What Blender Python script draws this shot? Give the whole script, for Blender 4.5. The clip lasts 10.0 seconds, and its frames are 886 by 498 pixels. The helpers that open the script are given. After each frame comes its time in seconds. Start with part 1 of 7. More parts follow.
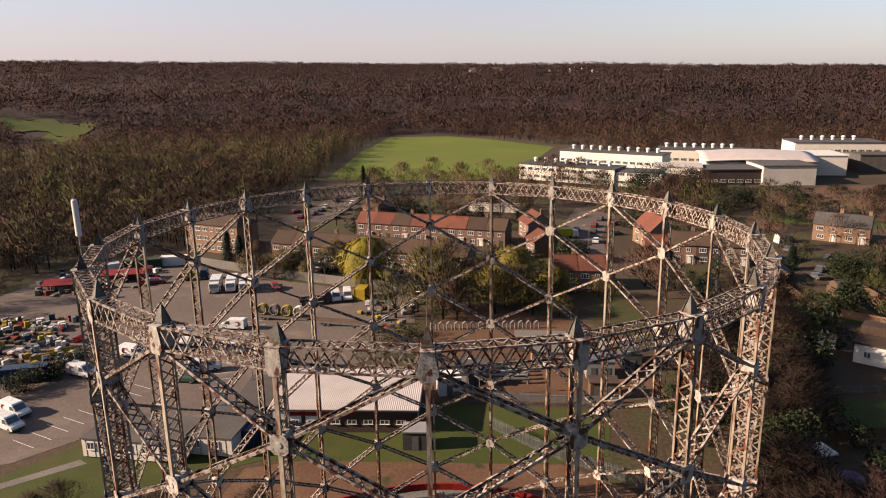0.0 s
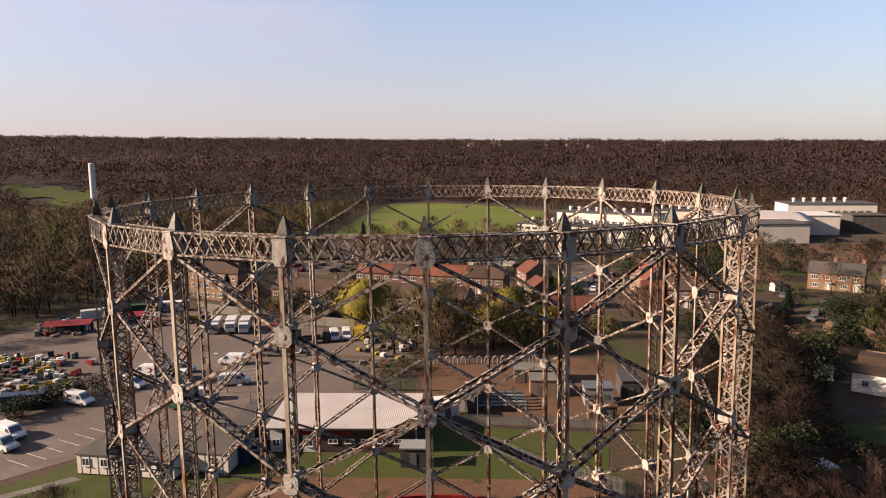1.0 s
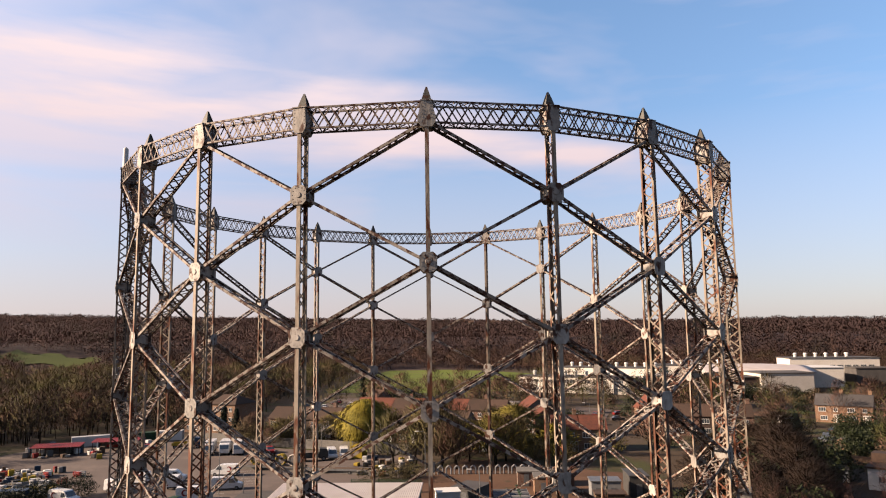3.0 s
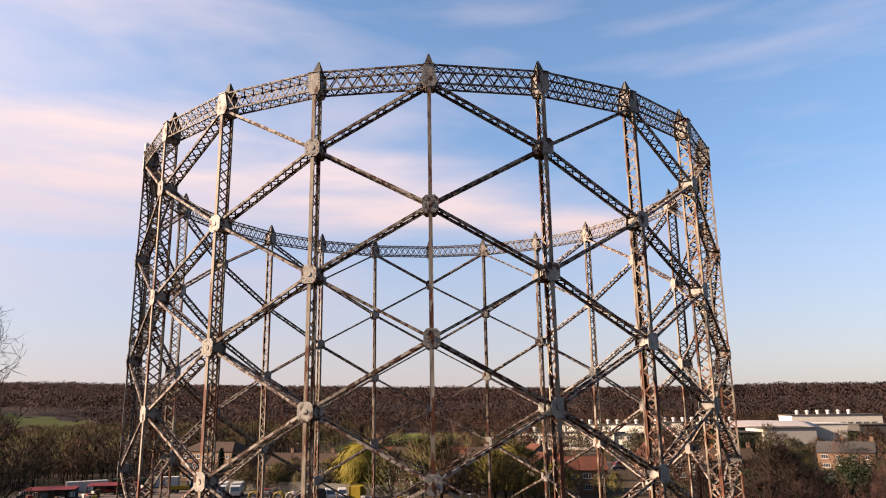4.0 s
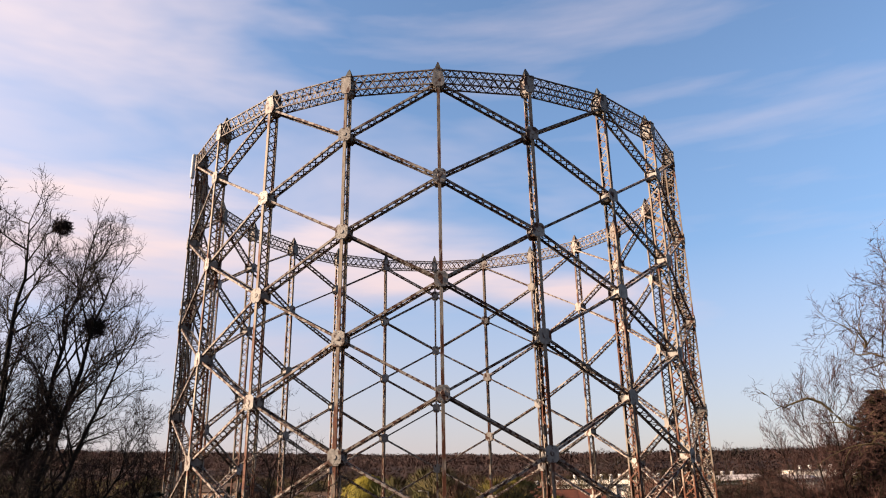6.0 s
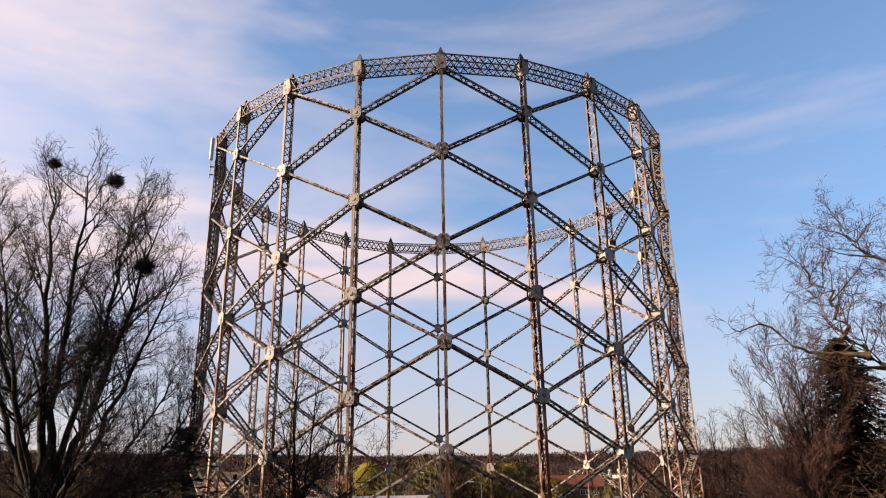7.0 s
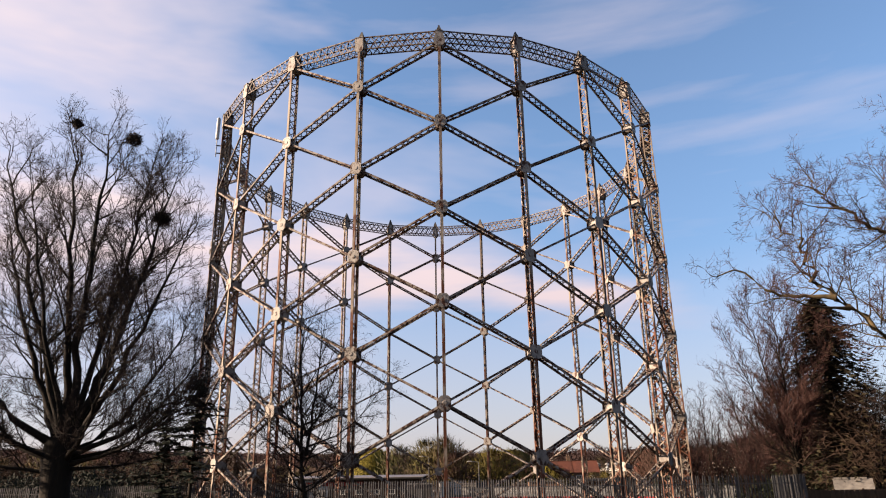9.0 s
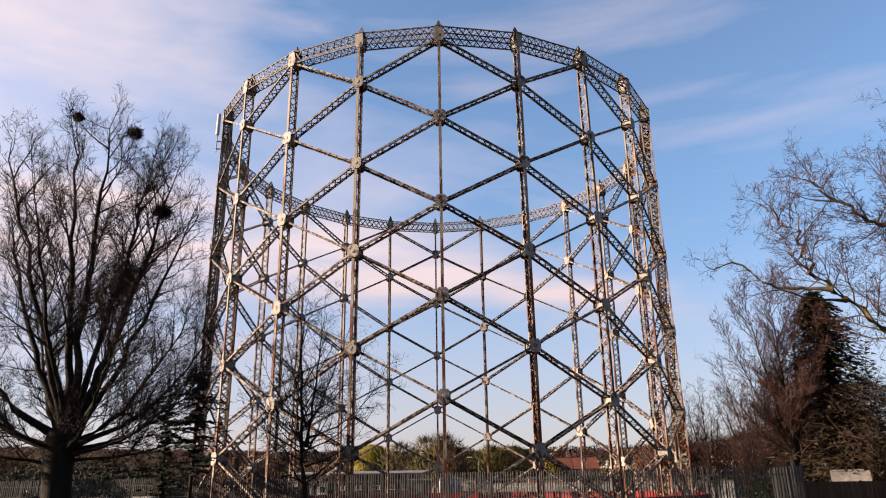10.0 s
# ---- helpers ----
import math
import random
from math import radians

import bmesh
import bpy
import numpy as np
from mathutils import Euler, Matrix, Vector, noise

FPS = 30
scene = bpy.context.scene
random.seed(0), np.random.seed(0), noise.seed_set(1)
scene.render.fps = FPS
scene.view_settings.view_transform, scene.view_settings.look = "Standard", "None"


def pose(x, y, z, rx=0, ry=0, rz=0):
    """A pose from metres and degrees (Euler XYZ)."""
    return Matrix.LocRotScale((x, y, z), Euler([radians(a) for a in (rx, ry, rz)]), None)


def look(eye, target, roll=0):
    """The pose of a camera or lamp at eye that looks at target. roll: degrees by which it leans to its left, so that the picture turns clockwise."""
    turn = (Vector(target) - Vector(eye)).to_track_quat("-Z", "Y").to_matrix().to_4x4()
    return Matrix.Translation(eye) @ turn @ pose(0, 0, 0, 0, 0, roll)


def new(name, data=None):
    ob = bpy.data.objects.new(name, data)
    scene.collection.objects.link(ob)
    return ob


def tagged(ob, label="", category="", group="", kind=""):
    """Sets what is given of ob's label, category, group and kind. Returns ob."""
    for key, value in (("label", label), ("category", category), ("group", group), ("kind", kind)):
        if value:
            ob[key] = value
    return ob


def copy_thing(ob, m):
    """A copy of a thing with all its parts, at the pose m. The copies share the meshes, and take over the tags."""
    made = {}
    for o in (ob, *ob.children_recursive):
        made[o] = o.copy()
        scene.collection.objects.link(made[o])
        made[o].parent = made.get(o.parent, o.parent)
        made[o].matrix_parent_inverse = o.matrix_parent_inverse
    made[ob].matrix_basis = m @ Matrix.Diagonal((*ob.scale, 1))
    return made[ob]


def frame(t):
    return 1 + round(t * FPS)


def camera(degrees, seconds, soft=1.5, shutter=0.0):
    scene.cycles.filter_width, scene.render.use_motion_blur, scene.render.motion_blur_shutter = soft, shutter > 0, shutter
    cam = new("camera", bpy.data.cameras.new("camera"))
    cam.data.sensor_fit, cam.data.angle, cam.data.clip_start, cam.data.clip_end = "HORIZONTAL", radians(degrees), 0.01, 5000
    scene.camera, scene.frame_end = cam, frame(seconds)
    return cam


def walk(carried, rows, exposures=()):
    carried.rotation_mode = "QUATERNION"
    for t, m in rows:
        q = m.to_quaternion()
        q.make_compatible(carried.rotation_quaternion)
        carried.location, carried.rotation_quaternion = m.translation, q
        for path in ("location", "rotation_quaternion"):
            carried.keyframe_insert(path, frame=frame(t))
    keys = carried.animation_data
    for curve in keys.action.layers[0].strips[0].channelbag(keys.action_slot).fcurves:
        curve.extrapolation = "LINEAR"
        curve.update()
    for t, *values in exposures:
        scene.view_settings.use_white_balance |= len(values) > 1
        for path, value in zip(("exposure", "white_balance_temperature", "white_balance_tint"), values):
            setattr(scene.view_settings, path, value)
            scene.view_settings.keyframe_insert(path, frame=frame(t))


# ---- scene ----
cam = camera(64.59, 10.0, soft=1.1)
# seconds, eye x y z, turns about x y z
ROWS = [
    (0.0, -0.000, 0.000, 48.760, 75.854, 0.794, 0.000),
    (0.5, 0.074, -2.085, 45.327, 77.934, 0.844, -0.031),
    (1.0, 0.032, -3.664, 41.357, 82.039, 0.734, -0.054),
    (1.5, 0.159, -4.700, 37.547, 85.619, 0.847, 0.117),
    (2.0, 0.104, -5.738, 33.662, 89.591, 0.726, 0.192),
    (2.5, -0.009, -6.642, 29.771, 93.613, 0.766, 0.110),
    (4.0, -0.355, -9.371, 18.609, 102.821, 0.864, -0.109),
    (4.5, -0.494, -11.079, 16.275, 104.960, 0.930, -0.095),
    (5.0, -0.696, -12.818, 13.918, 106.468, 0.966, -0.087),
    (5.5, -0.779, -14.400, 11.984, 107.696, 0.923, -0.046),
    (7.0, -1.061, -19.957, 5.700, 108.626, 0.872, 0.071),
    (7.5, -1.011, -21.195, 4.192, 108.714, 0.798, 0.058),
    (8.0, -1.026, -21.586, 2.917, 108.768, 0.819, -0.013),
    (8.5, -0.987, -21.599, 2.639, 108.687, 0.806, -0.009),
    (9.0, -1.019, -21.594, 2.408, 108.651, 0.846, -0.023),
    (9.5, -1.004, -21.698, 2.159, 108.614, 0.831, -0.033),
    (10.0, -0.962, -21.689, 2.063, 108.508, 0.841, 0.009),
]
walk(cam, [(t, pose(x, y, z, rx, ry, rz)) for t, x, y, z, rx, ry, rz in ROWS], ((0.0, 2.25, 6800, 15), (10.0, 2.25, 6800, 15)))

# ---- daylight: low afternoon sun from the left ----
SUN_FROM = Vector((-0.93, -0.09, 0.39)).normalized()


def make_world():
    world = bpy.data.worlds.new("sky")
    scene.world = world
    world.use_nodes = True
    nt = world.node_tree
    nt.nodes.clear()
    N, L = nt.nodes.new, nt.links.new
    sky = N("ShaderNodeTexSky")
    sky.sky_type, sky.sun_disc = "NISHITA", False
    sky.sun_elevation = math.asin(SUN_FROM.z)
    sky.sun_rotation = math.atan2(SUN_FROM.x, SUN_FROM.y)
    sky.air_density, sky.dust_density, sky.ozone_density = 1.0, 0.8, 2.2
    tc = N("ShaderNodeTexCoord")
    # thin cloud: streaks stretched along the horizon, denser low down
    mp = N("ShaderNodeMapping")
    mp.inputs["Scale"].default_value = (0.9, 0.9, 3.0)
    mp.inputs["Rotation"].default_value = (0.0, radians(9), 0.0)
    mp.inputs["Location"].default_value = (0.55, 0.2, 0.35)
    noise_a = N("ShaderNodeTexNoise")
    noise_a.inputs["Scale"].default_value, noise_a.inputs["Detail"].default_value = 1.5, 5
    noise_a.inputs["Roughness"].default_value, noise_a.inputs["Distortion"].default_value = 0.52, 0.5
    ramp = N("ShaderNodeValToRGB")
    ramp.color_ramp.elements[0].position, ramp.color_ramp.elements[1].position = 0.45, 0.74
    # more cloud on the sun's side
    sep = N("ShaderNodeSeparateXYZ")
    side = N("ShaderNodeMapRange")
    side.inputs["From Min"].default_value, side.inputs["From Max"].default_value = 0.45, -0.55
    side.inputs["To Min"].default_value, side.inputs["To Max"].default_value = -0.13, 0.20
    add = N("ShaderNodeMath")
    add.operation = "ADD"
    # a pale veil along the horizon
    low = N("ShaderNodeMapRange")
    low.inputs["From Min"].default_value, low.inputs["From Max"].default_value = 0.0, 0.30
    low.inputs["To Min"].default_value, low.inputs["To Max"].default_value = 0.92, 0.0
    most = N("ShaderNodeMath")
    most.operation = "MAXIMUM"
    mix = N("ShaderNodeMix")
    mix.data_type = "RGBA"
    mix.inputs["B"].default_value = (3.74, 3.36, 3.50, 1)
    soft = N("ShaderNodeMath")
    soft.operation = "MULTIPLY"
    soft.inputs[1].default_value = 0.84
    bg = N("ShaderNodeBackground")
    bg.inputs["Strength"].default_value = 0.05
    out = N("ShaderNodeOutputWorld")
    L(tc.outputs["Generated"], mp.inputs["Vector"])
    L(mp.outputs["Vector"], noise_a.inputs["Vector"])
    L(tc.outputs["Generated"], sep.inputs[0])
    L(sep.outputs["X"], side.inputs["Value"])
    L(sep.outputs["Z"], low.inputs["Value"])
    L(noise_a.outputs["Fac"], add.inputs[0])
    L(side.outputs["Result"], add.inputs[1])
    L(add.outputs[0], ramp.inputs["Fac"])
    # the bank of cloud dissolves towards the horizon
    fade, bank = N("ShaderNodeMapRange"), N("ShaderNodeMath")
    fade.interpolation_type = "SMOOTHSTEP"
    for key, v in (("From Min", 0.0), ("From Max", 0.30), ("To Min", 0.35), ("To Max", 1.0)):
        fade.inputs[key].default_value = v
    bank.operation = "MULTIPLY"
    L(sep.outputs["Z"], fade.inputs["Value"])
    L(ramp.outputs["Color"], bank.inputs[0])
    L(fade.outputs["Result"], bank.inputs[1])
    L(bank.outputs[0], most.inputs[0])
    # the veil thins away from the sun
    thinner = N("ShaderNodeMapRange")
    for key, v in (("From Min", -0.25), ("From Max", 0.35), ("To Min", 1.0), ("To Max", 0.74)):
        thinner.inputs[key].default_value = v
    veil = N("ShaderNodeMath")
    veil.operation = "MULTIPLY"
    L(sep.outputs["X"], thinner.inputs["Value"])
    L(low.outputs["Result"], veil.inputs[0])
    L(thinner.outputs["Result"], veil.inputs[1])
    L(veil.outputs[0], most.inputs[1])
    # thin streaks of high cloud
    mp2 = N("ShaderNodeMapping")
    mp2.inputs["Scale"].default_value = (1.6, 1.6, 11.0)
    mp2.inputs["Rotation"].default_value = (0.0, radians(-5), 0.0)
    streak = N("ShaderNodeTexNoise")
    streak.inputs["Scale"].default_value, streak.inputs["Detail"].default_value = 1.9, 6
    thin = N("ShaderNodeMapRange")
    for key, v in (("From Min", 0.52), ("From Max", 0.78), ("To Min", 0.0), ("To Max", 0.30)):
        thin.inputs[key].default_value = v
    top = N("ShaderNodeMath")
    top.operation = "MAXIMUM"
    L(tc.outputs["Generated"], mp2.inputs["Vector"])
    L(mp2.outputs["Vector"], streak.inputs["Vector"])
    L(streak.outputs["Fac"], thin.inputs["Value"])
    L(thin.outputs["Result"], top.inputs[0])
    L(most.outputs[0], top.inputs[1])
    # one long wisp of cloud above the hills
    def calc(op, a, b=0.0, c=0.0):
        n = N("ShaderNodeMath")
        n.operation = op
        for port, v in zip(n.inputs, (a, b, c)):
            if isinstance(v, float):
                port.default_value = v
            else:
                L(v, port)
        return n.outputs[0]

    ahead = calc("MAXIMUM", sep.outputs["Y"], 0.05)
    u, w = calc("DIVIDE", sep.outputs["X"], ahead), calc("DIVIDE", sep.outputs["Z"], ahead)
    curl = N("ShaderNodeTexNoise")
    curl.inputs["Scale"].default_value, curl.inputs["Detail"].default_value = 3.2, 6
    L(mp.outputs["Vector"], curl.inputs["Vector"])
    line = calc("MULTIPLY_ADD", u, -0.17, 0.285)
    off = calc("ADD", calc("SUBTRACT", w, line), calc("MULTIPLY_ADD", curl.outputs["Fac"], 0.16, -0.08))
    off = calc("MULTIPLY", off, calc("MINIMUM", calc("MAXIMUM", calc("MULTIPLY_ADD", u, 0.9, 0.70), 0.34), 1.1))
    near = calc("POWER", 2.718, calc("MULTIPLY", calc("MULTIPLY", off, off), -430.0))
    ends = N("ShaderNodeMapRange")
    ends.interpolation_type = "SMOOTHSTEP"
    ends.inputs["From Min"].default_value, ends.inputs["From Max"].default_value = 0.52, 0.15
    L(u, ends.inputs["Value"])
    wisp = calc("MULTIPLY", calc("MULTIPLY", near, ends.outputs["Result"]), calc("MULTIPLY_ADD", streak.outputs["Fac"], 2.9, -0.45))
    every = calc("MAXIMUM", top.outputs[0], wisp)
    L(every, soft.inputs[0])
    L(soft.outputs[0], mix.inputs["Factor"])
    # clear blue of a washed spring sky
    tint = N("ShaderNodeMix")
    tint.data_type, tint.blend_type = "RGBA", "MULTIPLY"
    tint.inputs["Factor"].default_value = 1.0
    tint.inputs["B"].default_value = (0.77, 0.90, 0.96, 1)
    L(sky.outputs["Color"], tint.inputs["A"])
    L(tint.outputs["Result"], mix.inputs["A"])
    # haze dims the sky close above the hills
    dim = N("ShaderNodeMapRange")
    dim.interpolation_type = "SMOOTHSTEP"
    for key, v in (("From Min", 0.0), ("From Max", 0.48), ("To Min", 0.0), ("To Max", 1.0)):
        dim.inputs[key].default_value = v
    warm = N("ShaderNodeMix")
    warm.data_type = "RGBA"
    warm.inputs["A"].default_value, warm.inputs["B"].default_value = (0.78, 0.73, 0.77, 1), (1.13, 1.09, 1.08, 1)
    haze = N("ShaderNodeVectorMath")
    haze.operation = "MULTIPLY"
    L(sep.outputs["Z"], dim.inputs["Value"])
    L(mix.outputs["Result"], haze.inputs[0])
    L(dim.outputs["Result"], warm.inputs["Factor"])
    L(warm.outputs["Result"], haze.inputs[1])
    L(haze.outputs[0], bg.inputs["Color"])
    L(bg.outputs[0], out.inputs[0])


make_world()
sun = new("sun", bpy.data.lights.new("sun", "SUN"))
sun.data.energy, sun.data.angle, sun.data.color = 5.0, radians(0.6), (1.0, 0.79, 0.60)
sun.matrix_world = look((0, 0, 0), -SUN_FROM)

# ---- materials ----
def material(name, a, b, scale=1.0, rough=0.8, metal=0.0, bump=0.3, fine=12.0, stretch=(1, 1, 1), spots=None, at=(0.55, 0.68), vary=0.12, patch=2.3, spec=0.15, sway=0.35, tone=0.235, foot=0.0):
    """Two colours mixed at one scale, broken up at a finer one; spots: a third colour laid in patches."""
    m = bpy.data.materials.new(name)
    m.use_nodes = True
    nt = m.node_tree
    N, L = nt.nodes.new, nt.links.new
    bsdf = nt.nodes["Principled BSDF"]
    bsdf.inputs["Metallic"].default_value, bsdf.inputs["Specular IOR Level"].default_value = metal, spec
    tc, info = N("ShaderNodeTexCoord"), N("ShaderNodeObjectInfo")
    shift = N("ShaderNodeVectorMath")
    shift.operation = "MULTIPLY_ADD"
    shift.inputs[1].default_value = (37.0, 53.0, 71.0)
    L(info.outputs["Random"], shift.inputs[0])
    L(tc.outputs["Object"], shift.inputs[2])
    mp = N("ShaderNodeMapping")
    mp.inputs["Scale"].default_value = stretch
    L(shift.outputs[0], mp.inputs["Vector"])

    def noise_at(s, d=5.0):
        n = N("ShaderNodeTexNoise")
        n.inputs["Scale"].default_value, n.inputs["Detail"].default_value = s, d
        L(mp.outputs["Vector"], n.inputs["Vector"])
        return n.outputs["Fac"]

    def blend(fac, x, y):
        k = N("ShaderNodeMix")
        k.data_type = "RGBA"
        L(fac, k.inputs["Factor"])
        for port, v in (("A", x), ("B", y)):
            if isinstance(v, tuple):
                k.inputs[port].default_value = (*v, 1)
            else:
                L(v, k.inputs[port])
        return k.outputs["Result"]

    def stretch_fac(fac, lo, hi, out0=0.0, out1=1.0):
        r = N("ShaderNodeMapRange")
        for key, v in (("From Min", lo), ("From Max", hi), ("To Min", out0), ("To Max", out1)):
            r.inputs[key].default_value = v
        L(fac, r.inputs["Value"])
        return r.outputs["Result"]

    big, small = noise_at(scale), noise_at(scale * fine)
    col = blend(stretch_fac(big, 0.32, 0.68), a, b)
    if spots:
        worn = noise_at(scale * patch, 8)
        if foot:                               # more wear low down
            axes, slope = N("ShaderNodeSeparateXYZ"), N("ShaderNodeMath")
            L(tc.outputs["Object"], axes.inputs[0])
            slope.operation = "ADD"
            L(worn, slope.inputs[0])
            L(stretch_fac(axes.outputs["Z"], 0.0, 34.0, foot, -foot), slope.inputs[1])
            worn = slope.outputs[0]
        col = blend(stretch_fac(worn, at[0], at[1]), col, spots)
    hsv = N("ShaderNodeHueSaturation")
    L(col, hsv.inputs["Color"])
    value = N("ShaderNodeMath")
    value.operation = "MULTIPLY"
    L(stretch_fac(small, 0.25, 0.75, (1 - sway) * tone, (1 + sway) * tone), value.inputs[0])
    L(stretch_fac(info.outputs["Random"], 0, 1, 1 - vary, 1 + vary), value.inputs[1])
    L(value.outputs[0], hsv.inputs["Value"])
    L(hsv.outputs["Color"], bsdf.inputs["Base Color"])
    L(stretch_fac(small, 0.3, 0.7, max(rough - 0.1, 0.02), min(rough + 0.1, 1)), bsdf.inputs["Roughness"])
    if bump:
        bp = N("ShaderNodeBump")
        bp.inputs["Strength"].default_value, bp.inputs["Distance"].default_value = bump, 0.3 / scale / fine
        L(small, bp.inputs["Height"])
        L(bp.outputs[0], bsdf.inputs["Normal"])
    return m


def brick_material(name, a, b, mortar, size=0.22):
    m = material(name, a, b, 0.8, 0.9, fine=10, bump=0.2)
    nt = m.node_tree
    N, L = nt.nodes.new, nt.links.new
    bsdf = nt.nodes["Principled BSDF"]
    src = bsdf.inputs["Base Color"].links[0].from_socket
    br = N("ShaderNodeTexBrick")
    br.inputs["Scale"].default_value = 1.0
    br.inputs["Brick Width"].default_value, br.inputs["Row Height"].default_value = size, size / 3
    br.inputs["Mortar Size"].default_value = 0.012
    br.inputs["Mortar"].default_value = (*(v * 0.3 for v in mortar), 1)
    tc, mp = N("ShaderNodeTexCoord"), N("ShaderNodeMapping")
    mp.inputs["Rotation"].default_value = (radians(90), 0, 0)
    L(tc.outputs["Object"], mp.inputs["Vector"])
    L(mp.outputs["Vector"], br.inputs["Vector"])
    L(src, br.inputs["Color1"])
    L(src, br.inputs["Color2"])
    L(br.outputs["Color"], bsdf.inputs["Base Color"])
    return m


def glass_material(name, tint):
    m = bpy.data.materials.new(name)
    m.use_nodes = True
    b = m.node_tree.nodes["Principled BSDF"]
    b.inputs["Base Color"].default_value = (*tint, 1)
    b.inputs["Roughness"].default_value, b.inputs["Specular IOR Level"].default_value = 0.06, 0.8
    return m


PAINT = material("weathered_grey_paint", (0.80, 0.75, 0.68), (0.58, 0.52, 0.46), 0.5, 0.62, 0.0, 0.25, 9, (1, 1, 0.6), (0.16, 0.070, 0.040), (0.53, 0.60), 0.22, patch=5.0)
RUSTY = material("rusting_paint", (0.70, 0.61, 0.49), (0.46, 0.35, 0.26), 0.7, 0.7, 0.0, 0.3, 9, (1, 1, 0.30), (0.25, 0.090, 0.045), (0.47, 0.55), 0.25, patch=3.2, foot=0.055)
MOTTLED = material("mottled_rust_and_paint", (0.72, 0.64, 0.56), (0.46, 0.38, 0.31), 0.8, 0.7, 0.0, 0.3, 9, (1, 1, 1), (0.13, 0.055, 0.035), (0.48, 0.54), 0.25, patch=4.5)
LEAD = material("grey_green_lead", (0.15, 0.155, 0.14), (0.22, 0.21, 0.18), 1.2, 0.6, 0.0, 0.2, 9, spots=(0.16, 0.08, 0.045), at=(0.56, 0.62), vary=0.3)
# galvanised fence pales with the shade they stand in put into the colour
PALE_STEEL = material("shade_dark_galvanised_pales", (0.085, 0.088, 0.098), (0.15, 0.152, 0.16), 0.8, 0.55, 0.3, 0.15, 12, vary=0.35)
DULL = material("dark_grey_paint", (0.085, 0.09, 0.09), (0.14, 0.13, 0.12), 0.8, 0.6, 0.0, 0.2, 9)
GALV = material("galvanised_steel", (0.30, 0.31, 0.32), (0.42, 0.43, 0.44), 1.5, 0.5, 0.55, 0.15, 12)
WHITE = material("white_paint", (0.78, 0.77, 0.74), (0.70, 0.69, 0.66), 0.6, 0.5, 0.0, 0.05, 12, sway=0.06, tone=0.38)
CREAM = material("cream_render", (0.70, 0.65, 0.58), (0.62, 0.57, 0.50), 0.15, 0.85, 0.0, 0.1, 12, sway=0.1, tone=0.46)
VANWHITE = material("van_white_enamel", (0.80, 0.80, 0.79), (0.75, 0.75, 0.74), 0.4, 0.3, 0.0, 0.0, 6, spec=0.6, sway=0.04, tone=0.38)
RED = material("red_paint", (0.50, 0.03, 0.025), (0.38, 0.03, 0.025), 0.8, 0.5, 0.0, 0.1, 9)
ORANGE = material("orange_plastic", (0.62, 0.13, 0.03), (0.5, 0.09, 0.03), 0.8, 0.6, 0.0, 0.1, 9)
YELLOW = material("yellow_paint", (0.70, 0.50, 0.05), (0.6, 0.40, 0.04), 0.8, 0.5, 0.0, 0.1, 9)
ACID = material("bright_yellow_paint", (0.78, 0.72, 0.03), (0.7, 0.62, 0.03), 0.8, 0.5, 0.0, 0.05, 9, sway=0.1)
BLUE = material("blue_paint", (0.03, 0.07, 0.14), (0.035, 0.085, 0.17), 0.8, 0.5, 0.0, 0.1, 9)
GREEN = material("green_paint", (0.03, 0.09, 0.04), (0.05, 0.13, 0.05), 0.8, 0.6, 0.0, 0.1, 9)
BLACK = material("black_rubber", (0.015, 0.015, 0.016), (0.03, 0.03, 0.03), 2.0, 0.8, 0.0, 0.1, 9)
GLASS = glass_material("dark_glass", (0.02, 0.025, 0.03))
PLASTIC = material("grey_plastic", (0.42, 0.42, 0.42), (0.5, 0.5, 0.5), 0.8, 0.5, 0.0, 0.05, 9, sway=0.1)
ASPHALT = material("asphalt", (0.19, 0.148, 0.128), (0.25, 0.20, 0.172), 0.06, 0.92, 0.0, 0.25, 40, spots=(0.32, 0.25, 0.21), at=(0.56, 0.72), sway=0.25)
CONCRETE = material("concrete", (0.26, 0.24, 0.22), (0.34, 0.32, 0.29), 0.2, 0.9, 0.0, 0.2, 20)
GRASS = material("grass", (0.070, 0.098, 0.012), (0.105, 0.135, 0.018), 0.09, 0.95, 0.0, 0.5, 50, spots=(0.13, 0.12, 0.035), at=(0.52, 0.72), sway=0.4)
FIELD = material("playing_field_grass", (0.145, 0.205, 0.010), (0.20, 0.265, 0.016), 0.022, 0.95, 0.0, 0.3, 60, spots=(0.20, 0.21, 0.035), at=(0.5, 0.68), sway=0.3)
EARTH = material("bare_earth", (0.19, 0.095, 0.055), (0.26, 0.145, 0.085), 0.12, 0.95, 0.0, 0.5, 30, spots=(0.07, 0.075, 0.025), at=(0.6, 0.72))
LAND = material("rough_land", (0.092, 0.062, 0.035), (0.125, 0.085, 0.050), 0.03, 0.95, 0.0, 0.5, 60, spots=(0.085, 0.092, 0.024), at=(0.52, 0.64), sway=0.4)
WOODFLOOR = material("leaf_litter_under_trees", (0.062, 0.037, 0.033), (0.088, 0.052, 0.046), 0.01, 0.95, 0.0, 0.4, 60, sway=0.4)
BRICK = brick_material("red_brick", (0.30, 0.115, 0.07), (0.24, 0.09, 0.06), (0.32, 0.27, 0.22))
BROWNBRICK = brick_material("brown_brick", (0.105, 0.05, 0.04), (0.085, 0.042, 0.035), (0.16, 0.13, 0.11))
BUFF = brick_material("buff_brick", (0.42, 0.20, 0.10), (0.36, 0.17, 0.085), (0.36, 0.3, 0.24))
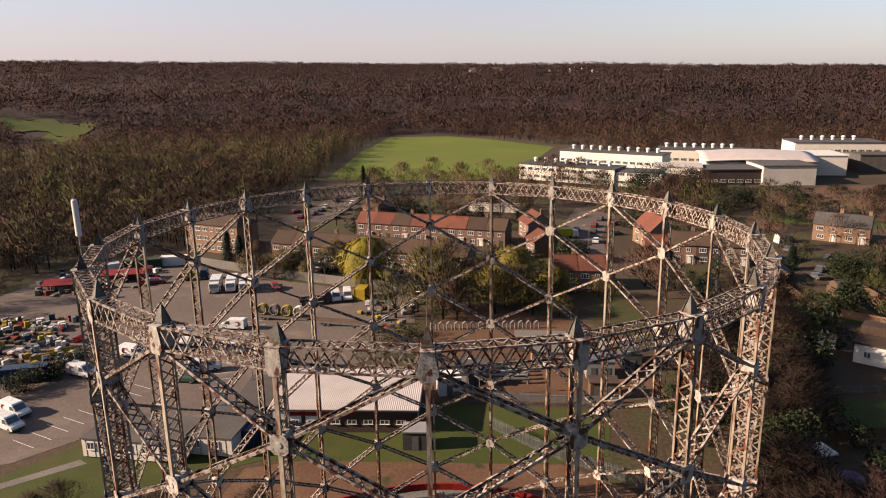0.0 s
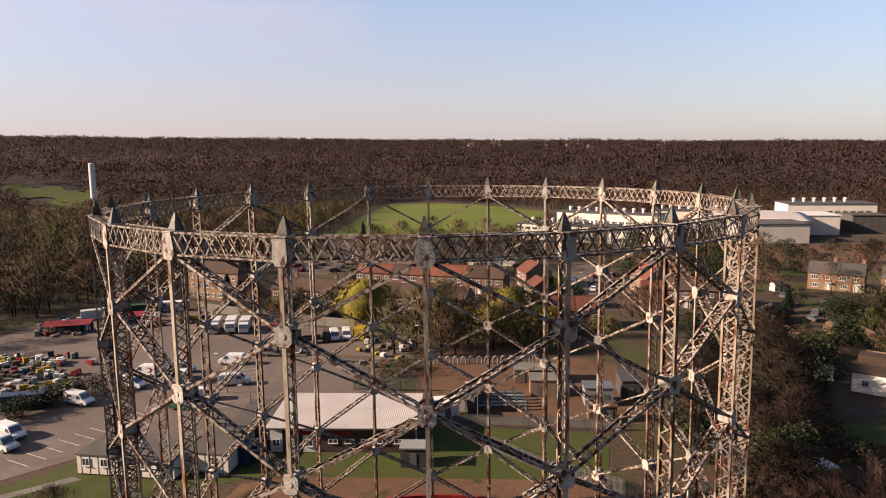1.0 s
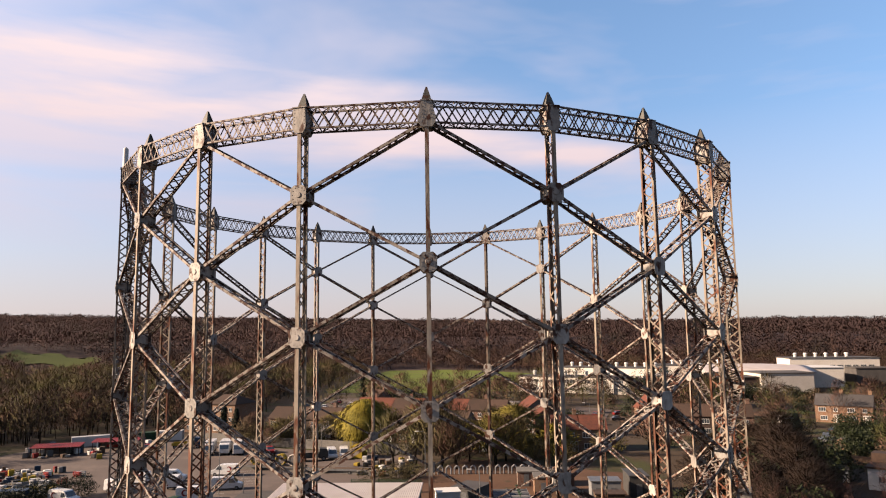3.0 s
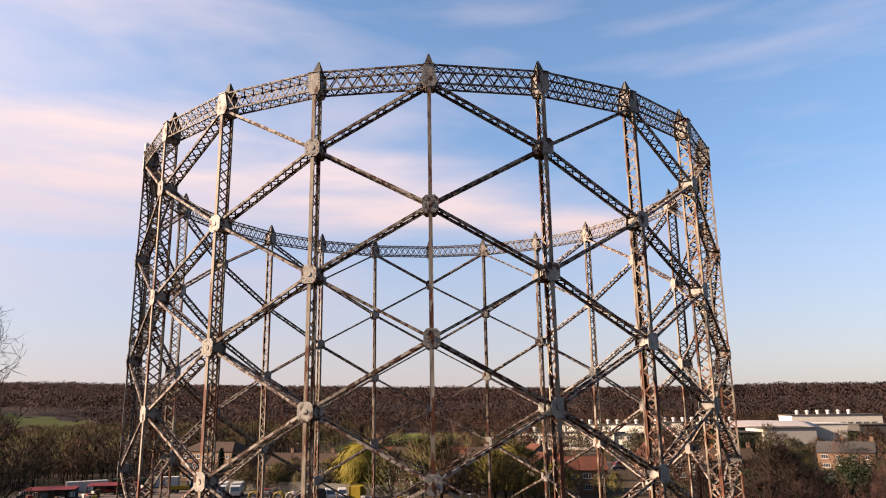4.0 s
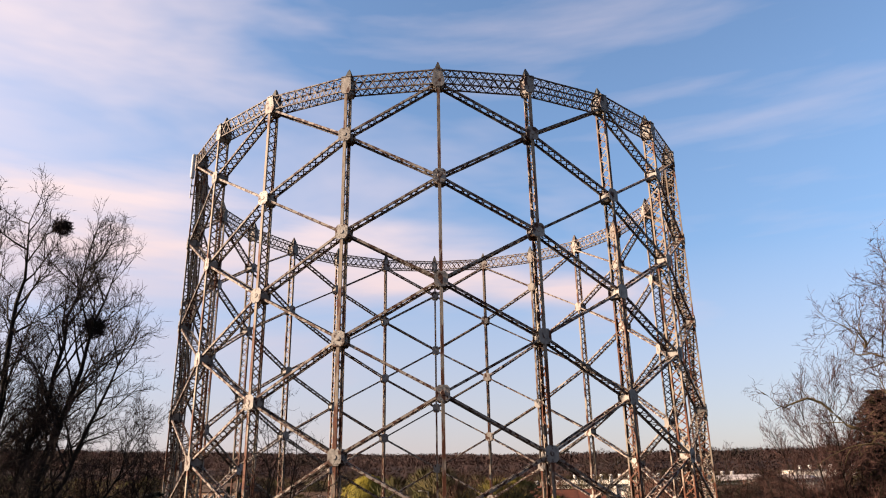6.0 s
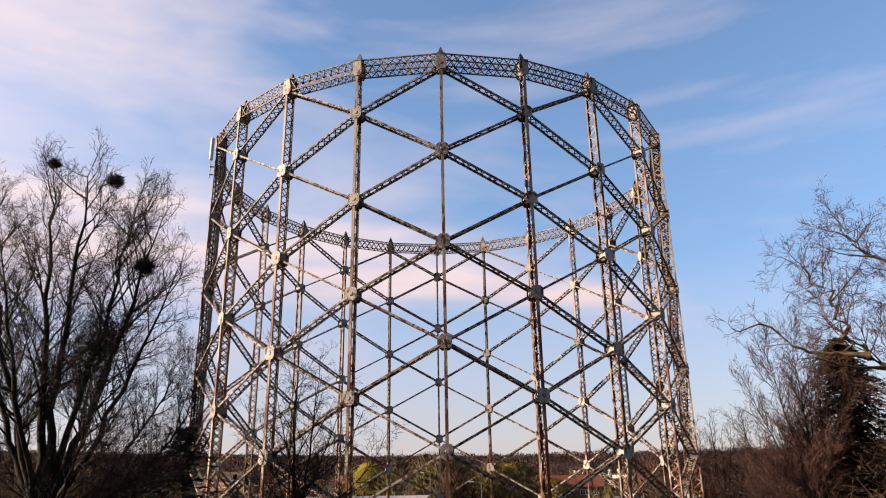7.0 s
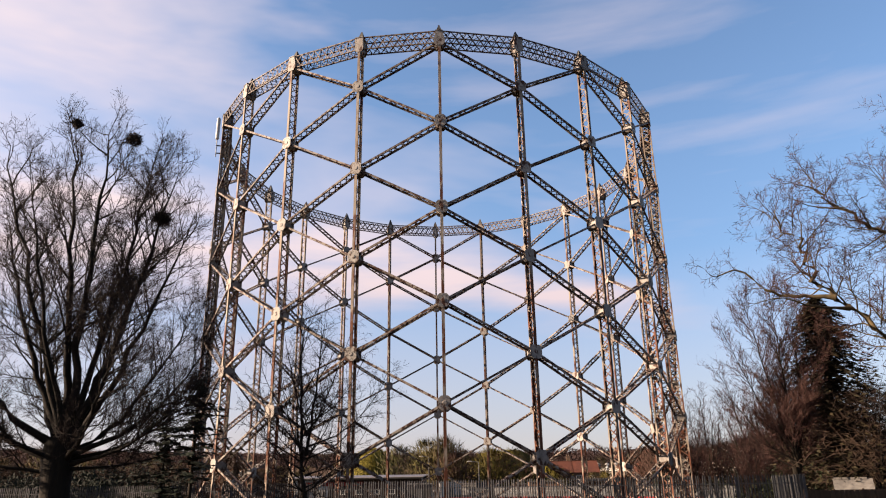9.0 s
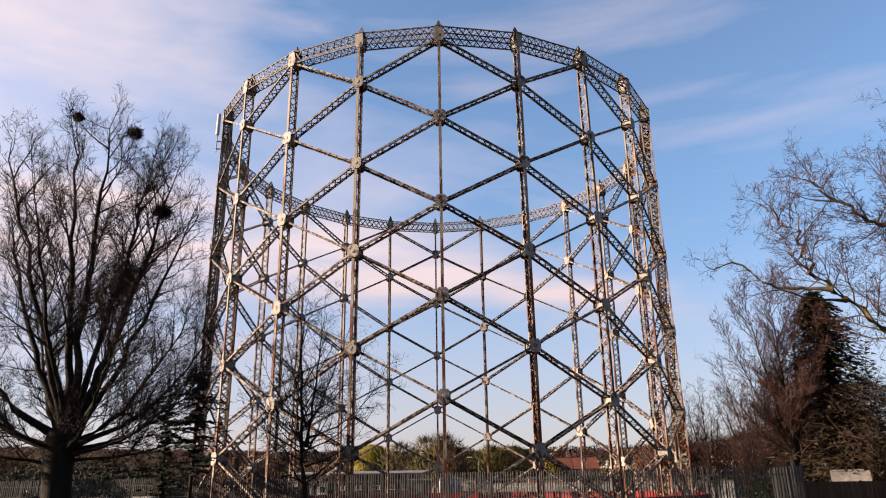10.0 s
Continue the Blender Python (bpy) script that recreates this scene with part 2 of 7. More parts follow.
TILE_RED = material("red_roof_tiles", (0.30, 0.10, 0.06), (0.22, 0.08, 0.055), 0.35, 0.85, 0.0, 0.5, 9, (1, 1, 1), (0.12, 0.075, 0.05), (0.58, 0.75), 0.25)
TILE_BROWN = material("brown_roof_tiles", (0.14, 0.085, 0.062), (0.105, 0.07, 0.052), 0.35, 0.9, 0.0, 0.5, 9, vary=0.2)
TILE_GREY = material("slate_roof", (0.12, 0.11, 0.11), (0.16, 0.15, 0.145), 0.35, 0.8, 0.0, 0.4, 9)
SHEETROOF = material("corrugated_roof_sheet", (0.62, 0.56, 0.53), (0.54, 0.48, 0.45), 0.3, 0.6, 0.0, 0.05, 12, sway=0.1, tone=0.38)
FELT = material("grey_roofing_felt", (0.13, 0.12, 0.115), (0.18, 0.165, 0.155), 0.4, 0.95, 0.0, 0.2, 14)
BARK = material("bark", (0.022, 0.017, 0.011), (0.044, 0.033, 0.020), 1.6, 0.95, 0.0, 0.9, 7, (1, 1, 0.22), sway=0.6)
# lighter copy of the bark, sunlight put into its olive colour
BARK_SUNLIT = material("sunlit_olive_bark", (0.15, 0.11, 0.055), (0.21, 0.16, 0.085), 1.2, 0.95, 0.0, 0.6, 8, (1, 1, 0.3))
TWIG = material("twigs", (0.034, 0.019, 0.015), (0.054, 0.030, 0.022), 0.4, 0.9, 0.0, 0.0, 6)
TWIG_RED = material("reddish_twigs", (0.115, 0.056, 0.048), (0.16, 0.080, 0.066), 0.4, 0.9, 0.0, 0.0, 6)
WOODS = material("bare_woodland_twigs", (0.20, 0.108, 0.076), (0.135, 0.075, 0.056), 0.012, 0.95, 0.0, 0.0, 18, spots=(0.16, 0.14, 0.065), at=(0.56, 0.7), sway=0.35)
# distance haze put into the far twigs' colour as a purple tint
HAZY_HILLWOODS = material("hazy_hill_woodland_twigs", (0.172, 0.100, 0.092), (0.128, 0.080, 0.076), 0.006, 0.95, 0.0, 0.0, 18, spots=(0.066, 0.064, 0.046), at=(0.57, 0.70), sway=0.14, patch=3.5)
SCRUB = material("scrub_twigs", (0.17, 0.125, 0.060), (0.12, 0.105, 0.045), 0.03, 0.95, 0.0, 0.0, 14, spots=(0.15, 0.165, 0.045), at=(0.50, 0.64), sway=0.4)
PALE_SCRUB = material("pale_olive_shoots", (0.23, 0.175, 0.085), (0.17, 0.145, 0.060), 0.03, 0.95, 0.0, 0.0, 14, spots=(0.19, 0.19, 0.05), at=(0.52, 0.66), sway=0.35)
THICKET = material("dark_thicket_twigs", (0.050, 0.030, 0.021), (0.080, 0.050, 0.033), 0.25, 0.95, 0.0, 0.0, 9, sway=0.4)
MEADOW = material("dull_meadow_grass", (0.085, 0.125, 0.012), (0.13, 0.17, 0.018), 0.02, 0.95, 0.0, 0.3, 60, sway=0.3)
SPRUCE = material("brown_green_needles", (0.045, 0.040, 0.016), (0.085, 0.060, 0.026), 0.5, 0.85, 0.0, 0.0, 9, sway=0.5)
CONIFER = material("conifer_needles", (0.012, 0.028, 0.016), (0.022, 0.042, 0.02), 0.5, 0.8, 0.0, 0.0, 9, sway=0.5)
EVERGREEN = material("evergreen_leaves", (0.022, 0.034, 0.009), (0.036, 0.052, 0.013), 0.4, 0.7, 0.0, 0.0, 9, sway=0.5)
WILLOW = material("yellow_willow_shoots", (0.33, 0.26, 0.025), (0.25, 0.215, 0.03), 0.3, 0.8, 0.0, 0.0, 9, sway=0.35, tone=0.36)
OLIVE = material("olive_spring_shoots", (0.31, 0.255, 0.040), (0.24, 0.20, 0.040), 0.3, 0.8, 0.0, 0.0, 9, sway=0.4)
BLOSSOM = material("pale_blossom", (0.55, 0.50, 0.46), (0.42, 0.38, 0.34), 0.5, 0.8, 0.0, 0.0, 9, sway=0.3, tone=0.38)
TIMBER = material("weathered_timber", (0.16, 0.10, 0.06), (0.22, 0.14, 0.09), 0.8, 0.85, 0.0, 0.3, 9, (1, 1, 0.2))
SKYBLUE = material("faded_blue_tarpaulin", (0.12, 0.16, 0.24), (0.16, 0.2, 0.28), 0.8, 0.7, 0.0, 0.2, 9)
PURPLE = material("purple_canvas", (0.13, 0.10, 0.24), (0.11, 0.09, 0.2), 0.8, 0.8, 0.0, 0.1, 9)

# ---- mesh tools ----
def mesh_of(name, bm, *mats, smooth=False):
    me = bpy.data.meshes.new(name)
    bm.to_mesh(me)
    bm.free()
    for m in mats:
        me.materials.append(m)
    if smooth:
        for f in me.polygons:
            f.use_smooth = True
    return me


def mesh_from(name, verts, faces, *mats, smooth=False):
    me = bpy.data.meshes.new(name)
    me.from_pydata(verts, [], faces)
    for m in mats:
        me.materials.append(m)
    if smooth:
        for f in me.polygons:
            f.use_smooth = True
    me.update()
    return me


def hang(name, me, parent, m=None, label=""):
    """One mesh object under a thing or a part, at the pose m in its parent."""
    ob = new(name, me)
    ob.parent = parent
    if m is not None:
        ob.matrix_basis = m
    if label:
        ob["label"] = label
    return ob


def part(name, bm, mat, parent, label="", smooth=False, m=None):
    return hang(name, mesh_of(name, bm, mat, smooth=smooth), parent, m, label)


def thing(name, m, label, category, group="", kind=""):
    ob = new(name)
    ob.matrix_basis = m
    return tagged(ob, label, category, group, kind)


def box(bm, lo, hi, m=None):
    """A box from corner to corner."""
    vs = [bm.verts.new((x, y, z)) for z in (lo[2], hi[2]) for y in (lo[1], hi[1]) for x in (lo[0], hi[0])]
    fs = [bm.faces.new([vs[i] for i in q]) for q in ((0, 2, 3, 1), (4, 5, 7, 6), (0, 1, 5, 4), (2, 6, 7, 3), (0, 4, 6, 2), (1, 3, 7, 5))]
    if m is not None:
        bmesh.ops.transform(bm, matrix=m, verts=vs)
    return fs


def round_box(bm, lo, hi, r=0.05, seg=1):
    fs = box(bm, lo, hi)
    es = list({e for f in fs for e in f.edges})
    bmesh.ops.bevel(bm, geom=es, offset=r, segments=seg, affect="EDGES", profile=0.5)


def bar(bm, a, b, w, d, side=(1, 0, 0)):
    """A flat bar from a to b, w wide along side and d deep across it."""
    a, b, s = Vector(a), Vector(b), Vector(side)
    along = (b - a).normalized()
    s = (s - along * s.dot(along)).normalized()
    n = along.cross(s)
    vs = [bm.verts.new(p + s * (w / 2 * i) + n * (d / 2 * j)) for p in (a, b) for i, j in ((-1, -1), (1, -1), (1, 1), (-1, 1))]
    for q in ((3, 2, 1, 0), (4, 5, 6, 7), (0, 1, 5, 4), (1, 2, 6, 5), (2, 3, 7, 6), (3, 0, 4, 7)):
        bm.faces.new([vs[i] for i in q])


def rod(bm, a, b, r0, r1=None, n=8, cap=True):
    a, b = Vector(a), Vector(b)
    r1 = r0 if r1 is None else r1
    q = (b - a).to_track_quat("Z", "Y")
    rings = []
    for p, r in ((a, r0), (b, r1)):
        rings.append([bm.verts.new(p + q @ Vector((r * math.cos(k * math.tau / n), r * math.sin(k * math.tau / n), 0))) for k in range(n)])
    for k in range(n):
        bm.faces.new((rings[0][k], rings[0][(k + 1) % n], rings[1][(k + 1) % n], rings[1][k]))
    if cap:
        bm.faces.new(rings[0][::-1])
        bm.faces.new(rings[1])


def prism(bm, outline, z0, z1):
    """A closed plan outline raised from z0 to z1."""
    lo = [bm.verts.new((x, y, z0)) for x, y in outline]
    hi = [bm.verts.new((x, y, z1)) for x, y in outline]
    n = len(outline)
    bm.faces.new(lo[::-1])
    bm.faces.new(hi)
    for k in range(n):
        bm.faces.new((lo[k], lo[(k + 1) % n], hi[(k + 1) % n], hi[k]))


def sheet(name, outline, z, mat, label, category="ground", kind="structure", thick=0.05):
    """A thin slab of ground with the given plan outline."""
    bm = bmesh.new()
    prism(bm, outline, z - thick, z)
    bmesh.ops.recalc_face_normals(bm, faces=bm.faces)
    return tagged(new(name, mesh_of(name, bm, mat)), label, category, "", kind)

# ---- the land: level ground that rises to wooded hills ----
def land_height(x, y):
    r = math.hypot(x, y)
    def ease(a, b):
        s = min(max((r - a) / (b - a), 0), 1)
        return s * s * (3 - 2 * s)

    s = ease(540, 1750)
    roll = noise.noise((x / 420, y / 420, 3.1)) * 9 + noise.noise((x / 170, y / 170, 7.7)) * 3
    a = min(max(math.atan2(x, y), -0.6), 0.6)
    lift = 1 + 0.12 * math.sin(a * 3.0 + 2.2) - 0.9 * a
    return 23 * ease(565, 700) + 28 * ease(700, 1750) * lift + roll * s


def ground():
    radii = [0, 20, 40, 80, 120, 180, 260, 340, 420, 500] + [500 + 25 * k for k in range(1, 13)] + [800 + 50 * k for k in range(1, 31)] + [2500, 3200, 4800]
    n = 160
    verts, faces = [(0, 0, 0)], []
    for r in radii[1:]:
        for k in range(n):
            x, y = r * math.sin(k * math.tau / n), r * math.cos(k * math.tau / n)
            verts.append((x, y, land_height(x, y) if r < 2400 else land_height(x, y) * 0.55))
    for k in range(n):
        faces.append((0, 1 + (k + 1) % n, 1 + k))
    for i in range(len(radii) - 2):
        for k in range(n):
            a, b = 1 + i * n + k, 1 + i * n + (k + 1) % n
            faces.append((a, b, b + n, a + n))
    me = mesh_from("ground", verts, faces, LAND, WOODFLOOR, smooth=True)
    for f in me.polygons:
        f.material_index = int(math.hypot(f.center.x, f.center.y) > 560)
    return tagged(new("ground", me), "rough grass and earth rising to wooded hills", "ground", "", "structure")


ground()
sheet("yard_surface", [(-104, 150), (-96, 182), (-66, 178), (-42, 165), (-8, 150), (-5, 121), (-26, 105), (-30, 94), (-50, 89), (-57, 82), (-74, 76), (-92, 84), (-84, 118)], 0.03, ASPHALT, "worn grey asphalt of a works yard", "yard")
sheet("plant_yard", [(-4, 98), (22, 96), (34, 99), (33, 128), (4, 146), (-6, 122)], 0.035, EARTH, "brown earth and gravel under gas pipework", "yard")
sheet("lawn", [(-62, 72), (-50, 87), (-30, 92), (-22, 90), (0, 98), (24, 94), (21, 82), (14, 80), (-24, 82), (-42, 74), (-52, 68)], 0.025, GRASS, "mown green lawn beside the works buildings", "lawn")
sheet("bare_ground", [(-26, 80), (-10, 84), (-2, 85), (12, 82), (22, 74), (26, 60), (25, 42), (16, 28), (-1, 23), (-18, 27), (-29, 45), (-29, 65)], 0.02, EARTH, "bare brown earth round the old gasholder", "ground")
sheet("playing_field", [(-56, 335), (-53, 452), (-41, 560), (-20, 575), (30, 530), (73, 465), (50, 392), (37, 332), (0, 322)], 0.06, FIELD, "bright green school playing field", "field")
sheet("estate_road", [(-58, 236), (-40, 232), (-34, 262), (-32, 300), (-46, 300), (-48, 266)], 0.05, ASPHALT, "asphalt residents' car park between the houses", "road")
sheet("close_road", [(33, 185), (44, 183), (47, 205), (58, 240), (48, 252), (38, 222), (30, 210)], 0.05, ASPHALT, "grey asphalt cul-de-sac between the houses", "road")
sheet("footpath", [(-62, 72.5), (-60.5, 72.0), (-47.0, 81.6), (-48.4, 82.6)], 0.045, CONCRETE, "narrow concrete path across the grass", "path")
sheet("garden_lawn", [(52, 66), (92, 70), (94, 84), (54, 82)], 0.04, GRASS, "dark green garden lawn", "lawn")
sheet("back_lawn", [(56, 88), (100, 90), (102, 98), (57, 97)], 0.042, GRASS, "narrow green lawn behind a fence", "lawn")


def draped(name, x0, x1, y0, y1, mat, label):
    """A meadow lying on the slope of the land."""
    nx, ny = 8, 8
    V, F = [], []
    for j in range(ny + 1):
        for i in range(nx + 1):
            edge = 6 * math.sin(i * 1.7 + j) if j in (0, ny) else 0
            x, y = x0 + (x1 - x0) * i / nx, y0 + (y1 - y0) * j / ny + edge
            V.append((x, y, land_height(x, y) + 0.8))
    for j in range(ny):
        for i in range(nx):
            q = j * (nx + 1) + i
            F.append((q, q + 1, q + nx + 2, q + nx + 1))
    return tagged(new(name, mesh_from(name, V, F, mat, smooth=True)), label, "field", "", "structure")


draped("meadow", -300, -258, 508, 536, MEADOW, "sunlit green meadow among bare trees")
draped("hill_meadow", -348, -276, 538, 566, MEADOW, "green meadow on the wooded hillside")
draped("paddock", -312, -270, 446, 476, MEADOW, "rough green paddock among bare trees")
sheet("school_ground", [(110, 262), (160, 240), (250, 250), (250, 300), (160, 292)], 0.04, EARTH, "pale trodden ground beside the school", "ground")

# ---- the gasholder guide frame ----
CX, CY, RAD, PHASE, COLS = -1.19, 50.27, 23.36, radians(0.946), 22
DEEP, STEP, TOP = 0.88, 3.609, 36.6          # radial depth of the members, height of a bay, top joint
CHORD = 2 * RAD * math.sin(math.pi / COLS)


def level(k):
    return TOP - STEP * k


def station(k):
    """Pose of column k's outer face at the ground: x along the ring, y outwards."""
    a = PHASE + math.tau * k / COLS
    return Matrix.Translation((CX + RAD * math.sin(a), CY - RAD * math.cos(a), 0)) @ Matrix.Rotation(a + math.pi, 4, "Z")


def lattice_member(bm, length, width, deep, pitch, m, y0=0.0):
    """Two flanges joined by zigzag lacing on both edges; runs along x from 0, outer face at y0."""
    tmp = bmesh.new()
    for y in (y0 - 0.015, y0 - deep + 0.015):
        box(tmp, (0, y - 0.015, -width / 2), (length, y + 0.015, width / 2))
    for z in (-1, 1):                                        # angle lips
        for y in (y0 - 0.075, y0 - deep + 0.075):
            box(tmp, (0, y - 0.045, z * (width / 2 - 0.012) - 0.012), (length, y + 0.045, z * (width / 2 - 0.012) + 0.012))
    n = max(2, round(length / pitch))
    for z in (-1, 1):
        for i in range(n):
            x0, x1 = length * i / n, length * (i + 1) / n
            a, b = (y0 - 0.06, y0 - deep + 0.06) if (i + (z > 0)) % 2 else (y0 - deep + 0.06, y0 - 0.06)
            bar(tmp, (x0, a, z * (width / 2 - 0.035)), (x1, b, z * (width / 2 - 0.035)), 0.014, 0.085, (0, 0, 1))
    bmesh.ops.transform(tmp, matrix=m, verts=tmp.verts)
    me = bpy.data.meshes.new("tmp")
    tmp.to_mesh(me)
    tmp.free()
    bm.from_mesh(me)
    bpy.data.meshes.remove(me)


def octagon(w, h, c):
    return [(-w, -h + c), (-w + c, -h), (w - c, -h), (w, -h + c), (w, h - c), (w - c, h), (-w + c, h), (-w, h - c)]


def plate_box(w, h, c, y0, y1):
    """A chamfered gusset box: plates front and back on a slightly smaller body, with rivets on the front."""
    bm = bmesh.new()
    turn = Matrix.Rotation(radians(90), 4, "X")
    prism(bm, octagon(w, h, c), -y1, -y1 + 0.025)
    prism(bm, octagon(w - 0.13, h - 0.13, c * 0.8), -y1 + 0.025, -y0 - 0.025)
    prism(bm, octagon(w, h, c), -y0 - 0.025, -y0)
    bmesh.ops.transform(bm, matrix=turn, verts=bm.verts)
    for k in range(12):
        a = k * math.tau / 12
        x, z = (w - 0.09) * math.cos(a), (h - 0.09) * math.sin(a)
        box(bm, (x - 0.02, y1, z - 0.02), (x + 0.02, y1 + 0.018, z + 0.02))
    rod(bm, (0, y1, 0), (0, y1 + 0.035, 0), 0.16, 0.14, 12)
    bmesh.ops.recalc_face_normals(bm, faces=bm.faces)
    return bm


def capital(w_top, w_low, h):
    """Front and back plates, cut to a waisted outline, on a recessed body."""
    bm = bmesh.new()
    shape = ((TOP - 0.36, w_low * 0.62), (TOP - 0.08, w_low), (TOP + 0.12, w_low), (TOP + h, w_top))
    for y0, y1, inset in ((-DEEP - 0.04, -DEEP - 0.012, 0.0), (-DEEP - 0.011, 0.011, 0.11), (0.012, 0.04, 0.0)):
        vs = [[bm.verts.new(q) for q in ((-w + inset, y0, z), (w - inset, y0, z), (w - inset, y1, z), (-w + inset, y1, z))] for z, w in shape]
        bm.faces.new(vs[0][::-1])
        bm.faces.new(vs[-1])
        for lo, hi in zip(vs, vs[1:]):
            for k in range(4):
                bm.faces.new((lo[k], lo[(k + 1) % 4], hi[(k + 1) % 4], hi[k]))
    box(bm, (-w_top - 0.04, -DEEP - 0.08, TOP + h + 0.001), (w_top + 0.04, 0.08, TOP + h + 0.05))
    for k in range(5):
        for x in (-w_top + 0.06, w_top - 0.06):
            box(bm, (x - 0.018, 0.04, TOP + 0.1 + 0.19 * k), (x + 0.018, 0.055, TOP + 0.136 + 0.19 * k))
    bmesh.ops.recalc_face_normals(bm, faces=bm.faces)
    return bm


def finial():
    """Leaning front and back plates over a recessed core, open at the sides."""
    bm = bmesh.new()
    mid = -DEEP * 0.62
    for inset, d0, d1 in ((0.0, 0.24, 0.27), (0.0, -0.27, -0.24), (0.07, -0.24, 0.24)):
        rings = []
        for z, s in ((0.0, 1.0), (0.09, 1.0), (0.48, 0.60), (0.82, 0.20), (0.87, 0.14)):
            w = max(0.26 * s - inset, 0.012)
            rings.append([bm.verts.new((x, mid + y * s, z)) for x, y in ((-w, d0), (w, d0), (w, d1), (-w, d1))])
        for lo, hi in zip(rings, rings[1:]):
            for k in range(4):
                bm.faces.new((lo[k], lo[(k + 1) % 4], hi[(k + 1) % 4], hi[k]))
        bm.faces.new(rings[0][::-1])
        bm.faces.new(rings[-1])
    bmesh.ops.recalc_face_normals(bm, faces=bm.faces)
    return bm


def ring_girder():
    """A box girder between two columns, x along the chord: its four chords with end frames, its lacing bars as meshes, and where they go."""
    half, z0, z1 = CHORD / 2 - 0.3, TOP - 0.12, TOP + 0.98
    yo, yi, n = -0.02, -DEEP + 0.02, 9
    bm = bmesh.new()
    for y in (yo, yi):
        for z in (z0, z1):
            box(bm, (-half, y - 0.045, z - 0.045), (half, y + 0.045, z + 0.045))
        for x in (-half + 0.03, half - 0.03):
            box(bm, (x - 0.03, y - 0.03, z0), (x + 0.03, y + 0.03, z1))
    chords = mesh_of("ring_girder", bm, MOTTLED)
    step = 2 * half / n
    bars = []
    for a, b, w, side in (((0, z0), (0, z1), 0.075, (0, 1, 0)), ((0, z1), (0, z0), 0.075, (0, 1, 0)), ((yo, 0), (yi, 0), 0.07, (0, 0, 1)), ((yi, 0), (yo, 0), 0.07, (0, 0, 1))):
        bm = bmesh.new()
        bar(bm, (-step / 2, *a), (step / 2, *b), 0.012, w, side)
        bars.append(mesh_of("lacing_bar", bm, MOTTLED))
    spots = []
    for i in range(n):
        x = -half + step * (i + 0.5)
        for y in (yo + 0.03, yi - 0.03):
            spots += [(0, (x, y, 0)), (1, (x, y - 0.014, 0))]
        for z in (z0, z1):
            spots += [(2, (x, 0, z)), (3, (x, 0, z + 0.014))]
    return chords, bars, spots


def gasholder():
    frame_thing = thing("gasholder", Matrix.Identity(4), "tall circular lattice-steel gasholder guide frame with weathered, rusting grey paint", "gasholder")
    bm = bmesh.new()
    up = Matrix.Rotation(radians(-90), 4, "Y")
    lattice_member(bm, TOP - 0.3, 0.21, DEEP, 0.60, Matrix.Translation((0, 0, 0.3)) @ up)
    box(bm, (-0.5, -DEEP - 0.25, 0.22), (0.5, 0.25, 0.30))
    column_mesh = mesh_of("column", bm, RUSTY)
    node_mesh = mesh_of("gusset_box", plate_box(0.44, 0.50, 0.19, -DEEP - 0.05, 0.05), PAINT)
    cap_even = mesh_of("capital", capital(0.27, 0.46, 1.0), PAINT)
    cap_odd = mesh_of("capital_square", capital(0.33, 0.37, 0.98), PAINT)
    spike = mesh_of("finial", finial(), LEAD)
    bm = bmesh.new()
    prism(bm, octagon(0.85, 0.95, 0.12), -0.4, 0.22)
    bmesh.ops.transform(bm, matrix=Matrix.Translation((0, -DEEP / 2, 0)), verts=bm.verts)
    plinth = mesh_of("plinth", bm, CONCRETE)
    for k in range(COLS):
        col = hang("column", column_mesh, frame_thing, station(k))
        hang("plinth", plinth, col, label="concrete plinth")
        hang("capital", cap_odd if k % 2 else cap_even, col)
        hang("finial", spike, col, Matrix.Translation((0, 0, TOP + 1.04)), "pointed pyramid finial")
        for i in range(1 if k % 2 else 2, 10, 2):
            hang("gusset_box", node_mesh, col, Matrix.Translation((0, 0, level(i))))
    # diagonal braces, one mesh rising and one falling, between the joints
    gap = 0.40
    half = Vector((CHORD / 2, 0, STEP / 2))
    lean = math.atan2(STEP, CHORD)
    span = 2 * half.length - 2 * gap
    braces = []
    for s in (1, -1):
        bm = bmesh.new()
        m = Matrix.Rotation(-s * lean, 4, "Y") @ Matrix.Translation((-span / 2, 0, 0))
        lattice_member(bm, span, 0.15, DEEP - 0.08, 0.58, m, -0.04)
        braces.append(mesh_of("brace", bm, MOTTLED))
    chords, bars, spots = ring_girder()
    bm = bmesh.new()
    for kind, at in spots:
        n = len(bm.verts)
        bm.from_mesh(bars[kind])
        bm.verts.ensure_lookup_table()
        bmesh.ops.translate(bm, vec=at, verts=bm.verts[n:])
    far_lacing = mesh_of("lacing", bm, MOTTLED)
    drop = RAD * (1 - math.cos(math.pi / COLS))
    for k in range(COLS):
        mid = station(k + 0.5) @ Matrix.Translation((0, -drop, 0))
        girder = hang("ring_girder", chords, frame_thing, mid)
        if k < 5 or k > 16:                    # the half nearer the lane
            for kind, at in spots:
                hang("lacing_bar", bars[kind], girder, Matrix.Translation(at))
        else:
            tagged(hang("lacing", far_lacing, girder), kind="stuff")
        for i in range(10):
            # local x runs against the count of the columns
            rising = (k % 2 == 0) == (i % 2 == 0)
            hang("brace", braces[0] if rising else braces[1], frame_thing, mid @ Matrix.Translation((0, 0, (level(i) + level(i + 1)) / 2)))
    return frame_thing


gasholder()


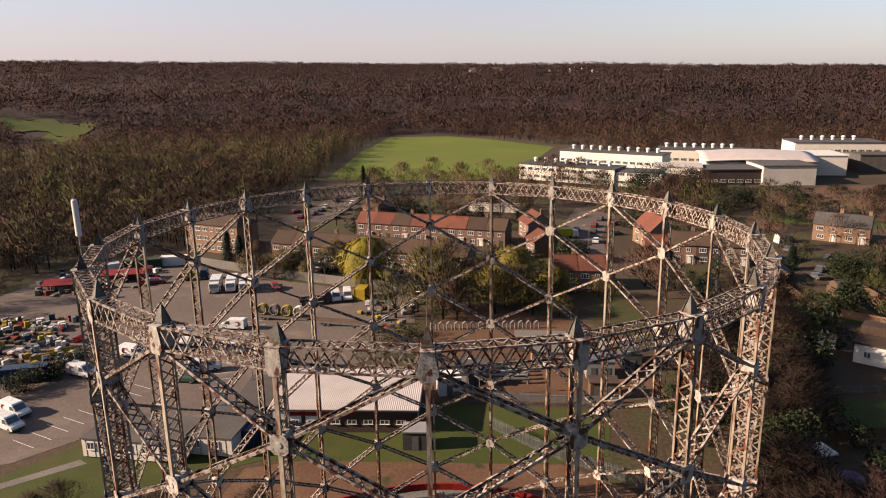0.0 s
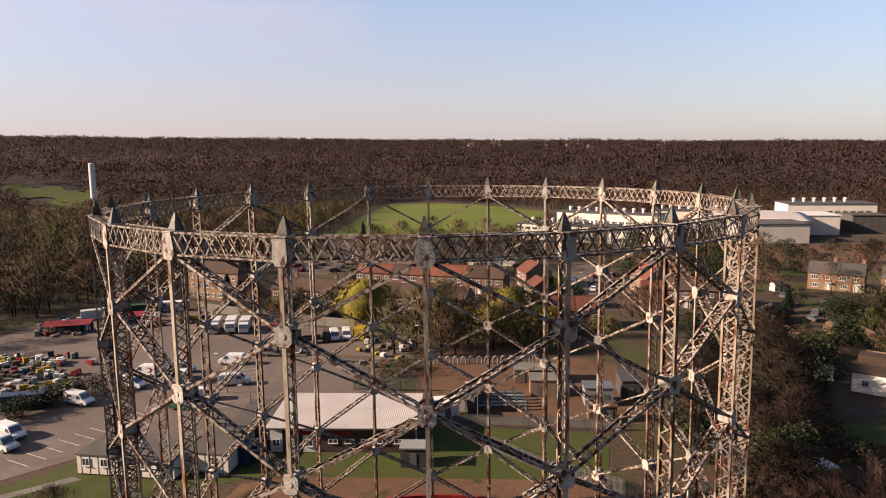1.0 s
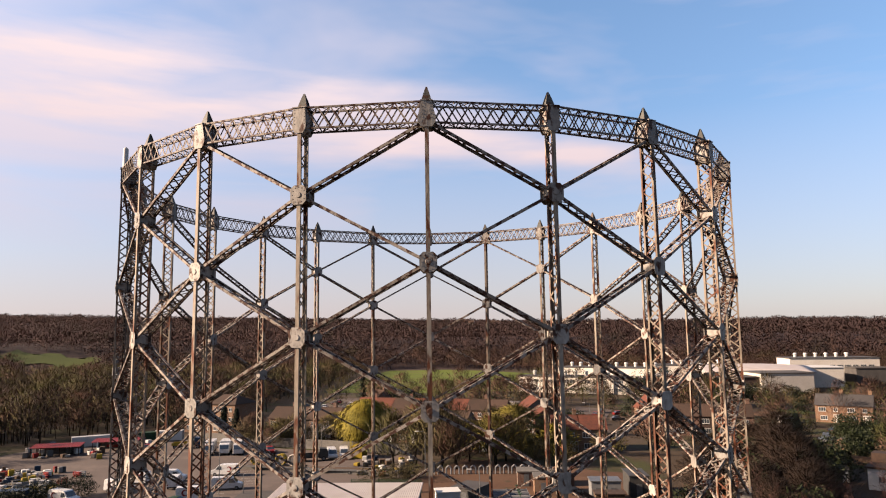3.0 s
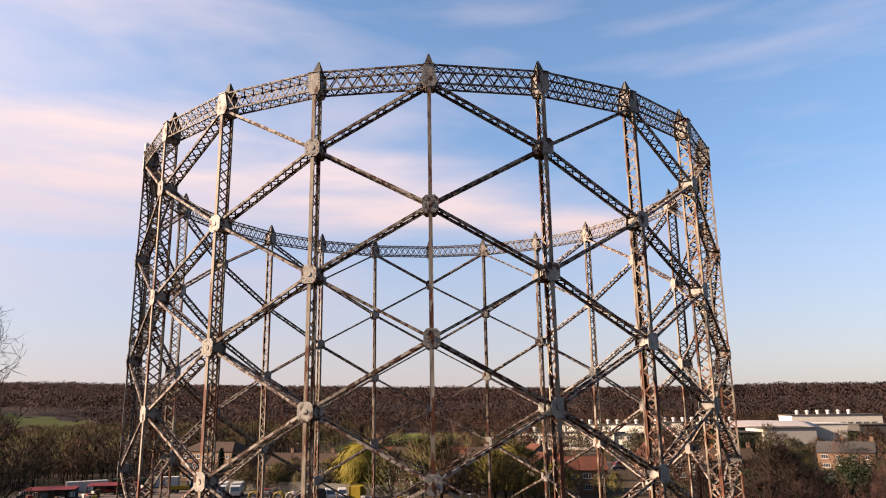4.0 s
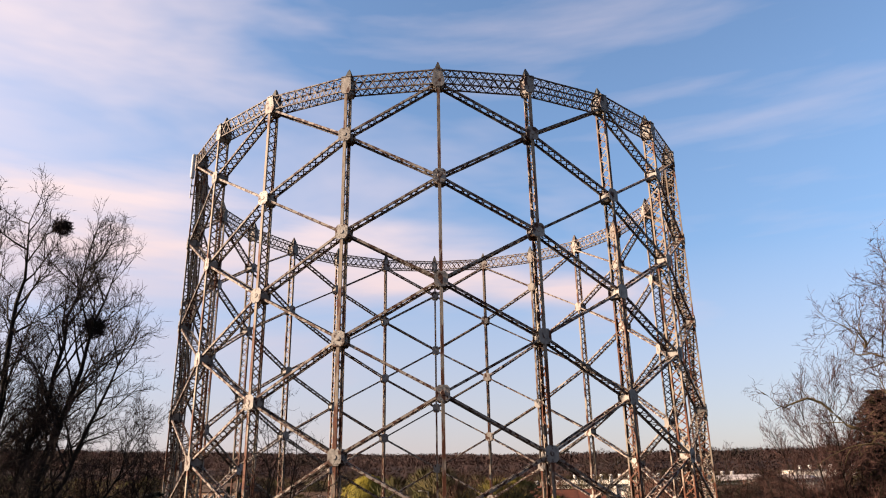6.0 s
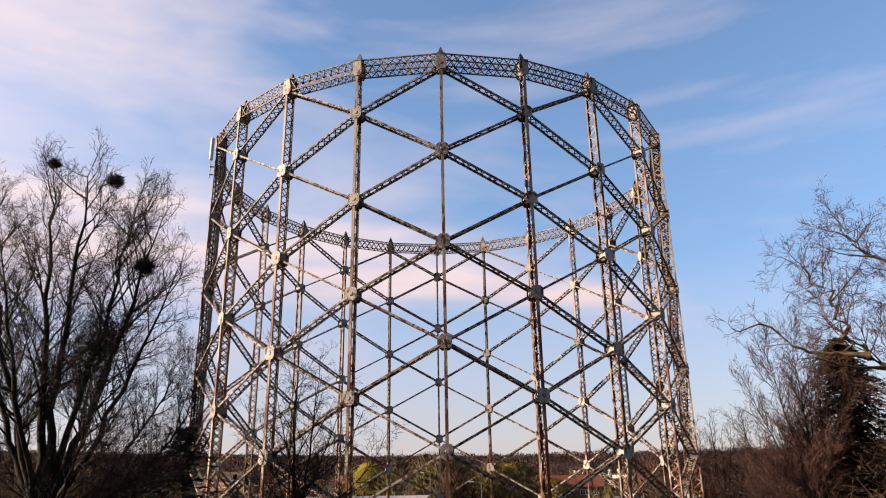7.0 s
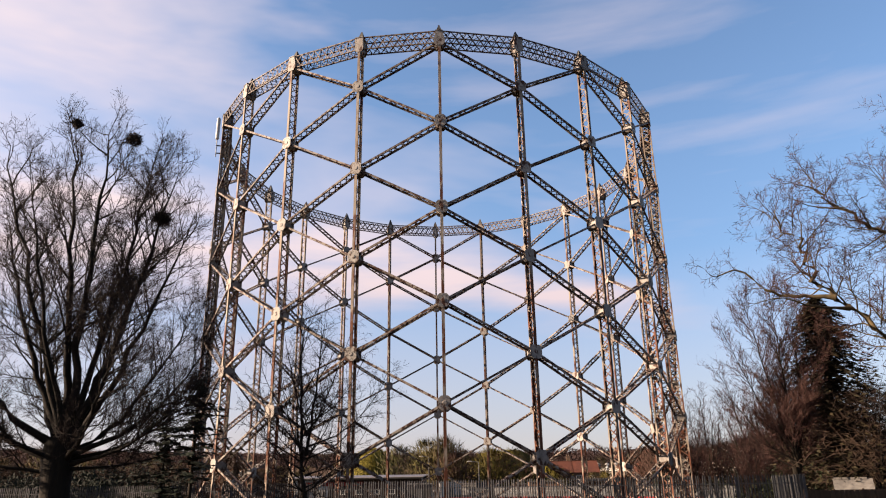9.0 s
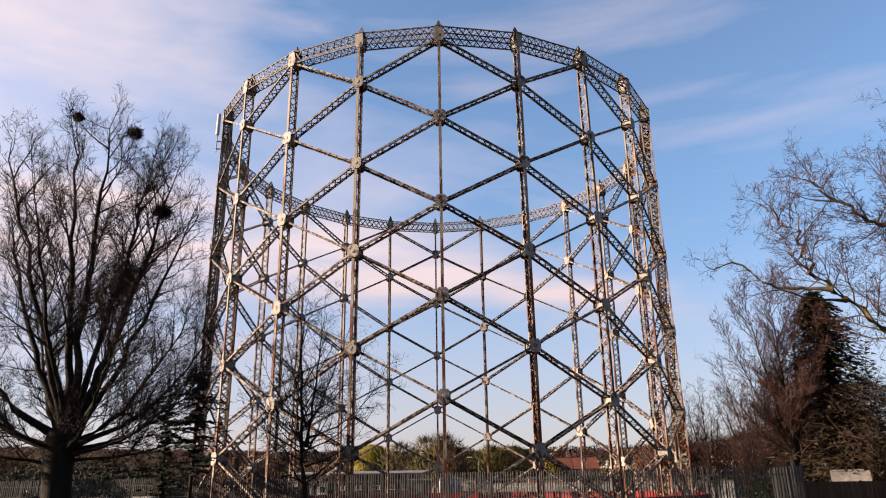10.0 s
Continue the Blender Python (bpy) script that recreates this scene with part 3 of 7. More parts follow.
def tank():
    """The sunken tank inside the frame: red-painted rim round the dished crown of the grounded bell."""
    t = thing("gasholder_tank", pose(CX, CY, 0), "sunken gasholder tank with a red-painted rim and dark dished crown", "tank")
    n = 88
    bm = bmesh.new()
    rings = []
    for r, z in ((24.35, 0.02), (24.35, 0.95), (24.6, 0.95), (24.6, 0.02)):
        rings.append([bm.verts.new((r * math.sin(k * math.tau / n), r * math.cos(k * math.tau / n), z)) for k in range(n)])
    for a, b in ((0, 1), (1, 2), (2, 3)):
        for k in range(n):
            bm.faces.new((rings[a][k], rings[a][(k + 1) % n], rings[b][(k + 1) % n], rings[b][k]))
    bmesh.ops.recalc_face_normals(bm, faces=bm.faces)
    part("rim", bm, RED, t, "red-painted steel rim")
    bm = bmesh.new()
    rings = []
    for r, z in ((21.72, 0.0), (21.72, 0.12), (24.34, 0.12), (24.34, 0.0)):
        rings.append([bm.verts.new((r * math.sin(k * math.tau / n), r * math.cos(k * math.tau / n), z)) for k in range(n)])
    for a, b in ((0, 1), (1, 2), (2, 3)):
        for k in range(n):
            bm.faces.new((rings[a][k], rings[a][(k + 1) % n], rings[b][(k + 1) % n], rings[b][k]))
    bmesh.ops.recalc_face_normals(bm, faces=bm.faces)
    part("walkway", bm, CONCRETE, t, "stained concrete walkway")
    bm = bmesh.new()
    rings = []
    for i in range(12):
        r = 21.7 * (1 - i / 12)
        z = 0.10 + 1.1 * (1 - (r / 21.7) ** 2) * 0.25
        rings.append([bm.verts.new((r * math.sin(k * math.tau / n), r * math.cos(k * math.tau / n), z)) for k in range(n)])
    tip = bm.verts.new((0, 0, 0.40))
    for lo, hi in zip(rings, rings[1:]):
        for k in range(n):
            bm.faces.new((lo[k], hi[k], hi[(k + 1) % n], lo[(k + 1) % n]))
    for k in range(n):
        bm.faces.new((rings[-1][k], tip, rings[-1][(k + 1) % n]))
    bmesh.ops.recalc_face_normals(bm, faces=bm.faces)
    part("crown", bm, DULL, t, "dark dished steel crown", smooth=True)
    bm = bmesh.new()
    for k in range(44):
        a = k * math.tau / 44
        bar(bm, (21.6 * math.sin(a), 21.6 * math.cos(a), 0.16), (6 * math.sin(a), 6 * math.cos(a), 0.40), 0.12, 0.05, (math.cos(a), -math.sin(a), 0))
    part("rafter", bm, RUSTY, t, "rusty radial ribs on the crown")


tank()


def mast_antenna():
    m = station(17)
    t = thing("panel_antenna", m @ Matrix.Translation((0, 0.30, 0)), "white cylindrical radio antenna on a steel pole clamped to the frame", "antenna")
    bm = bmesh.new()
    rod(bm, (0, 0.36, 36.2), (0, 0.36, 40.9), 0.05, n=10)
    for z in (36.6, 37.5):
        box(bm, (-0.06, -0.6, z - 0.05), (0.06, 0.40, z + 0.05))
    part("pole", bm, GALV, t)
    bm = bmesh.new()
    rod(bm, (0, 0.36, 38.35), (0, 0.36, 40.75), 0.20, n=20)
    rod(bm, (0, 0.36, 40.75), (0, 0.36, 40.83), 0.20, 0.13, n=20)
    rod(bm, (0, 0.36, 38.25), (0, 0.36, 38.35), 0.13, 0.20, n=20)
    part("shroud", bm, WHITE, t, "white plastic shroud", smooth=False)
    # small radio head lower down on the next column
    t = thing("radio_head", station(18), "small grey radio unit bracketed to a column", "antenna")
    bm = bmesh.new()
    rod(bm, (0.9, -0.2, 23.2), (0.9, -0.2, 24.9), 0.04)
    for z in (23.5, 24.5):
        bar(bm, (0.1, -0.3, z), (0.95, -0.2, z), 0.05, 0.05, (0, 0, 1))
    part("bracket", bm, GALV, t)
    bm = bmesh.new()
    round_box(bm, (0.98, -0.42, 23.4), (1.18, 0.02, 23.95), 0.03)
    round_box(bm, (0.98, -0.36, 24.2), (1.14, -0.04, 24.7), 0.03)
    part("unit", bm, PLASTIC, t)
    # caged ladder and cable run up the same column
    t = thing("ladder", station(18), "steel access ladder and cable tray fixed to a column", "ladder")
    bm = bmesh.new()
    for x in (-0.52, -0.12):
        box(bm, (x - 0.02, -0.7, 0.2), (x + 0.02, -0.64, TOP + 0.6))
    part("stile", bm, DULL, t)
    bm = bmesh.new()
    for i in range(120):
        rod(bm, (-0.52, -0.67, 0.5 + 0.3 * i), (-0.12, -0.67, 0.5 + 0.3 * i), 0.014, n=5)
    part("rung", bm, DULL, t)
    bm = bmesh.new()
    box(bm, (0.2, -0.62, 0.2), (0.56, -0.56, TOP + 0.4))
    for x in (0.24, 0.32, 0.40, 0.48):
        rod(bm, (x, -0.54, 0.2), (x, -0.54, TOP - 0.6), 0.025, n=6)
    part("cable_tray", bm, BLACK, t, "black cables on a tray")


mast_antenna()


# ---- the palisade fence before the frame ----
def palisade(points, height=2.4, label="grey galvanised steel palisade fence round the gasholder compound", mat=GALV):
    t = thing("palisade_fence", Matrix.Identity(4), label, "fence")
    # one pale: a folded strip with a split, pointed head
    bm = bmesh.new()
    w, d, h = 0.034, 0.012, height
    prof = [(-w, 0), (-w * 0.45, -d), (w * 0.45, -d), (w, 0)]
    heads = [h - 0.07, h, h, h - 0.07]
    lo = [bm.verts.new((x, y, 0.06)) for x, y in prof]
    hi = [bm.verts.new((x, y, z)) for (x, y), z in zip(prof, heads)]
    lo2 = [bm.verts.new((x, y + 0.005, 0.06)) for x, y in prof]
    hi2 = [bm.verts.new((x, y + 0.005, z)) for (x, y), z in zip(prof, heads)]
    for k in range(3):
        bm.faces.new((lo[k], lo[k + 1], hi[k + 1], hi[k]))
        bm.faces.new((lo2[k + 1], lo2[k], hi2[k], hi2[k + 1]))
    bm.faces.new((lo[0], hi[0], hi2[0], lo2[0]))
    bm.faces.new((lo[3], lo2[3], hi2[3], hi[3]))
    pale = mesh_of("pale", bm, mat)
    bm = bmesh.new()
    box(bm, (-0.05, 0.03, 0), (0.05, 0.13, height - 0.1))
    post = mesh_of("post", bm, mat)
    rng = random.Random(5)
    count = 0
    rest_v, rest_f = [], []
    for (x0, y0), (x1, y1) in zip(points, points[1:]):
        length, turn = math.hypot(x1 - x0, y1 - y0), math.atan2(y1 - y0, x1 - x0)
        base = Matrix.Translation((x0, y0, 0)) @ Matrix.Rotation(turn, 4, "Z")
        bm = bmesh.new()
        for z in (0.35, height - 0.45):
            box(bm, (0, 0.006, z - 0.03), (length, 0.03, z + 0.03))
        part("rail", bm, mat, t, m=base)
        n = int(length / 0.155)
        for i in range(int(length / 2.75) + 1):
            hang("post", post, t, base @ Matrix.Translation((i * 2.75, 0, 0)))
        for i in range(n):
            m = base @ Matrix.Translation(((i + 0.5) * length / n, 0, rng.uniform(-0.015, 0.015))) @ Matrix.Rotation(radians(rng.gauss(0, 0.5)), 4, "Y")
            if count < 300:
                hang("pale", pale, t, m)
                count += 1
            else:
                k = len(rest_v)
                rest_v += [tuple(m @ v.co) for v in pale.vertices]
                rest_f += [tuple(k + j for j in f.vertices) for f in pale.polygons]
    if rest_v:
        tagged(hang("pales", mesh_from("pales", rest_v, rest_f, mat), t), kind="stuff")
    return t


palisade([(-6, 24.9), (2, 23.0), (18.45, 18.0), (20.2, 26.0)], 2.72, mat=PALE_STEEL)
palisade([(-62, 38), (-31, 31), (-6, 24.9)], 2.7, mat=PALE_STEEL)

# ---- buildings ----
def gable_roof(w, d, eaves, ridge, over=0.35, thick=0.14):
    """Ridge along x; w across x, d across y, centred."""
    bm = bmesh.new()
    for s in (-1, 1):
        x0, x1 = -w / 2 - over * 0.4, w / 2 + over * 0.4
        slope = (ridge - eaves) / (d / 2)
        ye, ze = s * (d / 2 + over), eaves - over * slope
        q = [(x0, 0, ridge), (x1, 0, ridge), (x1, ye, ze), (x0, ye, ze)]
        lo = [bm.verts.new(v) for v in q]
        hi = [bm.verts.new((x, y, z + thick)) for x, y, z in q]
        bm.faces.new(lo)
        bm.faces.new(hi[::-1])
        for k in range(4):
            bm.faces.new((lo[k], hi[k], hi[(k + 1) % 4], lo[(k + 1) % 4]))
    for k in range(int(w / 0.45)):
        x = -w / 2 + 0.45 * k
        box(bm, (x, -0.13, ridge + thick - 0.05), (x + 0.42, 0.13, ridge + thick + 0.06))
    bmesh.ops.recalc_face_normals(bm, faces=bm.faces)
    return bm


def house_walls(w, d, eaves, ridge):
    bm = bmesh.new()
    prof = [(-d / 2, -0.3), (d / 2, -0.3), (d / 2, eaves), (0, ridge), (-d / 2, eaves)]
    a = [bm.verts.new((-w / 2, y, z)) for y, z in prof]
    b = [bm.verts.new((w / 2, y, z)) for y, z in prof]
    bm.faces.new(a)
    bm.faces.new(b[::-1])
    for k in range(5):
        bm.faces.new((a[k], b[k], b[(k + 1) % 5], a[(k + 1) % 5]))
    bmesh.ops.recalc_face_normals(bm, faces=bm.faces)
    return bm


def window_meshes(w, h, bars=1):
    bm = bmesh.new()
    t = 0.08
    for lo, hi in (((-w / 2, 0), (w / 2, t)), ((-w / 2, h - t), (w / 2, h)), ((-w / 2, t), (-w / 2 + t, h - t)), ((w / 2 - t, t), (w / 2, h - t))):
        box(bm, (lo[0], -0.06, lo[1]), (hi[0], 0.06, hi[1]))
    for k in range(1, bars + 1):
        x = -w / 2 + w * k / (bars + 1)
        box(bm, (x - t / 2, -0.05, t), (x + t / 2, 0.05, h - t))
    box(bm, (-w / 2 - 0.06, -0.14, -0.07), (w / 2 + 0.06, 0.02, -0.002))
    frame_mesh = mesh_of("window_frame", bm, WHITE)
    bm = bmesh.new()
    box(bm, (-w / 2 + t * 0.6, -0.02, t * 0.6), (w / 2 - t * 0.6, 0.02, h - t * 0.6))
    return frame_mesh, mesh_of("pane", bm, GLASS)


WIN_WIDE, WIN_SMALL, WIN_STRIP = window_meshes(1.8, 1.15, 2), window_meshes(1.05, 1.05, 1), window_meshes(2.6, 1.3, 3)


def add_window(parent, meshes, m):
    f = hang("window", meshes[0], parent, m)
    hang("pane", meshes[1], f, Matrix.Identity(4))


def door_mesh(mat, w=0.95, h=2.05):
    bm = bmesh.new()
    box(bm, (-w / 2, -0.05, 0.05), (w / 2, 0.05, h))
    box(bm, (-w / 2 + 0.12, -0.07, 0.25), (w / 2 - 0.12, -0.05, 0.95))
    box(bm, (-w / 2 + 0.12, -0.07, 1.1), (w / 2 - 0.12, -0.05, 1.85))
    return mesh_of("door", bm, mat)


DOOR_WHITE, DOOR_DARK = door_mesh(WHITE), door_mesh(GREEN)


def chimney_bm(x, y, z):
    bm = bmesh.new()
    box(bm, (x - 0.45, y - 0.3, z - 1.0), (x + 0.45, y + 0.3, z + 1.0))
    box(bm, (x - 0.52, y - 0.37, z + 1.0), (x + 0.52, y + 0.37, z + 1.15))
    for dx in (-0.22, 0.22):
        rod(bm, (x + dx, y, z + 1.15), (x + dx, y, z + 1.5), 0.12, 0.1)
    return bm


def house(m, w=5.6, d=8.0, eaves=5.0, ridge=7.5, wall=BRICK, roof=TILE_RED, label="", group="terraced houses", porch=True, render_low=False, chimney=True):
    t = thing("house", m, label or "red-brick terraced house with a tiled roof and white windows", "house", group)
    body = part("wall", house_walls(w, d, eaves, ridge), wall, t)
    part("roof", gable_roof(w, d, eaves, ridge), roof, t)
    if chimney:
        part("chimney", chimney_bm(w / 2 - 0.7, 0.2, ridge + 0.1), wall, t)
    f = -d / 2 - 0.03
    for x in (-w * 0.25, w * 0.22):
        add_window(t, WIN_SMALL if x > 0 else WIN_WIDE, Matrix.Translation((x, f, 3.1)))
    add_window(t, WIN_WIDE, Matrix.Translation((-w * 0.2, f, 0.75)))
    hang("door", DOOR_WHITE if porch else DOOR_DARK, t, Matrix.Translation((w * 0.27, f, 0)))
    for x in (-w * 0.25, w * 0.25):
        add_window(t, WIN_SMALL, Matrix.Translation((x, d / 2 + 0.03, 3.1)) @ Matrix.Rotation(math.pi, 4, "Z"))
    if porch:
        bm = bmesh.new()
        box(bm, (w * 0.27 - 0.9, f - 1.0, 2.2), (w * 0.27 + 0.9, f - 0.002, 2.32))
        for s in (-0.8, 0.8):
            box(bm, (w * 0.27 + s - 0.05, f - 0.95, 0), (w * 0.27 + s + 0.05, f - 0.85, 2.2))
        part("porch", bm, WHITE, t)
    return t


def terrace(x0, y0, x1, y1, n, roofs, walls, label, **kw):
    turn = math.atan2(y1 - y0, x1 - x0)
    step = math.hypot(x1 - x0, y1 - y0) / n
    for i in range(n):
        f = (i + 0.5) / n
        m = Matrix.Translation((x0 + (x1 - x0) * f, y0 + (y1 - y0) * f, 0)) @ Matrix.Rotation(turn, 4, "Z") @ Matrix.Translation((0, kw.get("d", 8.0) / 2, 0))
        house(m, w=step, roof=roofs[i % len(roofs)], wall=walls[i % len(walls)], label=label, porch=i % 3 != 1, chimney=i % 2 == 0, **kw)


terrace(-27, 209, 17, 194, 8, [TILE_RED, TILE_RED, TILE_BROWN, TILE_RED, TILE_RED, TILE_RED, TILE_BROWN, TILE_BROWN], [BRICK], "red-brick terraced house with a red tiled roof and white windows")
terrace(-47, 184, 5, 165, 9, [TILE_BROWN], [BRICK, BROWNBRICK], "brick terraced house with a brown tiled roof", group="houses in the near row")
terrace(24, 153, 36, 152, 2, [TILE_RED], [BUFF], "orange-brick house with a red tiled roof", group="houses by the close")
terrace(58, 176, 77, 171, 3, [TILE_BROWN], [BRICK, BROWNBRICK], "brick house with a brown tiled roof and white bay", group="houses by the close")
house(pose(27.5, 207, 0, 0, 0, -78), 9, 8, 5.0, 7.8, BRICK, TILE_RED, "brick house with a sunlit orange-red tiled roof", "houses by the close")
house(pose(26.5, 186, 0, 0, 0, -78), 7, 7, 4.4, 6.6, BRICK, TILE_RED, "small brick house with a red tiled roof", "houses by the close")
house(pose(60, 196, 0, 0, 0, -80), 11, 8, 5.0, 8.6, BUFF, TILE_RED, "brick house with a tall orange tiled roof", "houses by the close")
house(pose(57, 181, 0, 0, 0, -10), 8, 7, 3.6, 6.2, BRICK, TILE_RED, "low brick house with a red tiled roof", "houses by the close")
house(pose(7.5, 158, 0, 0, 0, -12), 7, 7, 4.2, 6.4, BRICK, TILE_BROWN, "small orange-brick house with white windows", "houses in the near row")
house(pose(-22, 232, 0, 0, 0, -60), 9, 8, 5.0, 8.4, BRICK, TILE_BROWN, "dark brick house with a steep brown roof", "houses by the car park")
for hx, hy, hr in ((112, 200, -35), (117.9, 195.9, -35), (127, 189.4, -35), (132.9, 185.3, -35), (142, 178.8, -35)):
    house(pose(hx, hy, 0, 0, 0, hr), 7.2, 8, 5.0, 7.6, BUFF, TILE_GREY, "semi-detached brick house with a grey roof", "houses beyond the gardens")
for hx, hy in ((150, 210), (166, 214), (140, 160), (158, 165)):
    house(pose(hx, hy, 0, 0, 0, 12), 9, 8, 5.0, 7.8, CREAM, TILE_BROWN, "pale rendered house with a brown roof", "houses beyond the gardens")
hill_rng = random.Random(44)
for k in range(16):
    a, r = -0.02 + 0.52 * hill_rng.random(), 1350 + 300 * hill_rng.random()
    hx, hy = r * math.sin(a), r * math.cos(a)
    house(Matrix.Translation((hx, hy, land_height(hx, hy) + 5.5)) @ Matrix.Rotation(hill_rng.uniform(-0.5, 0.5), 4, "Z"), 11, 9, 6, 10, (CREAM, BRICK, WHITE, BUFF)[k % 4], TILE_BROWN, "distant pale house among hillside trees", "houses on the hill")


def flats():
    t = thing("apartment_block", pose(-64, 197, 0, 0, 0, -24), "three-storey orange-brick flats with white windows", "apartment building")
    w, d = 18, 9
    bm = bmesh.new()
    box(bm, (-w / 2, -d / 2, -0.3), (w / 2, d / 2, 8.0))
    part("wall", bm, BUFF, t)
    bm = bmesh.new()
    q = [(-w / 2 - 0.4, -d / 2 - 0.4, 8), (w / 2 + 0.4, -d / 2 - 0.4, 8), (w / 2 + 0.4, d / 2 + 0.4, 8), (-w / 2 - 0.4, d / 2 + 0.4, 8)]
    lo = [bm.verts.new(v) for v in q]
    r = [bm.verts.new((-w / 2 + 3, 0, 10.4)), bm.verts.new((w / 2 - 3, 0, 10.4))]
    for f in ((lo[0], lo[1], r[1], r[0]), (lo[2], lo[3], r[0], r[1]), (lo[1], lo[2], r[1]), (lo[3], lo[0], r[0]), lo[::-1]):
        bm.faces.new(f)
    part("roof", bm, TILE_BROWN, t)
    for i in range(7):
        for z in (0.9, 3.5, 6.1):
            add_window(t, WIN_WIDE if i % 3 else WIN_SMALL, Matrix.Translation((-w / 2 + 1.6 + i * 2.48, -d / 2 - 0.03, z)))


flats()


def works_building():
    """Single-storey brick workshop with a pale corrugated roof."""
    t = thing("works_building", pose(-14.2, 95.0, 0, 0, 0, -2.5), "single-storey brown-brick works building with a pale corrugated roof", "building")
    w, d, e, r = 20.5, 12.0, 3.6, 4.2
    bm = bmesh.new()
    box(bm, (-w / 2, -d / 2, -0.3), (w / 2, d / 2, e))
    part("wall", bm, BROWNBRICK, t)
    bm = bmesh.new()
    box(bm, (-w / 2 - 6.0, -d / 2 + 2.0, -0.3), (-w / 2 - 0.004, d / 2, 2.9))
    part("annexe_wall", bm, BROWNBRICK, t)
    bm = bmesh.new()
    box(bm, (-w / 2 - 6.3, -d / 2 + 1.7, 2.904), (-w / 2 - 0.31, d / 2 + 0.3, 3.15))
    part("annexe_roof", bm, FELT, t)
    # mono-pitch sheet with real corrugations running down the slope
    bm = bmesh.new()
    n = 150
    rows = []
    for y, z in ((-d / 2 - 0.5, e + 0.12), (d / 2 + 0.3, r)):
        rows.append([bm.verts.new((-w / 2 - 0.3 + (w + 0.6) * i / n, y, z + (0.045 if i % 2 else 0))) for i in range(n + 1)])
    under = [[bm.verts.new((v.co.x, v.co.y, v.co.z - 0.1)) for v in row] for row in rows]
    for i in range(n):
        bm.faces.new((rows[0][i], rows[0][i + 1], rows[1][i + 1], rows[1][i]))
        bm.faces.new((under[0][i + 1], under[0][i], under[1][i], under[1][i + 1]))
        bm.faces.new((under[0][i], under[0][i + 1], rows[0][i + 1], rows[0][i]))
    part("roof", bm, SHEETROOF, t, "pale corrugated sheet roof")
    bm = bmesh.new()
    box(bm, (-w / 2, d / 2 - 0.2, e + 0.004), (w / 2, d / 2 + 0.2, r - 0.12))
    box(bm, (-w / 2 - 0.35, -d / 2 - 0.6, e - 0.12), (w / 2 + 0.35, -d / 2 - 0.5, e + 0.08))
    part("fascia", bm, DULL, t)
    for i in range(5):
        add_window(t, WIN_SMALL, Matrix.Translation((-1.2 + i * 2.3, -d / 2 - 0.03, 1.35)) @ Matrix.Diagonal((1.25, 1, 0.6, 1)))
    # white panelled bays with tall windows at one end
    for k in range(3):
        x = -w / 2 + 1.1 + k * 2.3
        bm = bmesh.new()
        box(bm, (x - 0.85, -d / 2 - 0.06, 0.1), (x + 0.85, -d / 2 - 0.004, 3.4))
        p = part("panel", bm, WHITE, t, "white cladding panel")
        add_window(t, WIN_SMALL, Matrix.Translation((x, -d / 2 - 0.10, 0.9)))
    for k in range(3):
        add_window(t, WIN_SMALL, Matrix.Translation((-w / 2 - 5 + k * 1.9, -d / 2 + 1.97, 1.0)))
    bm = bmesh.new()
    box(bm, (-w / 2 + 2.6, -d / 2 - 0.09, 2.55), (1.6, -d / 2 - 0.004, 3.15))
    part("fascia_band", bm, RED, t, "red painted band under the eaves")
    bm = bmesh.new()
    rod(bm, (w / 2 + 0.15, -d / 2 - 0.15, 0), (w / 2 + 0.15, -d / 2 - 0.15, 3.6), 0.05)
    part("downpipe", bm, WHITE, t)


works_building()


def site_cabin():
    """Long low portable office: an L of white panelled walls under a grey felt roof."""
    t = thing("site_cabin", pose(-40.5, 85.6, 0, 0, 0, -9), "long low white portable office with a grey felt roof", "cabin")
    for x0, x1, y0, y1 in ((-7.2, 6.4, -3.6, 3.6), (6.404, 12.6, -1.2, 7.2)):
        bm = bmesh.new()
        box(bm, (x0, y0, 0.25), (x1, y1, 2.75))
        part("wall", bm, CREAM, t)
        bm = bmesh.new()
        box(bm, (x0 - 0.15, y0 - 0.15, 2.754), (x1 + 0.15, y1 + 0.15, 2.95))
        part("roof", bm, FELT, t)
        bm = bmesh.new()
        for k in range(int((x1 - x0) / 1.2)):
            x = x0 + 0.6 + 1.2 * k
            box(bm, (x - 0.03, y0 - 0.03, 0.3), (x + 0.03, y0 - 0.002, 2.7))
        part("batten", bm, DULL, t)
        for k in range(int((x1 - x0) / 2.6)):
            add_window(t, WIN_SMALL, Matrix.Translation((x0 + 1.3 + 2.6 * k, y0 - 0.05, 1.35)))
        bm = bmesh.new()
        box(bm, (x0 + 0.2, y0 + 0.2, -0.1), (x1 - 0.2, y1 - 0.2, 0.25))
        part("plinth", bm, BLACK, t)
    hang("door", door_mesh(BLUE), t, Matrix.Translation((5.4, -3.65, 0.25)), "blue door")
    return t


site_cabin()


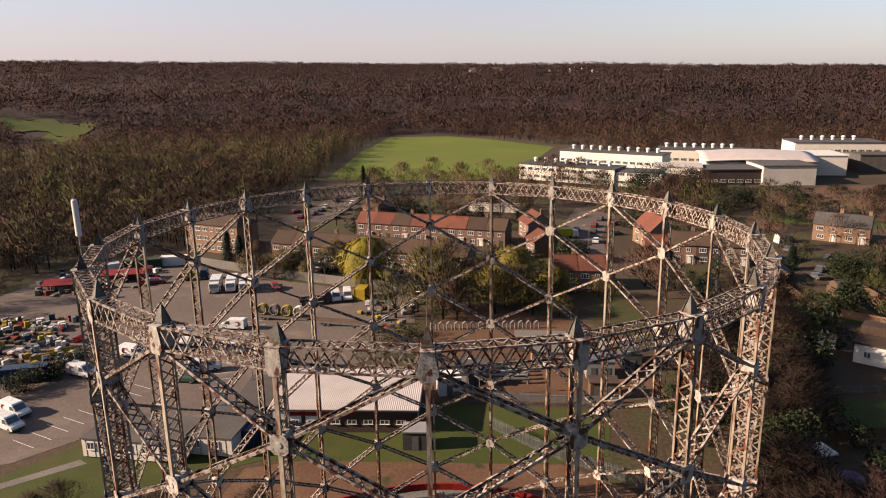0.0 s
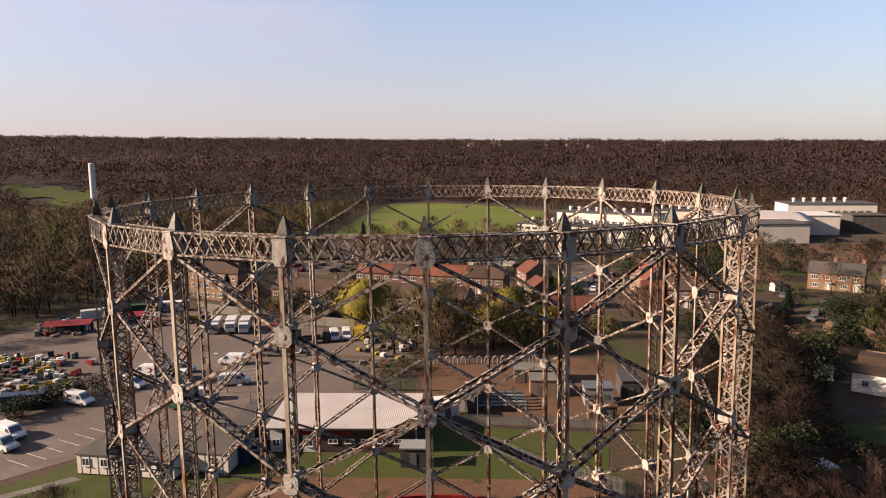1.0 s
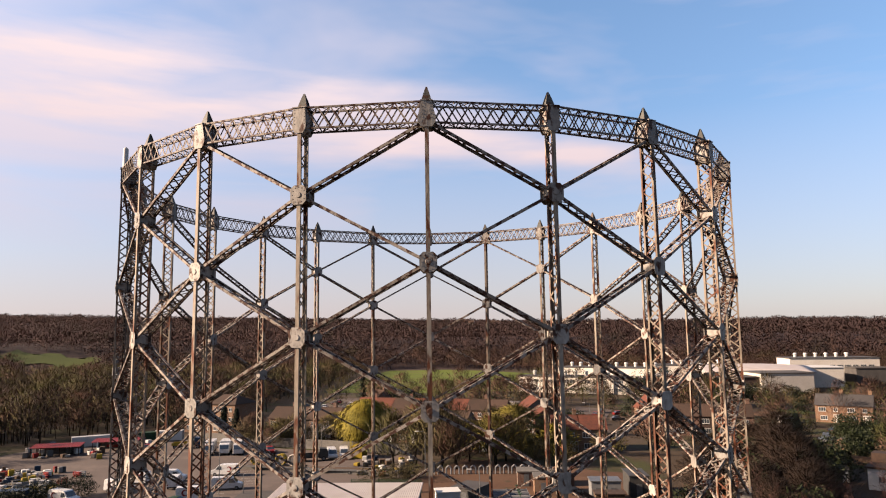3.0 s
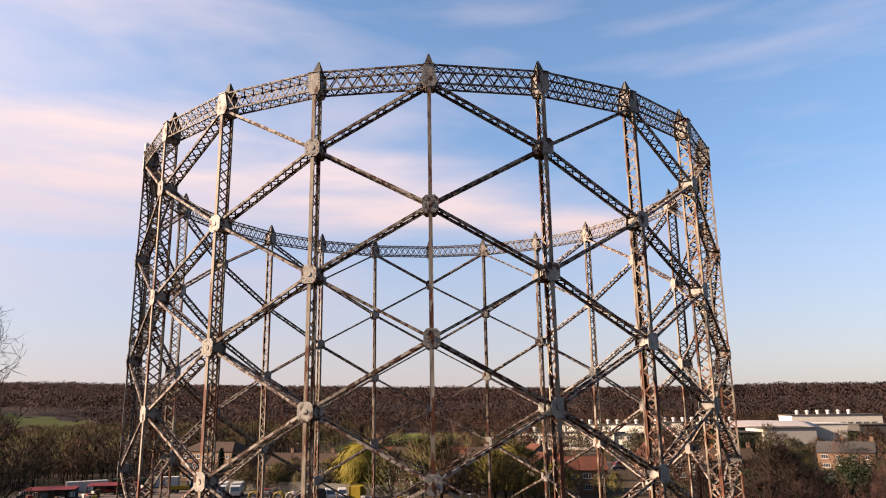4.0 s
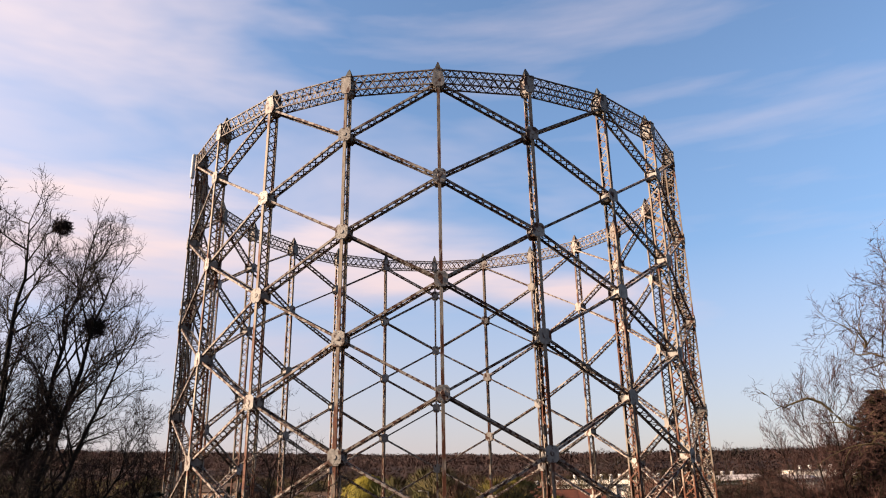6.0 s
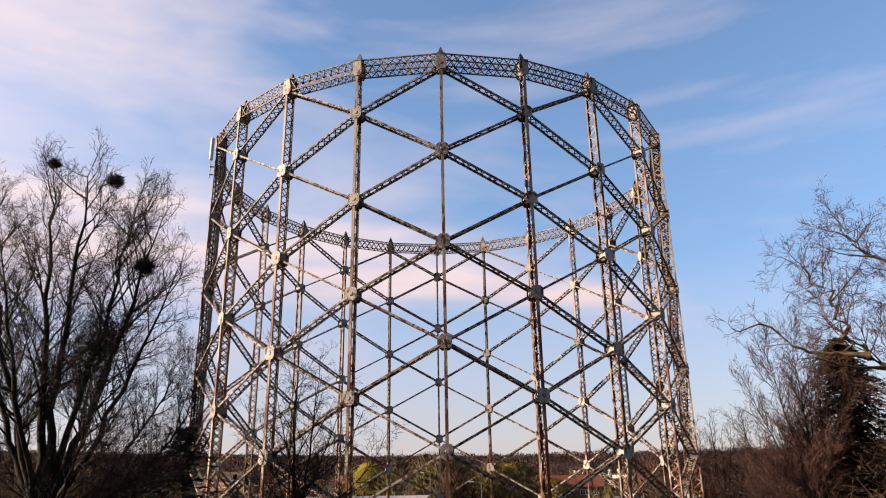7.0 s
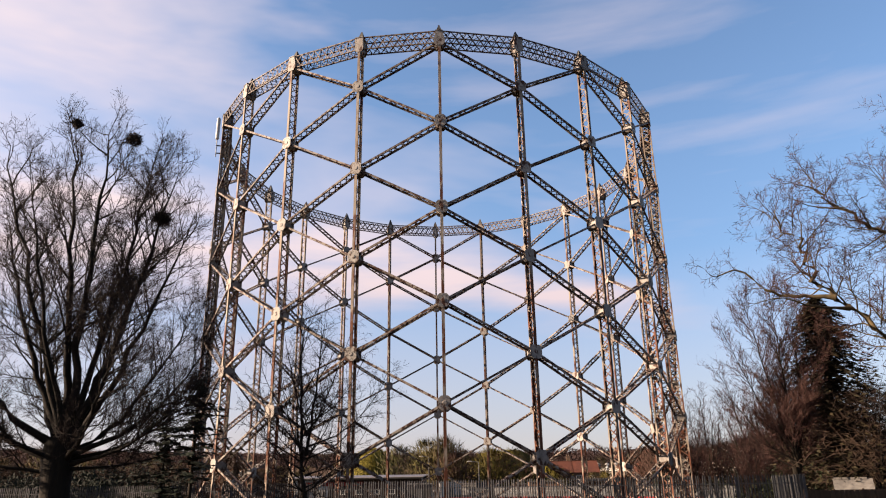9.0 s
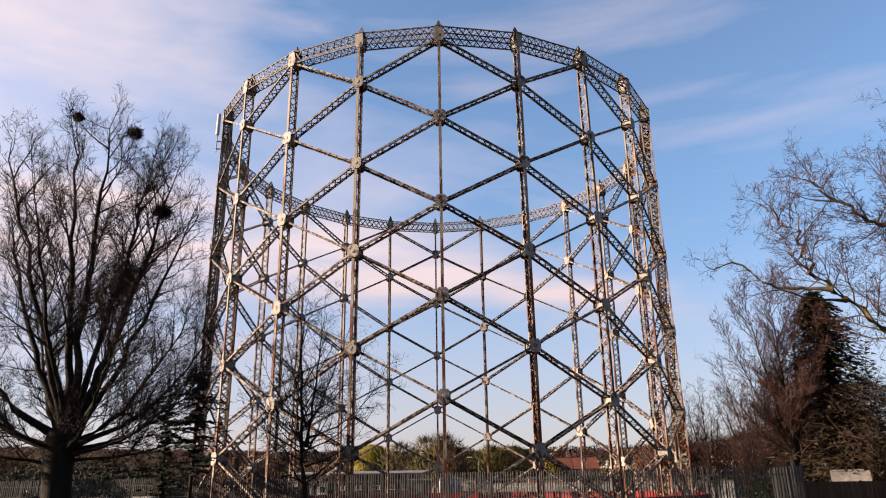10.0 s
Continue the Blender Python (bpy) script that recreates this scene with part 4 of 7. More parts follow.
def school():
    t = thing("school", Matrix.Identity(4), "large cream modern school with pale roofs and rows of cowls", "school")

    def block(cx, cy, turn, w, d, h, wall, roof, rows=0, parapet=0.4, wins=WIN_STRIP):
        base = pose(cx, cy, 0, 0, 0, turn)
        bm = bmesh.new()
        box(bm, (-w / 2, -d / 2, -0.5), (w / 2, d / 2, h))
        part("wall", bm, wall, t, m=base)
        bm = bmesh.new()
        box(bm, (-w / 2 - 0.4, -d / 2 - 0.4, h + 0.004), (w / 2 + 0.4, d / 2 + 0.4, h + parapet))
        part("roof", bm, roof, t, m=base)
        for r in range(rows):
            for k in range(int(w / 3.6)):
                add_window(t, wins, base @ Matrix.Translation((-w / 2 + 1.9 + 3.6 * k, -d / 2 - 0.05, 1.2 + 3.4 * r)))
        return base

    def cowls(base, n, x0, step, y, z):
        for k in range(n):
            bm = bmesh.new()
            rod(bm, (0, 0, z), (0, 0, z + 1.4), 0.8, 0.8, 10)
            rod(bm, (0, 0, z + 1.4), (0, 0, z + 2.1), 1.15, 0.75, 10)
            part("cowl", bm, WHITE, t, "white roof ventilation cowl", m=base @ Matrix.Translation((x0 + k * step, y, 0)))

    a = block(58, 319, -34, 46, 14, 7.0, CREAM, TILE_GREY, 2)
    cowls(a, 8, -19, 5.2, 2, 7.4)
    b = block(84, 348, -34, 52, 13, 9.5, CREAM, TILE_GREY, 2)
    cowls(b, 10, -22, 4.8, 2, 9.9)
    c = block(128, 352, -20, 40, 14, 10.0, CREAM, TILE_GREY, 2)
    cowls(c, 8, -16, 4.4, 2, 10.4)
    block(82, 304, -24, 26, 12, 6.2, CREAM, TILE_GREY, 2)
    block(104, 312, -18, 20, 14, 7.2, CREAM, SHEETROOF, 1)
    block(124, 307, -3, 26, 16, 6.5, BROWNBRICK, FELT, 1)
    block(147, 306, -3, 22, 20, 8.2, CREAM, FELT, 0)
    d = block(172, 335, -8, 30, 22, 9.0, CREAM, WHITE, 0)
    block(196, 356, -8, 42, 20, 12.5, CREAM, TILE_GREY, 3)
    cowls(pose(196, 356, 0, 0, 0, -8), 6, -14, 5.0, 3, 12.9)
    block(206, 338, -8, 16, 14, 8.0, FELT, FELT, 0)
    # swept white roof over the hall
    bm = bmesh.new()
    n, mrow = 14, 10
    grid = []
    for i in range(n + 1):
        row = []
        for j in range(mrow + 1):
            u, v = i / n, j / mrow
            row.append((-25 + 50 * u, -15 + 30 * v, 7.4 + 2.2 * math.sin(v * 2.3) + 0.9 * math.sin(u * math.pi)))
        grid.append(row)
    for off in (0.0, 0.4):
        vs = [[bm.verts.new((x, y, z + off)) for x, y, z in row] for row in grid]
        for i in range(n):
            for j in range(mrow):
                bm.faces.new((vs[i][j], vs[i + 1][j], vs[i + 1][j + 1], vs[i][j + 1]))
        if off == 0.0:
            first = vs
        else:
            ring = [(i, 0) for i in range(n)] + [(n, j) for j in range(mrow)] + [(i, mrow) for i in range(n, 0, -1)] + [(0, j) for j in range(mrow, 0, -1)]
            for p, q in zip(ring, ring[1:] + ring[:1]):
                bm.faces.new((first[p[0]][p[1]], first[q[0]][q[1]], vs[q[0]][q[1]], vs[p[0]][p[1]]))
    bmesh.ops.recalc_face_normals(bm, faces=bm.faces)
    part("hall_roof", bm, SHEETROOF, t, "swept pale metal roof", smooth=True, m=pose(146, 331, 0, 0, 0, -12))
    bm = bmesh.new()
    box(bm, (-23, -13, -0.5), (23, 13, 7.3))
    part("hall_wall", bm, CREAM, t, m=pose(146, 331, 0, 0, 0, -12))


school()


def bungalow():
    t = thing("bungalow", pose(75.5, 111, 0, 0, 0, -40), "white rendered bungalow with a flat brown roof", "house")
    bm = bmesh.new()
    box(bm, (-5, -4, -0.3), (5, 4, 3.4))
    part("wall", bm, WHITE, t)
    bm = bmesh.new()
    box(bm, (-5.3, -4.3, 3.404), (5.3, 4.3, 3.7))
    box(bm, (-5.1, 1.0, 3.704), (3, 4.2, 5.2))
    part("roof", bm, TILE_BROWN, t)
    for x in (-3, 0.5, 3.4):
        add_window(t, WIN_SMALL, Matrix.Translation((x, -4.03, 1.2)))
    for gx, gy, gr, name, lab in ((78, 160, -28, "garage", "small brick garage with a white door"),):
        g = thing(name, pose(gx, gy, 0, 0, 0, gr), lab, "garage")
        part("wall", house_walls(4.4, 6, 2.4, 4.0), BRICK, g, m=pose(0, 0, 0, 0, 0, 90))
        part("roof", gable_roof(4.4, 6, 2.4, 4.0), TILE_GREY, g, m=pose(0, 0, 0, 0, 0, 90))
        bm = bmesh.new()
        for k in range(5):
            box(bm, (-1.5, -2.28, 0.05 + 0.42 * k), (1.5, -2.22, 0.05 + 0.42 * k + 0.40))
        part("door", bm, WHITE, g, "white panelled garage door")


bungalow()


def shed(m, w, d, h, wall, roof, label, name="shed"):
    t = thing(name, m, label, "shed")
    part("wall", house_walls(w, d, h, h + 0.6), wall, t)
    part("roof", gable_roof(w, d, h, h + 0.6, 0.15, 0.06), roof, t)
    hang("door", DOOR_DARK, t, Matrix.Translation((0, -d / 2 - 0.06, 0)) @ Matrix.Diagonal((0.8, 1, 0.85, 1)))
    return t


shed(pose(46, 71, 0, 0, 0, 8), 3.0, 2.4, 1.9, TIMBER, FELT, "brown timber garden shed with a felt roof")
shed(pose(52, 92, 0, 0, 0, 20), 3.2, 2.6, 2.0, TIMBER, SKYBLUE, "timber shed with a faded blue covered roof")
shed(pose(97, 196, 0, 0, 0, 10), 4.0, 2.6, 2.1, WHITE, TILE_GREY, "small white garden cabin", "cabin")
shed(pose(68, 118, 0, 0, 0, -20), 3.0, 2.4, 2.0, WHITE, FELT, "small pale timber garden shed", "shed")
shed(pose(88, 150, 0, 0, 0, 15), 3.4, 2.4, 2.0, TIMBER, FELT, "brown garden shed among bushes")
shed(pose(99, 140, 0, 0, 0, 30), 3.0, 2.4, 2.0, BUFF, TILE_RED, "orange brick garden outhouse", "outhouse")


def gazebo():
    t = thing("gazebo", pose(46.8, 79.5, 0, 0, 0, 12), "white square party tent with a peaked canopy", "gazebo")
    bm = bmesh.new()
    q = [bm.verts.new(v) for v in ((-1.5, -1.5, 2.1), (1.5, -1.5, 2.1), (1.5, 1.5, 2.1), (-1.5, 1.5, 2.1))]
    low = [bm.verts.new((v.co.x * 1.01, v.co.y * 1.01, 1.85)) for v in q]
    tip = bm.verts.new((0, 0, 2.95))
    for k in range(4):
        bm.faces.new((q[k], q[(k + 1) % 4], tip))
        bm.faces.new((low[k], low[(k + 1) % 4], q[(k + 1) % 4], q[k]))
    part("canopy", bm, WHITE, t)
    for sx in (-1.45, 1.45):
        for sy in (-1.45, 1.45):
            bm = bmesh.new()
            rod(bm, (sx, sy, 0), (sx, sy, 2.0), 0.03)
            part("leg", bm, GALV, t)
    t = thing("parasol", pose(47.4, 73.4, 0), "faded purple canvas garden parasol", "parasol")
    bm = bmesh.new()
    n = 8
    ring = [bm.verts.new((1.5 * math.cos(k * math.tau / n), 1.5 * math.sin(k * math.tau / n), 2.0)) for k in range(n)]
    tip = bm.verts.new((0, 0, 2.6))
    for k in range(n):
        bm.faces.new((ring[k], ring[(k + 1) % n], tip))
    part("canopy", bm, PURPLE, t)
    bm = bmesh.new()
    rod(bm, (0, 0, 0), (0, 0, 2.6), 0.03)
    part("pole", bm, GALV, t)


gazebo()


def garage_row():
    t = thing("garage_row", pose(18, 249, 0, 0, 0, -14), "long low row of white lock-up garages", "garage")
    bm = bmesh.new()
    box(bm, (-9, -2.6, -0.2), (9, 2.6, 2.3))
    part("wall", bm, WHITE, t)
    bm = bmesh.new()
    box(bm, (-9.2, -2.8, 2.304), (9.2, 2.8, 2.5))
    part("roof", bm, SHEETROOF, t)
    for k in range(7):
        bm = bmesh.new()
        box(bm, (-8.7 + 2.5 * k, -2.66, 0.05), (-6.5 + 2.5 * k, -2.602, 2.05))
        part("door", bm, CREAM, t)


garage_row()

# ---- vehicles ----
def profile_body(bm, outline, half, tuck):
    """A vehicle shell: a side outline (x, z) given width; tuck(z) narrows it with height."""
    L = [bm.verts.new((x, -half * tuck(z), z)) for x, z in outline]
    R = [bm.verts.new((x, half * tuck(z), z)) for x, z in outline]
    n = len(outline)
    bm.faces.new(L)
    bm.faces.new(R[::-1])
    for k in range(n):
        bm.faces.new((L[k], R[k], R[(k + 1) % n], L[(k + 1) % n]))
    bmesh.ops.recalc_face_normals(bm, faces=bm.faces)


def wheel_meshes(r, w):
    bm = bmesh.new()
    rod(bm, (0, -w / 2, 0), (0, w / 2, 0), r, n=18)
    tyre = mesh_of("tyre", bm, BLACK)
    bm = bmesh.new()
    rod(bm, (0, -w / 2 - 0.012, 0), (0, w / 2 + 0.012, 0), r * 0.6, n=12)
    return tyre, mesh_of("rim", bm, GALV)


CAR_WHEEL, VAN_WHEEL, LORRY_WHEEL = wheel_meshes(0.31, 0.2), wheel_meshes(0.34, 0.22), wheel_meshes(0.48, 0.3)


def add_wheels(t, kit, xs, half):
    for x in xs:
        for s in (-1, 1):
            w = hang("wheel", kit[0], t, Matrix.Translation((x, s * half, kit[0].vertices[0].co.length if False else max(v.co.z for v in kit[0].vertices))))
            hang("rim", kit[1], w, Matrix.Identity(4))


def lamps(t, x_front, x_back, half, z):
    for x, mat, name in ((x_front, WHITE, "headlight"), (x_back, RED, "tail_light")):
        for s in (-1, 1):
            bm = bmesh.new()
            box(bm, (x - 0.03, s * half * 0.78 - 0.13, z - 0.09), (x + 0.03, s * half * 0.78 + 0.13, z + 0.09))
            part(name, bm, mat, t)


def crescent(side):
    """A plain red crescent badge on a van's side."""
    bm = bmesh.new()
    n = 14
    inner, outer = [], []
    for k in range(n + 1):
        a = radians(40 + 280 * k / n)
        outer.append(bm.verts.new((0.52 * math.cos(a), 0, 0.52 * math.sin(a))))
        inner.append(bm.verts.new((0.12 + 0.34 * math.cos(a), 0, 0.34 * math.sin(a))))
    for k in range(n):
        bm.faces.new((outer[k], outer[k + 1], inner[k + 1], inner[k]))
    r = bmesh.ops.extrude_face_region(bm, geom=list(bm.faces))
    bmesh.ops.translate(bm, verts=[v for v in r["geom"] if isinstance(v, bmesh.types.BMVert)], vec=(0, side * 0.012, 0))
    bmesh.ops.recalc_face_normals(bm, faces=bm.faces)
    return bm


def van(m, badge=True, label="white panel van with a red badge parked in the yard"):
    t = thing("van", m, label, "van", "vans in the yard")
    out = [(-2.6, 0.35), (2.55, 0.35), (2.62, 0.75), (2.5, 1.02), (1.75, 1.22), (1.05, 1.98), (0.8, 2.12), (-2.45, 2.18), (-2.6, 2.0)]
    bm = bmesh.new()
    profile_body(bm, out, 0.97, lambda z: 1.0 if z < 1.1 else 1.0 - 0.11 * (z - 1.1))
    bmesh.ops.bevel(bm, geom=list(bm.edges), offset=0.05, segments=2, affect="EDGES")
    part("body", bm, VANWHITE, t)
    bm = bmesh.new()
    vs = [bm.verts.new(v) for v in ((1.74, -0.80, 1.26), (1.74, 0.80, 1.26), (1.10, 0.76, 1.96), (1.10, -0.76, 1.96))]
    bm.faces.new(vs)
    r = bmesh.ops.extrude_face_region(bm, geom=list(bm.faces))
    bmesh.ops.translate(bm, verts=[v for v in r["geom"] if isinstance(v, bmesh.types.BMVert)], vec=(0.03, 0, 0.03))
    part("windscreen", bm, GLASS, t)
    for s in (-1, 1):
        bm = bmesh.new()
        vs = [bm.verts.new((x, s * (0.965 - 0.11 * (z - 1.1)), z)) for x, z in ((1.5, 1.25), (1.0, 1.85), (0.35, 1.85), (0.35, 1.25))]
        ws = [bm.verts.new((v.co.x, v.co.y + s * 0.02, v.co.z)) for v in vs]
        bm.faces.new(ws)
        for k in range(4):
            bm.faces.new((vs[k], vs[(k + 1) % 4], ws[(k + 1) % 4], ws[k]))
        bmesh.ops.recalc_face_normals(bm, faces=bm.faces)
        part("side_window", bm, GLASS, t)
        if badge:
            part("badge", crescent(s), RED, t, "red crescent badge", m=Matrix.Translation((-1.2, s * 0.965, 1.35)))
    bm = bmesh.new()
    box(bm, (2.5, -0.85, 0.36), (2.68, 0.85, 0.6))
    box(bm, (-2.68, -0.85, 0.36), (-2.55, 0.85, 0.55))
    part("bumper", bm, DULL, t)
    add_wheels(t, VAN_WHEEL, (1.65, -1.6), 0.86)
    lamps(t, 2.58, -2.6, 0.95, 0.85)
    return t


def car(m, paint, label):
    t = thing("car", m, label, "car", "parked cars")
    bm = bmesh.new()
    profile_body(bm, [(-2.05, 0.3), (2.05, 0.3), (2.1, 0.6), (1.95, 0.78), (1.0, 0.92), (-1.75, 0.95), (-2.1, 0.85)], 0.88, lambda z: 1.0)
    bmesh.ops.bevel(bm, geom=list(bm.edges), offset=0.06, segments=2, affect="EDGES")
    part("body", bm, paint, t)
    bm = bmesh.new()
    profile_body(bm, [(-1.7, 0.93), (1.05, 0.9), (0.35, 1.38), (-1.15, 1.42)], 0.80, lambda z: 1.0 - 0.35 * (z - 0.9))
    part("glasshouse", bm, GLASS, t)
    bm = bmesh.new()
    profile_body(bm, [(0.38, 1.37), (-1.17, 1.41), (-1.1, 1.46), (0.25, 1.44)], 0.70, lambda z: 1.0)
    part("roof", bm, paint, t)
    add_wheels(t, CAR_WHEEL, (1.3, -1.3), 0.78)
    lamps(t, 2.07, -2.07, 0.85, 0.68)
    return t


def lorry(m, cab_mat, body_mat, label, tipper=False):
    t = thing("lorry", m, label, "lorry", "lorries in the yard")
    bm = bmesh.new()
    profile_body(bm, [(1.6, 0.5), (3.4, 0.5), (3.45, 1.4), (3.25, 2.45), (1.7, 2.6), (1.6, 2.5)], 1.1, lambda z: 1.0)
    bmesh.ops.bevel(bm, geom=list(bm.edges), offset=0.06, segments=1, affect="EDGES")
    part("cab", bm, cab_mat, t)
    bm = bmesh.new()
    vs = [bm.verts.new(v) for v in ((3.47, -0.95, 1.45), (3.47, 0.95, 1.45), (3.30, 0.95, 2.3), (3.30, -0.95, 2.3))]
    ws = [bm.verts.new(v.co + Vector((0.03, 0, 0))) for v in vs]
    bm.faces.new(ws)
    for k in range(4):
        bm.faces.new((vs[k], vs[(k + 1) % 4], ws[(k + 1) % 4], ws[k]))
    part("windscreen", bm, GLASS, t)
    bm = bmesh.new()
    box(bm, (-3.4, -0.4, 0.6), (1.55, 0.4, 0.85))
    part("chassis", bm, DULL, t)
    bm = bmesh.new()
    if tipper:
        for lo, hi in (((-3.5, -1.15, 0.86), (1.45, 1.15, 0.95)), ((-3.5, -1.15, 0.95), (1.45, -1.08, 1.5)), ((-3.5, 1.08, 0.95), (1.45, 1.15, 1.5)), ((1.38, -1.08, 0.95), (1.45, 1.08, 1.9))):
            box(bm, lo, hi)
    else:
        round_box(bm, (-3.5, -1.18, 0.86), (1.45, 1.18, 2.95), 0.05)
    part("body", bm, body_mat, t)
    add_wheels(t, LORRY_WHEEL, (2.5, -1.6, -2.7), 0.98)
    lamps(t, 3.46, -3.5, 1.1, 0.8)
    return t


first_van = van(pose(-61.5, 109.5, 0.03, 0, 0, -22))
for x, y, r in ((-64.6, 95.6, -28), (-63.2, 91.5, -28), (-56.2, 117.5, -18), (-56.5, 124.5, 170), (-42.2, 131.0, 172), (-41.2, 110.8, 15), (-38.0, 118.5, 12), (-50.5, 126.0, 8), (-24.5, 148.5, -75), (-22.0, 149.2, -80), (-48, 121, 100)):
    copy_thing(first_van, pose(x, y, 0.03, 0, 0, r))
for x, y, r in ((-53.8, 157, -80), (-50.2, 157.5, -80), (-46.8, 157, -82)):
    lorry(pose(x, y, 0.03, 0, 0, r), VANWHITE, VANWHITE, "white box lorry parked in the yard")
lorry(pose(-28.5, 146, 0.03, 0, 0, 15), DULL, DULL, "dark flatbed lorry parked in the yard", True)
lorry(pose(-62, 166, 0.03, 0, 0, 10), BLUE, YELLOW, "blue skip lorry with a yellow body", True)
car(pose(-43.0, 106.6, 0.03, 0, 0, 170), GREEN, "green and white liveried car in the yard")
SILVER = material("silver_car_paint", (0.34, 0.35, 0.37), (0.3, 0.31, 0.33), 0.5, 0.3, 0.5, 0.0, 6, sway=0.05)
NAVY = material("dark_blue_car_paint", (0.02, 0.03, 0.06), (0.025, 0.035, 0.07), 0.5, 0.25, 0.2, 0.0, 6, sway=0.05)
car_rng = random.Random(9)
paints = [(RED, "red"), (SILVER, "silver"), (NAVY, "dark blue"), (VANWHITE, "white"), (DULL, "black")]
spots = [(-50, 240, 80), (-47, 246, 80), (-45, 252, 80), (-44.5, 258, 85), (-42.5, 272, 90), (-42, 278, 90), (-37, 246, 70), (-36, 254, 80), (-35.5, 266, 85), (-38, 238, 10), (-54, 250, 60), (-52, 262, 70),
         (38, 196, 75), (44, 199, 75), (46, 212, 70), (48, 220, 70), (52, 230, 70), (41, 214, 75), (36, 206, 20), (52, 208, 0), (56, 222, 10), (-70, 163, 10), (-74, 168, 20), (-80, 168, 0), (-76, 174, 8), (-40, 157, -60), (94, 186, 40), (88, 160, 100), (100, 176, 15), (92, 166, 60)]
for i, (x, y, r) in enumerate(spots):
    mat, word = paints[i % 5] if i < 21 else (RED, "red") if i < 26 else (SILVER, "silver")
    car(pose(x, y, 0.06, 0, 0, r + car_rng.uniform(-6, 6)), mat, word + " car parked on the asphalt")
for i, (x, y) in enumerate(((-19.0, 30.6), (-22.5, 33.0), (-26.5, 34.4), (-31, 36), (-35, 37), (-39, 38.5))):
    mat, word = [(SILVER, "silver"), (VANWHITE, "white"), (DULL, "black"), (SILVER, "silver"), (VANWHITE, "white"), (RED, "red")][i]
    car(pose(x, y, 0.02, 0, 0, car_rng.uniform(-15, 15)), mat, word + " car parked behind the palisade fence")
lorry(pose(36.5, 205, 0.06, 0, 0, 0), VANWHITE, ACID, "lorry with a bright yellow box body among the houses")


# ---- yard clutter ----
def container(m, mat, label, w=6.0, d=2.4, h=2.5):
    t = thing("container", m, label, "container")
    bm = bmesh.new()
    n = 24
    for s in (-1, 1):
        for k in range(n):
            x0, x1 = -w / 2 + w * k / n, -w / 2 + w * (k + 0.55) / n
            box(bm, (x0, s * d / 2 - 0.02, 0.15), (x1, s * d / 2 + 0.03, h - 0.1))
    box(bm, (-w / 2, -d / 2 + 0.021, 0.1), (w / 2, d / 2 - 0.021, h))
    part("body", bm, mat, t)
    bm = bmesh.new()
    for x in (-w / 2, w / 2):
        for y in (-d / 2, d / 2):
            box(bm, (x - 0.08, y - 0.08, 0), (x + 0.08, y + 0.08, h + 0.05))
    part("corner_post", bm, mat, t)
    bm = bmesh.new()
    for y in (-0.3, 0.3):
        rod(bm, (w / 2 + 0.06, y, 0.2), (w / 2 + 0.06, y, h - 0.1), 0.03)
    part("lock_bar", bm, GALV, t)
    return t


container(pose(-31.2, 92.6, 0, 0, 0, 25), BLUE, "blue steel storage container beside the cabin", 4.5)
container(pose(-70, 108, 0.03, 0, 0, 12), BLUE, "dark blue steel storage container with a yellow stripe", 7.0)
container(pose(-18.8, 149.5, 0.03, 0, 0, 80), YELLOW, "yellow steel storage container", 4.0, 2.4, 2.6)
container(pose(-88, 172, 0.03, 0, 0, 30), WHITE, "white steel storage container", 9.0)
container(pose(-79, 177, 0.03, 0, 0, 14), GREEN, "dark green storage container", 9.0)
container(pose(-72, 180, 0.03, 0, 0, 8), WHITE, "white steel storage container", 7.0)


def open_store(m):
    """A run of open timber bays with a red sheet roof."""
    t = thing("storage_shelter", m, "open-fronted yard shelter with a faded red sheet roof", "shelter")
    bm = bmesh.new()
    for k in range(6):
        box(bm, (-5 + 2 * k - 0.08, -2, 0), (-5 + 2 * k + 0.08, -1.84, 2.0))
        box(bm, (-5 + 2 * k - 0.08, 1.84, 0), (-5 + 2 * k + 0.08, 2, 2.4))
    part("post", bm, TIMBER, t)
    bm = bmesh.new()
    n = 60
    a = [bm.verts.new((-5.3 + 10.6 * i / n, -2.3, 2.02 + 0.05 * (i % 2))) for i in range(n + 1)]
    b = [bm.verts.new((-5.3 + 10.6 * i / n, 2.2, 2.42 + 0.05 * (i % 2))) for i in range(n + 1)]
    for i in range(n):
        bm.faces.new((a[i], a[i + 1], b[i + 1], b[i]))
    r = bmesh.ops.extrude_face_region(bm, geom=list(bm.faces))
    bmesh.ops.translate(bm, verts=[v for v in r["geom"] if isinstance(v, bmesh.types.BMVert)], vec=(0, 0, 0.04))
    part("roof", bm, RED, t, "faded red corrugated roof")
    bm = bmesh.new()
    box(bm, (-5, 1.7, 0), (5, 1.8, 2.3))
    part("back_wall", bm, CONCRETE, t)


open_store(pose(-89, 158, 0.03, 0, 0, 12))
open_store(pose(-79, 166, 0.03, 0, 0, 10))


def pipe_bundle(m, mat, label, n=5, length=4.6, r=0.09):
    t = thing("pipe_bundle", m, label, "pipes")
    k = 0
    for row in range(n):
        for i in range(n - row):
            bm = bmesh.new()
            y, z = (i - (n - row - 1) / 2) * 2 * r, r + row * r * 1.75
            rod(bm, (-length / 2 + 0.1 * math.sin(k * 7), y, z), (length / 2 + 0.1 * math.sin(k * 5), y, z), r, n=10)
            part("pipe", bm, mat, t)
            k += 1


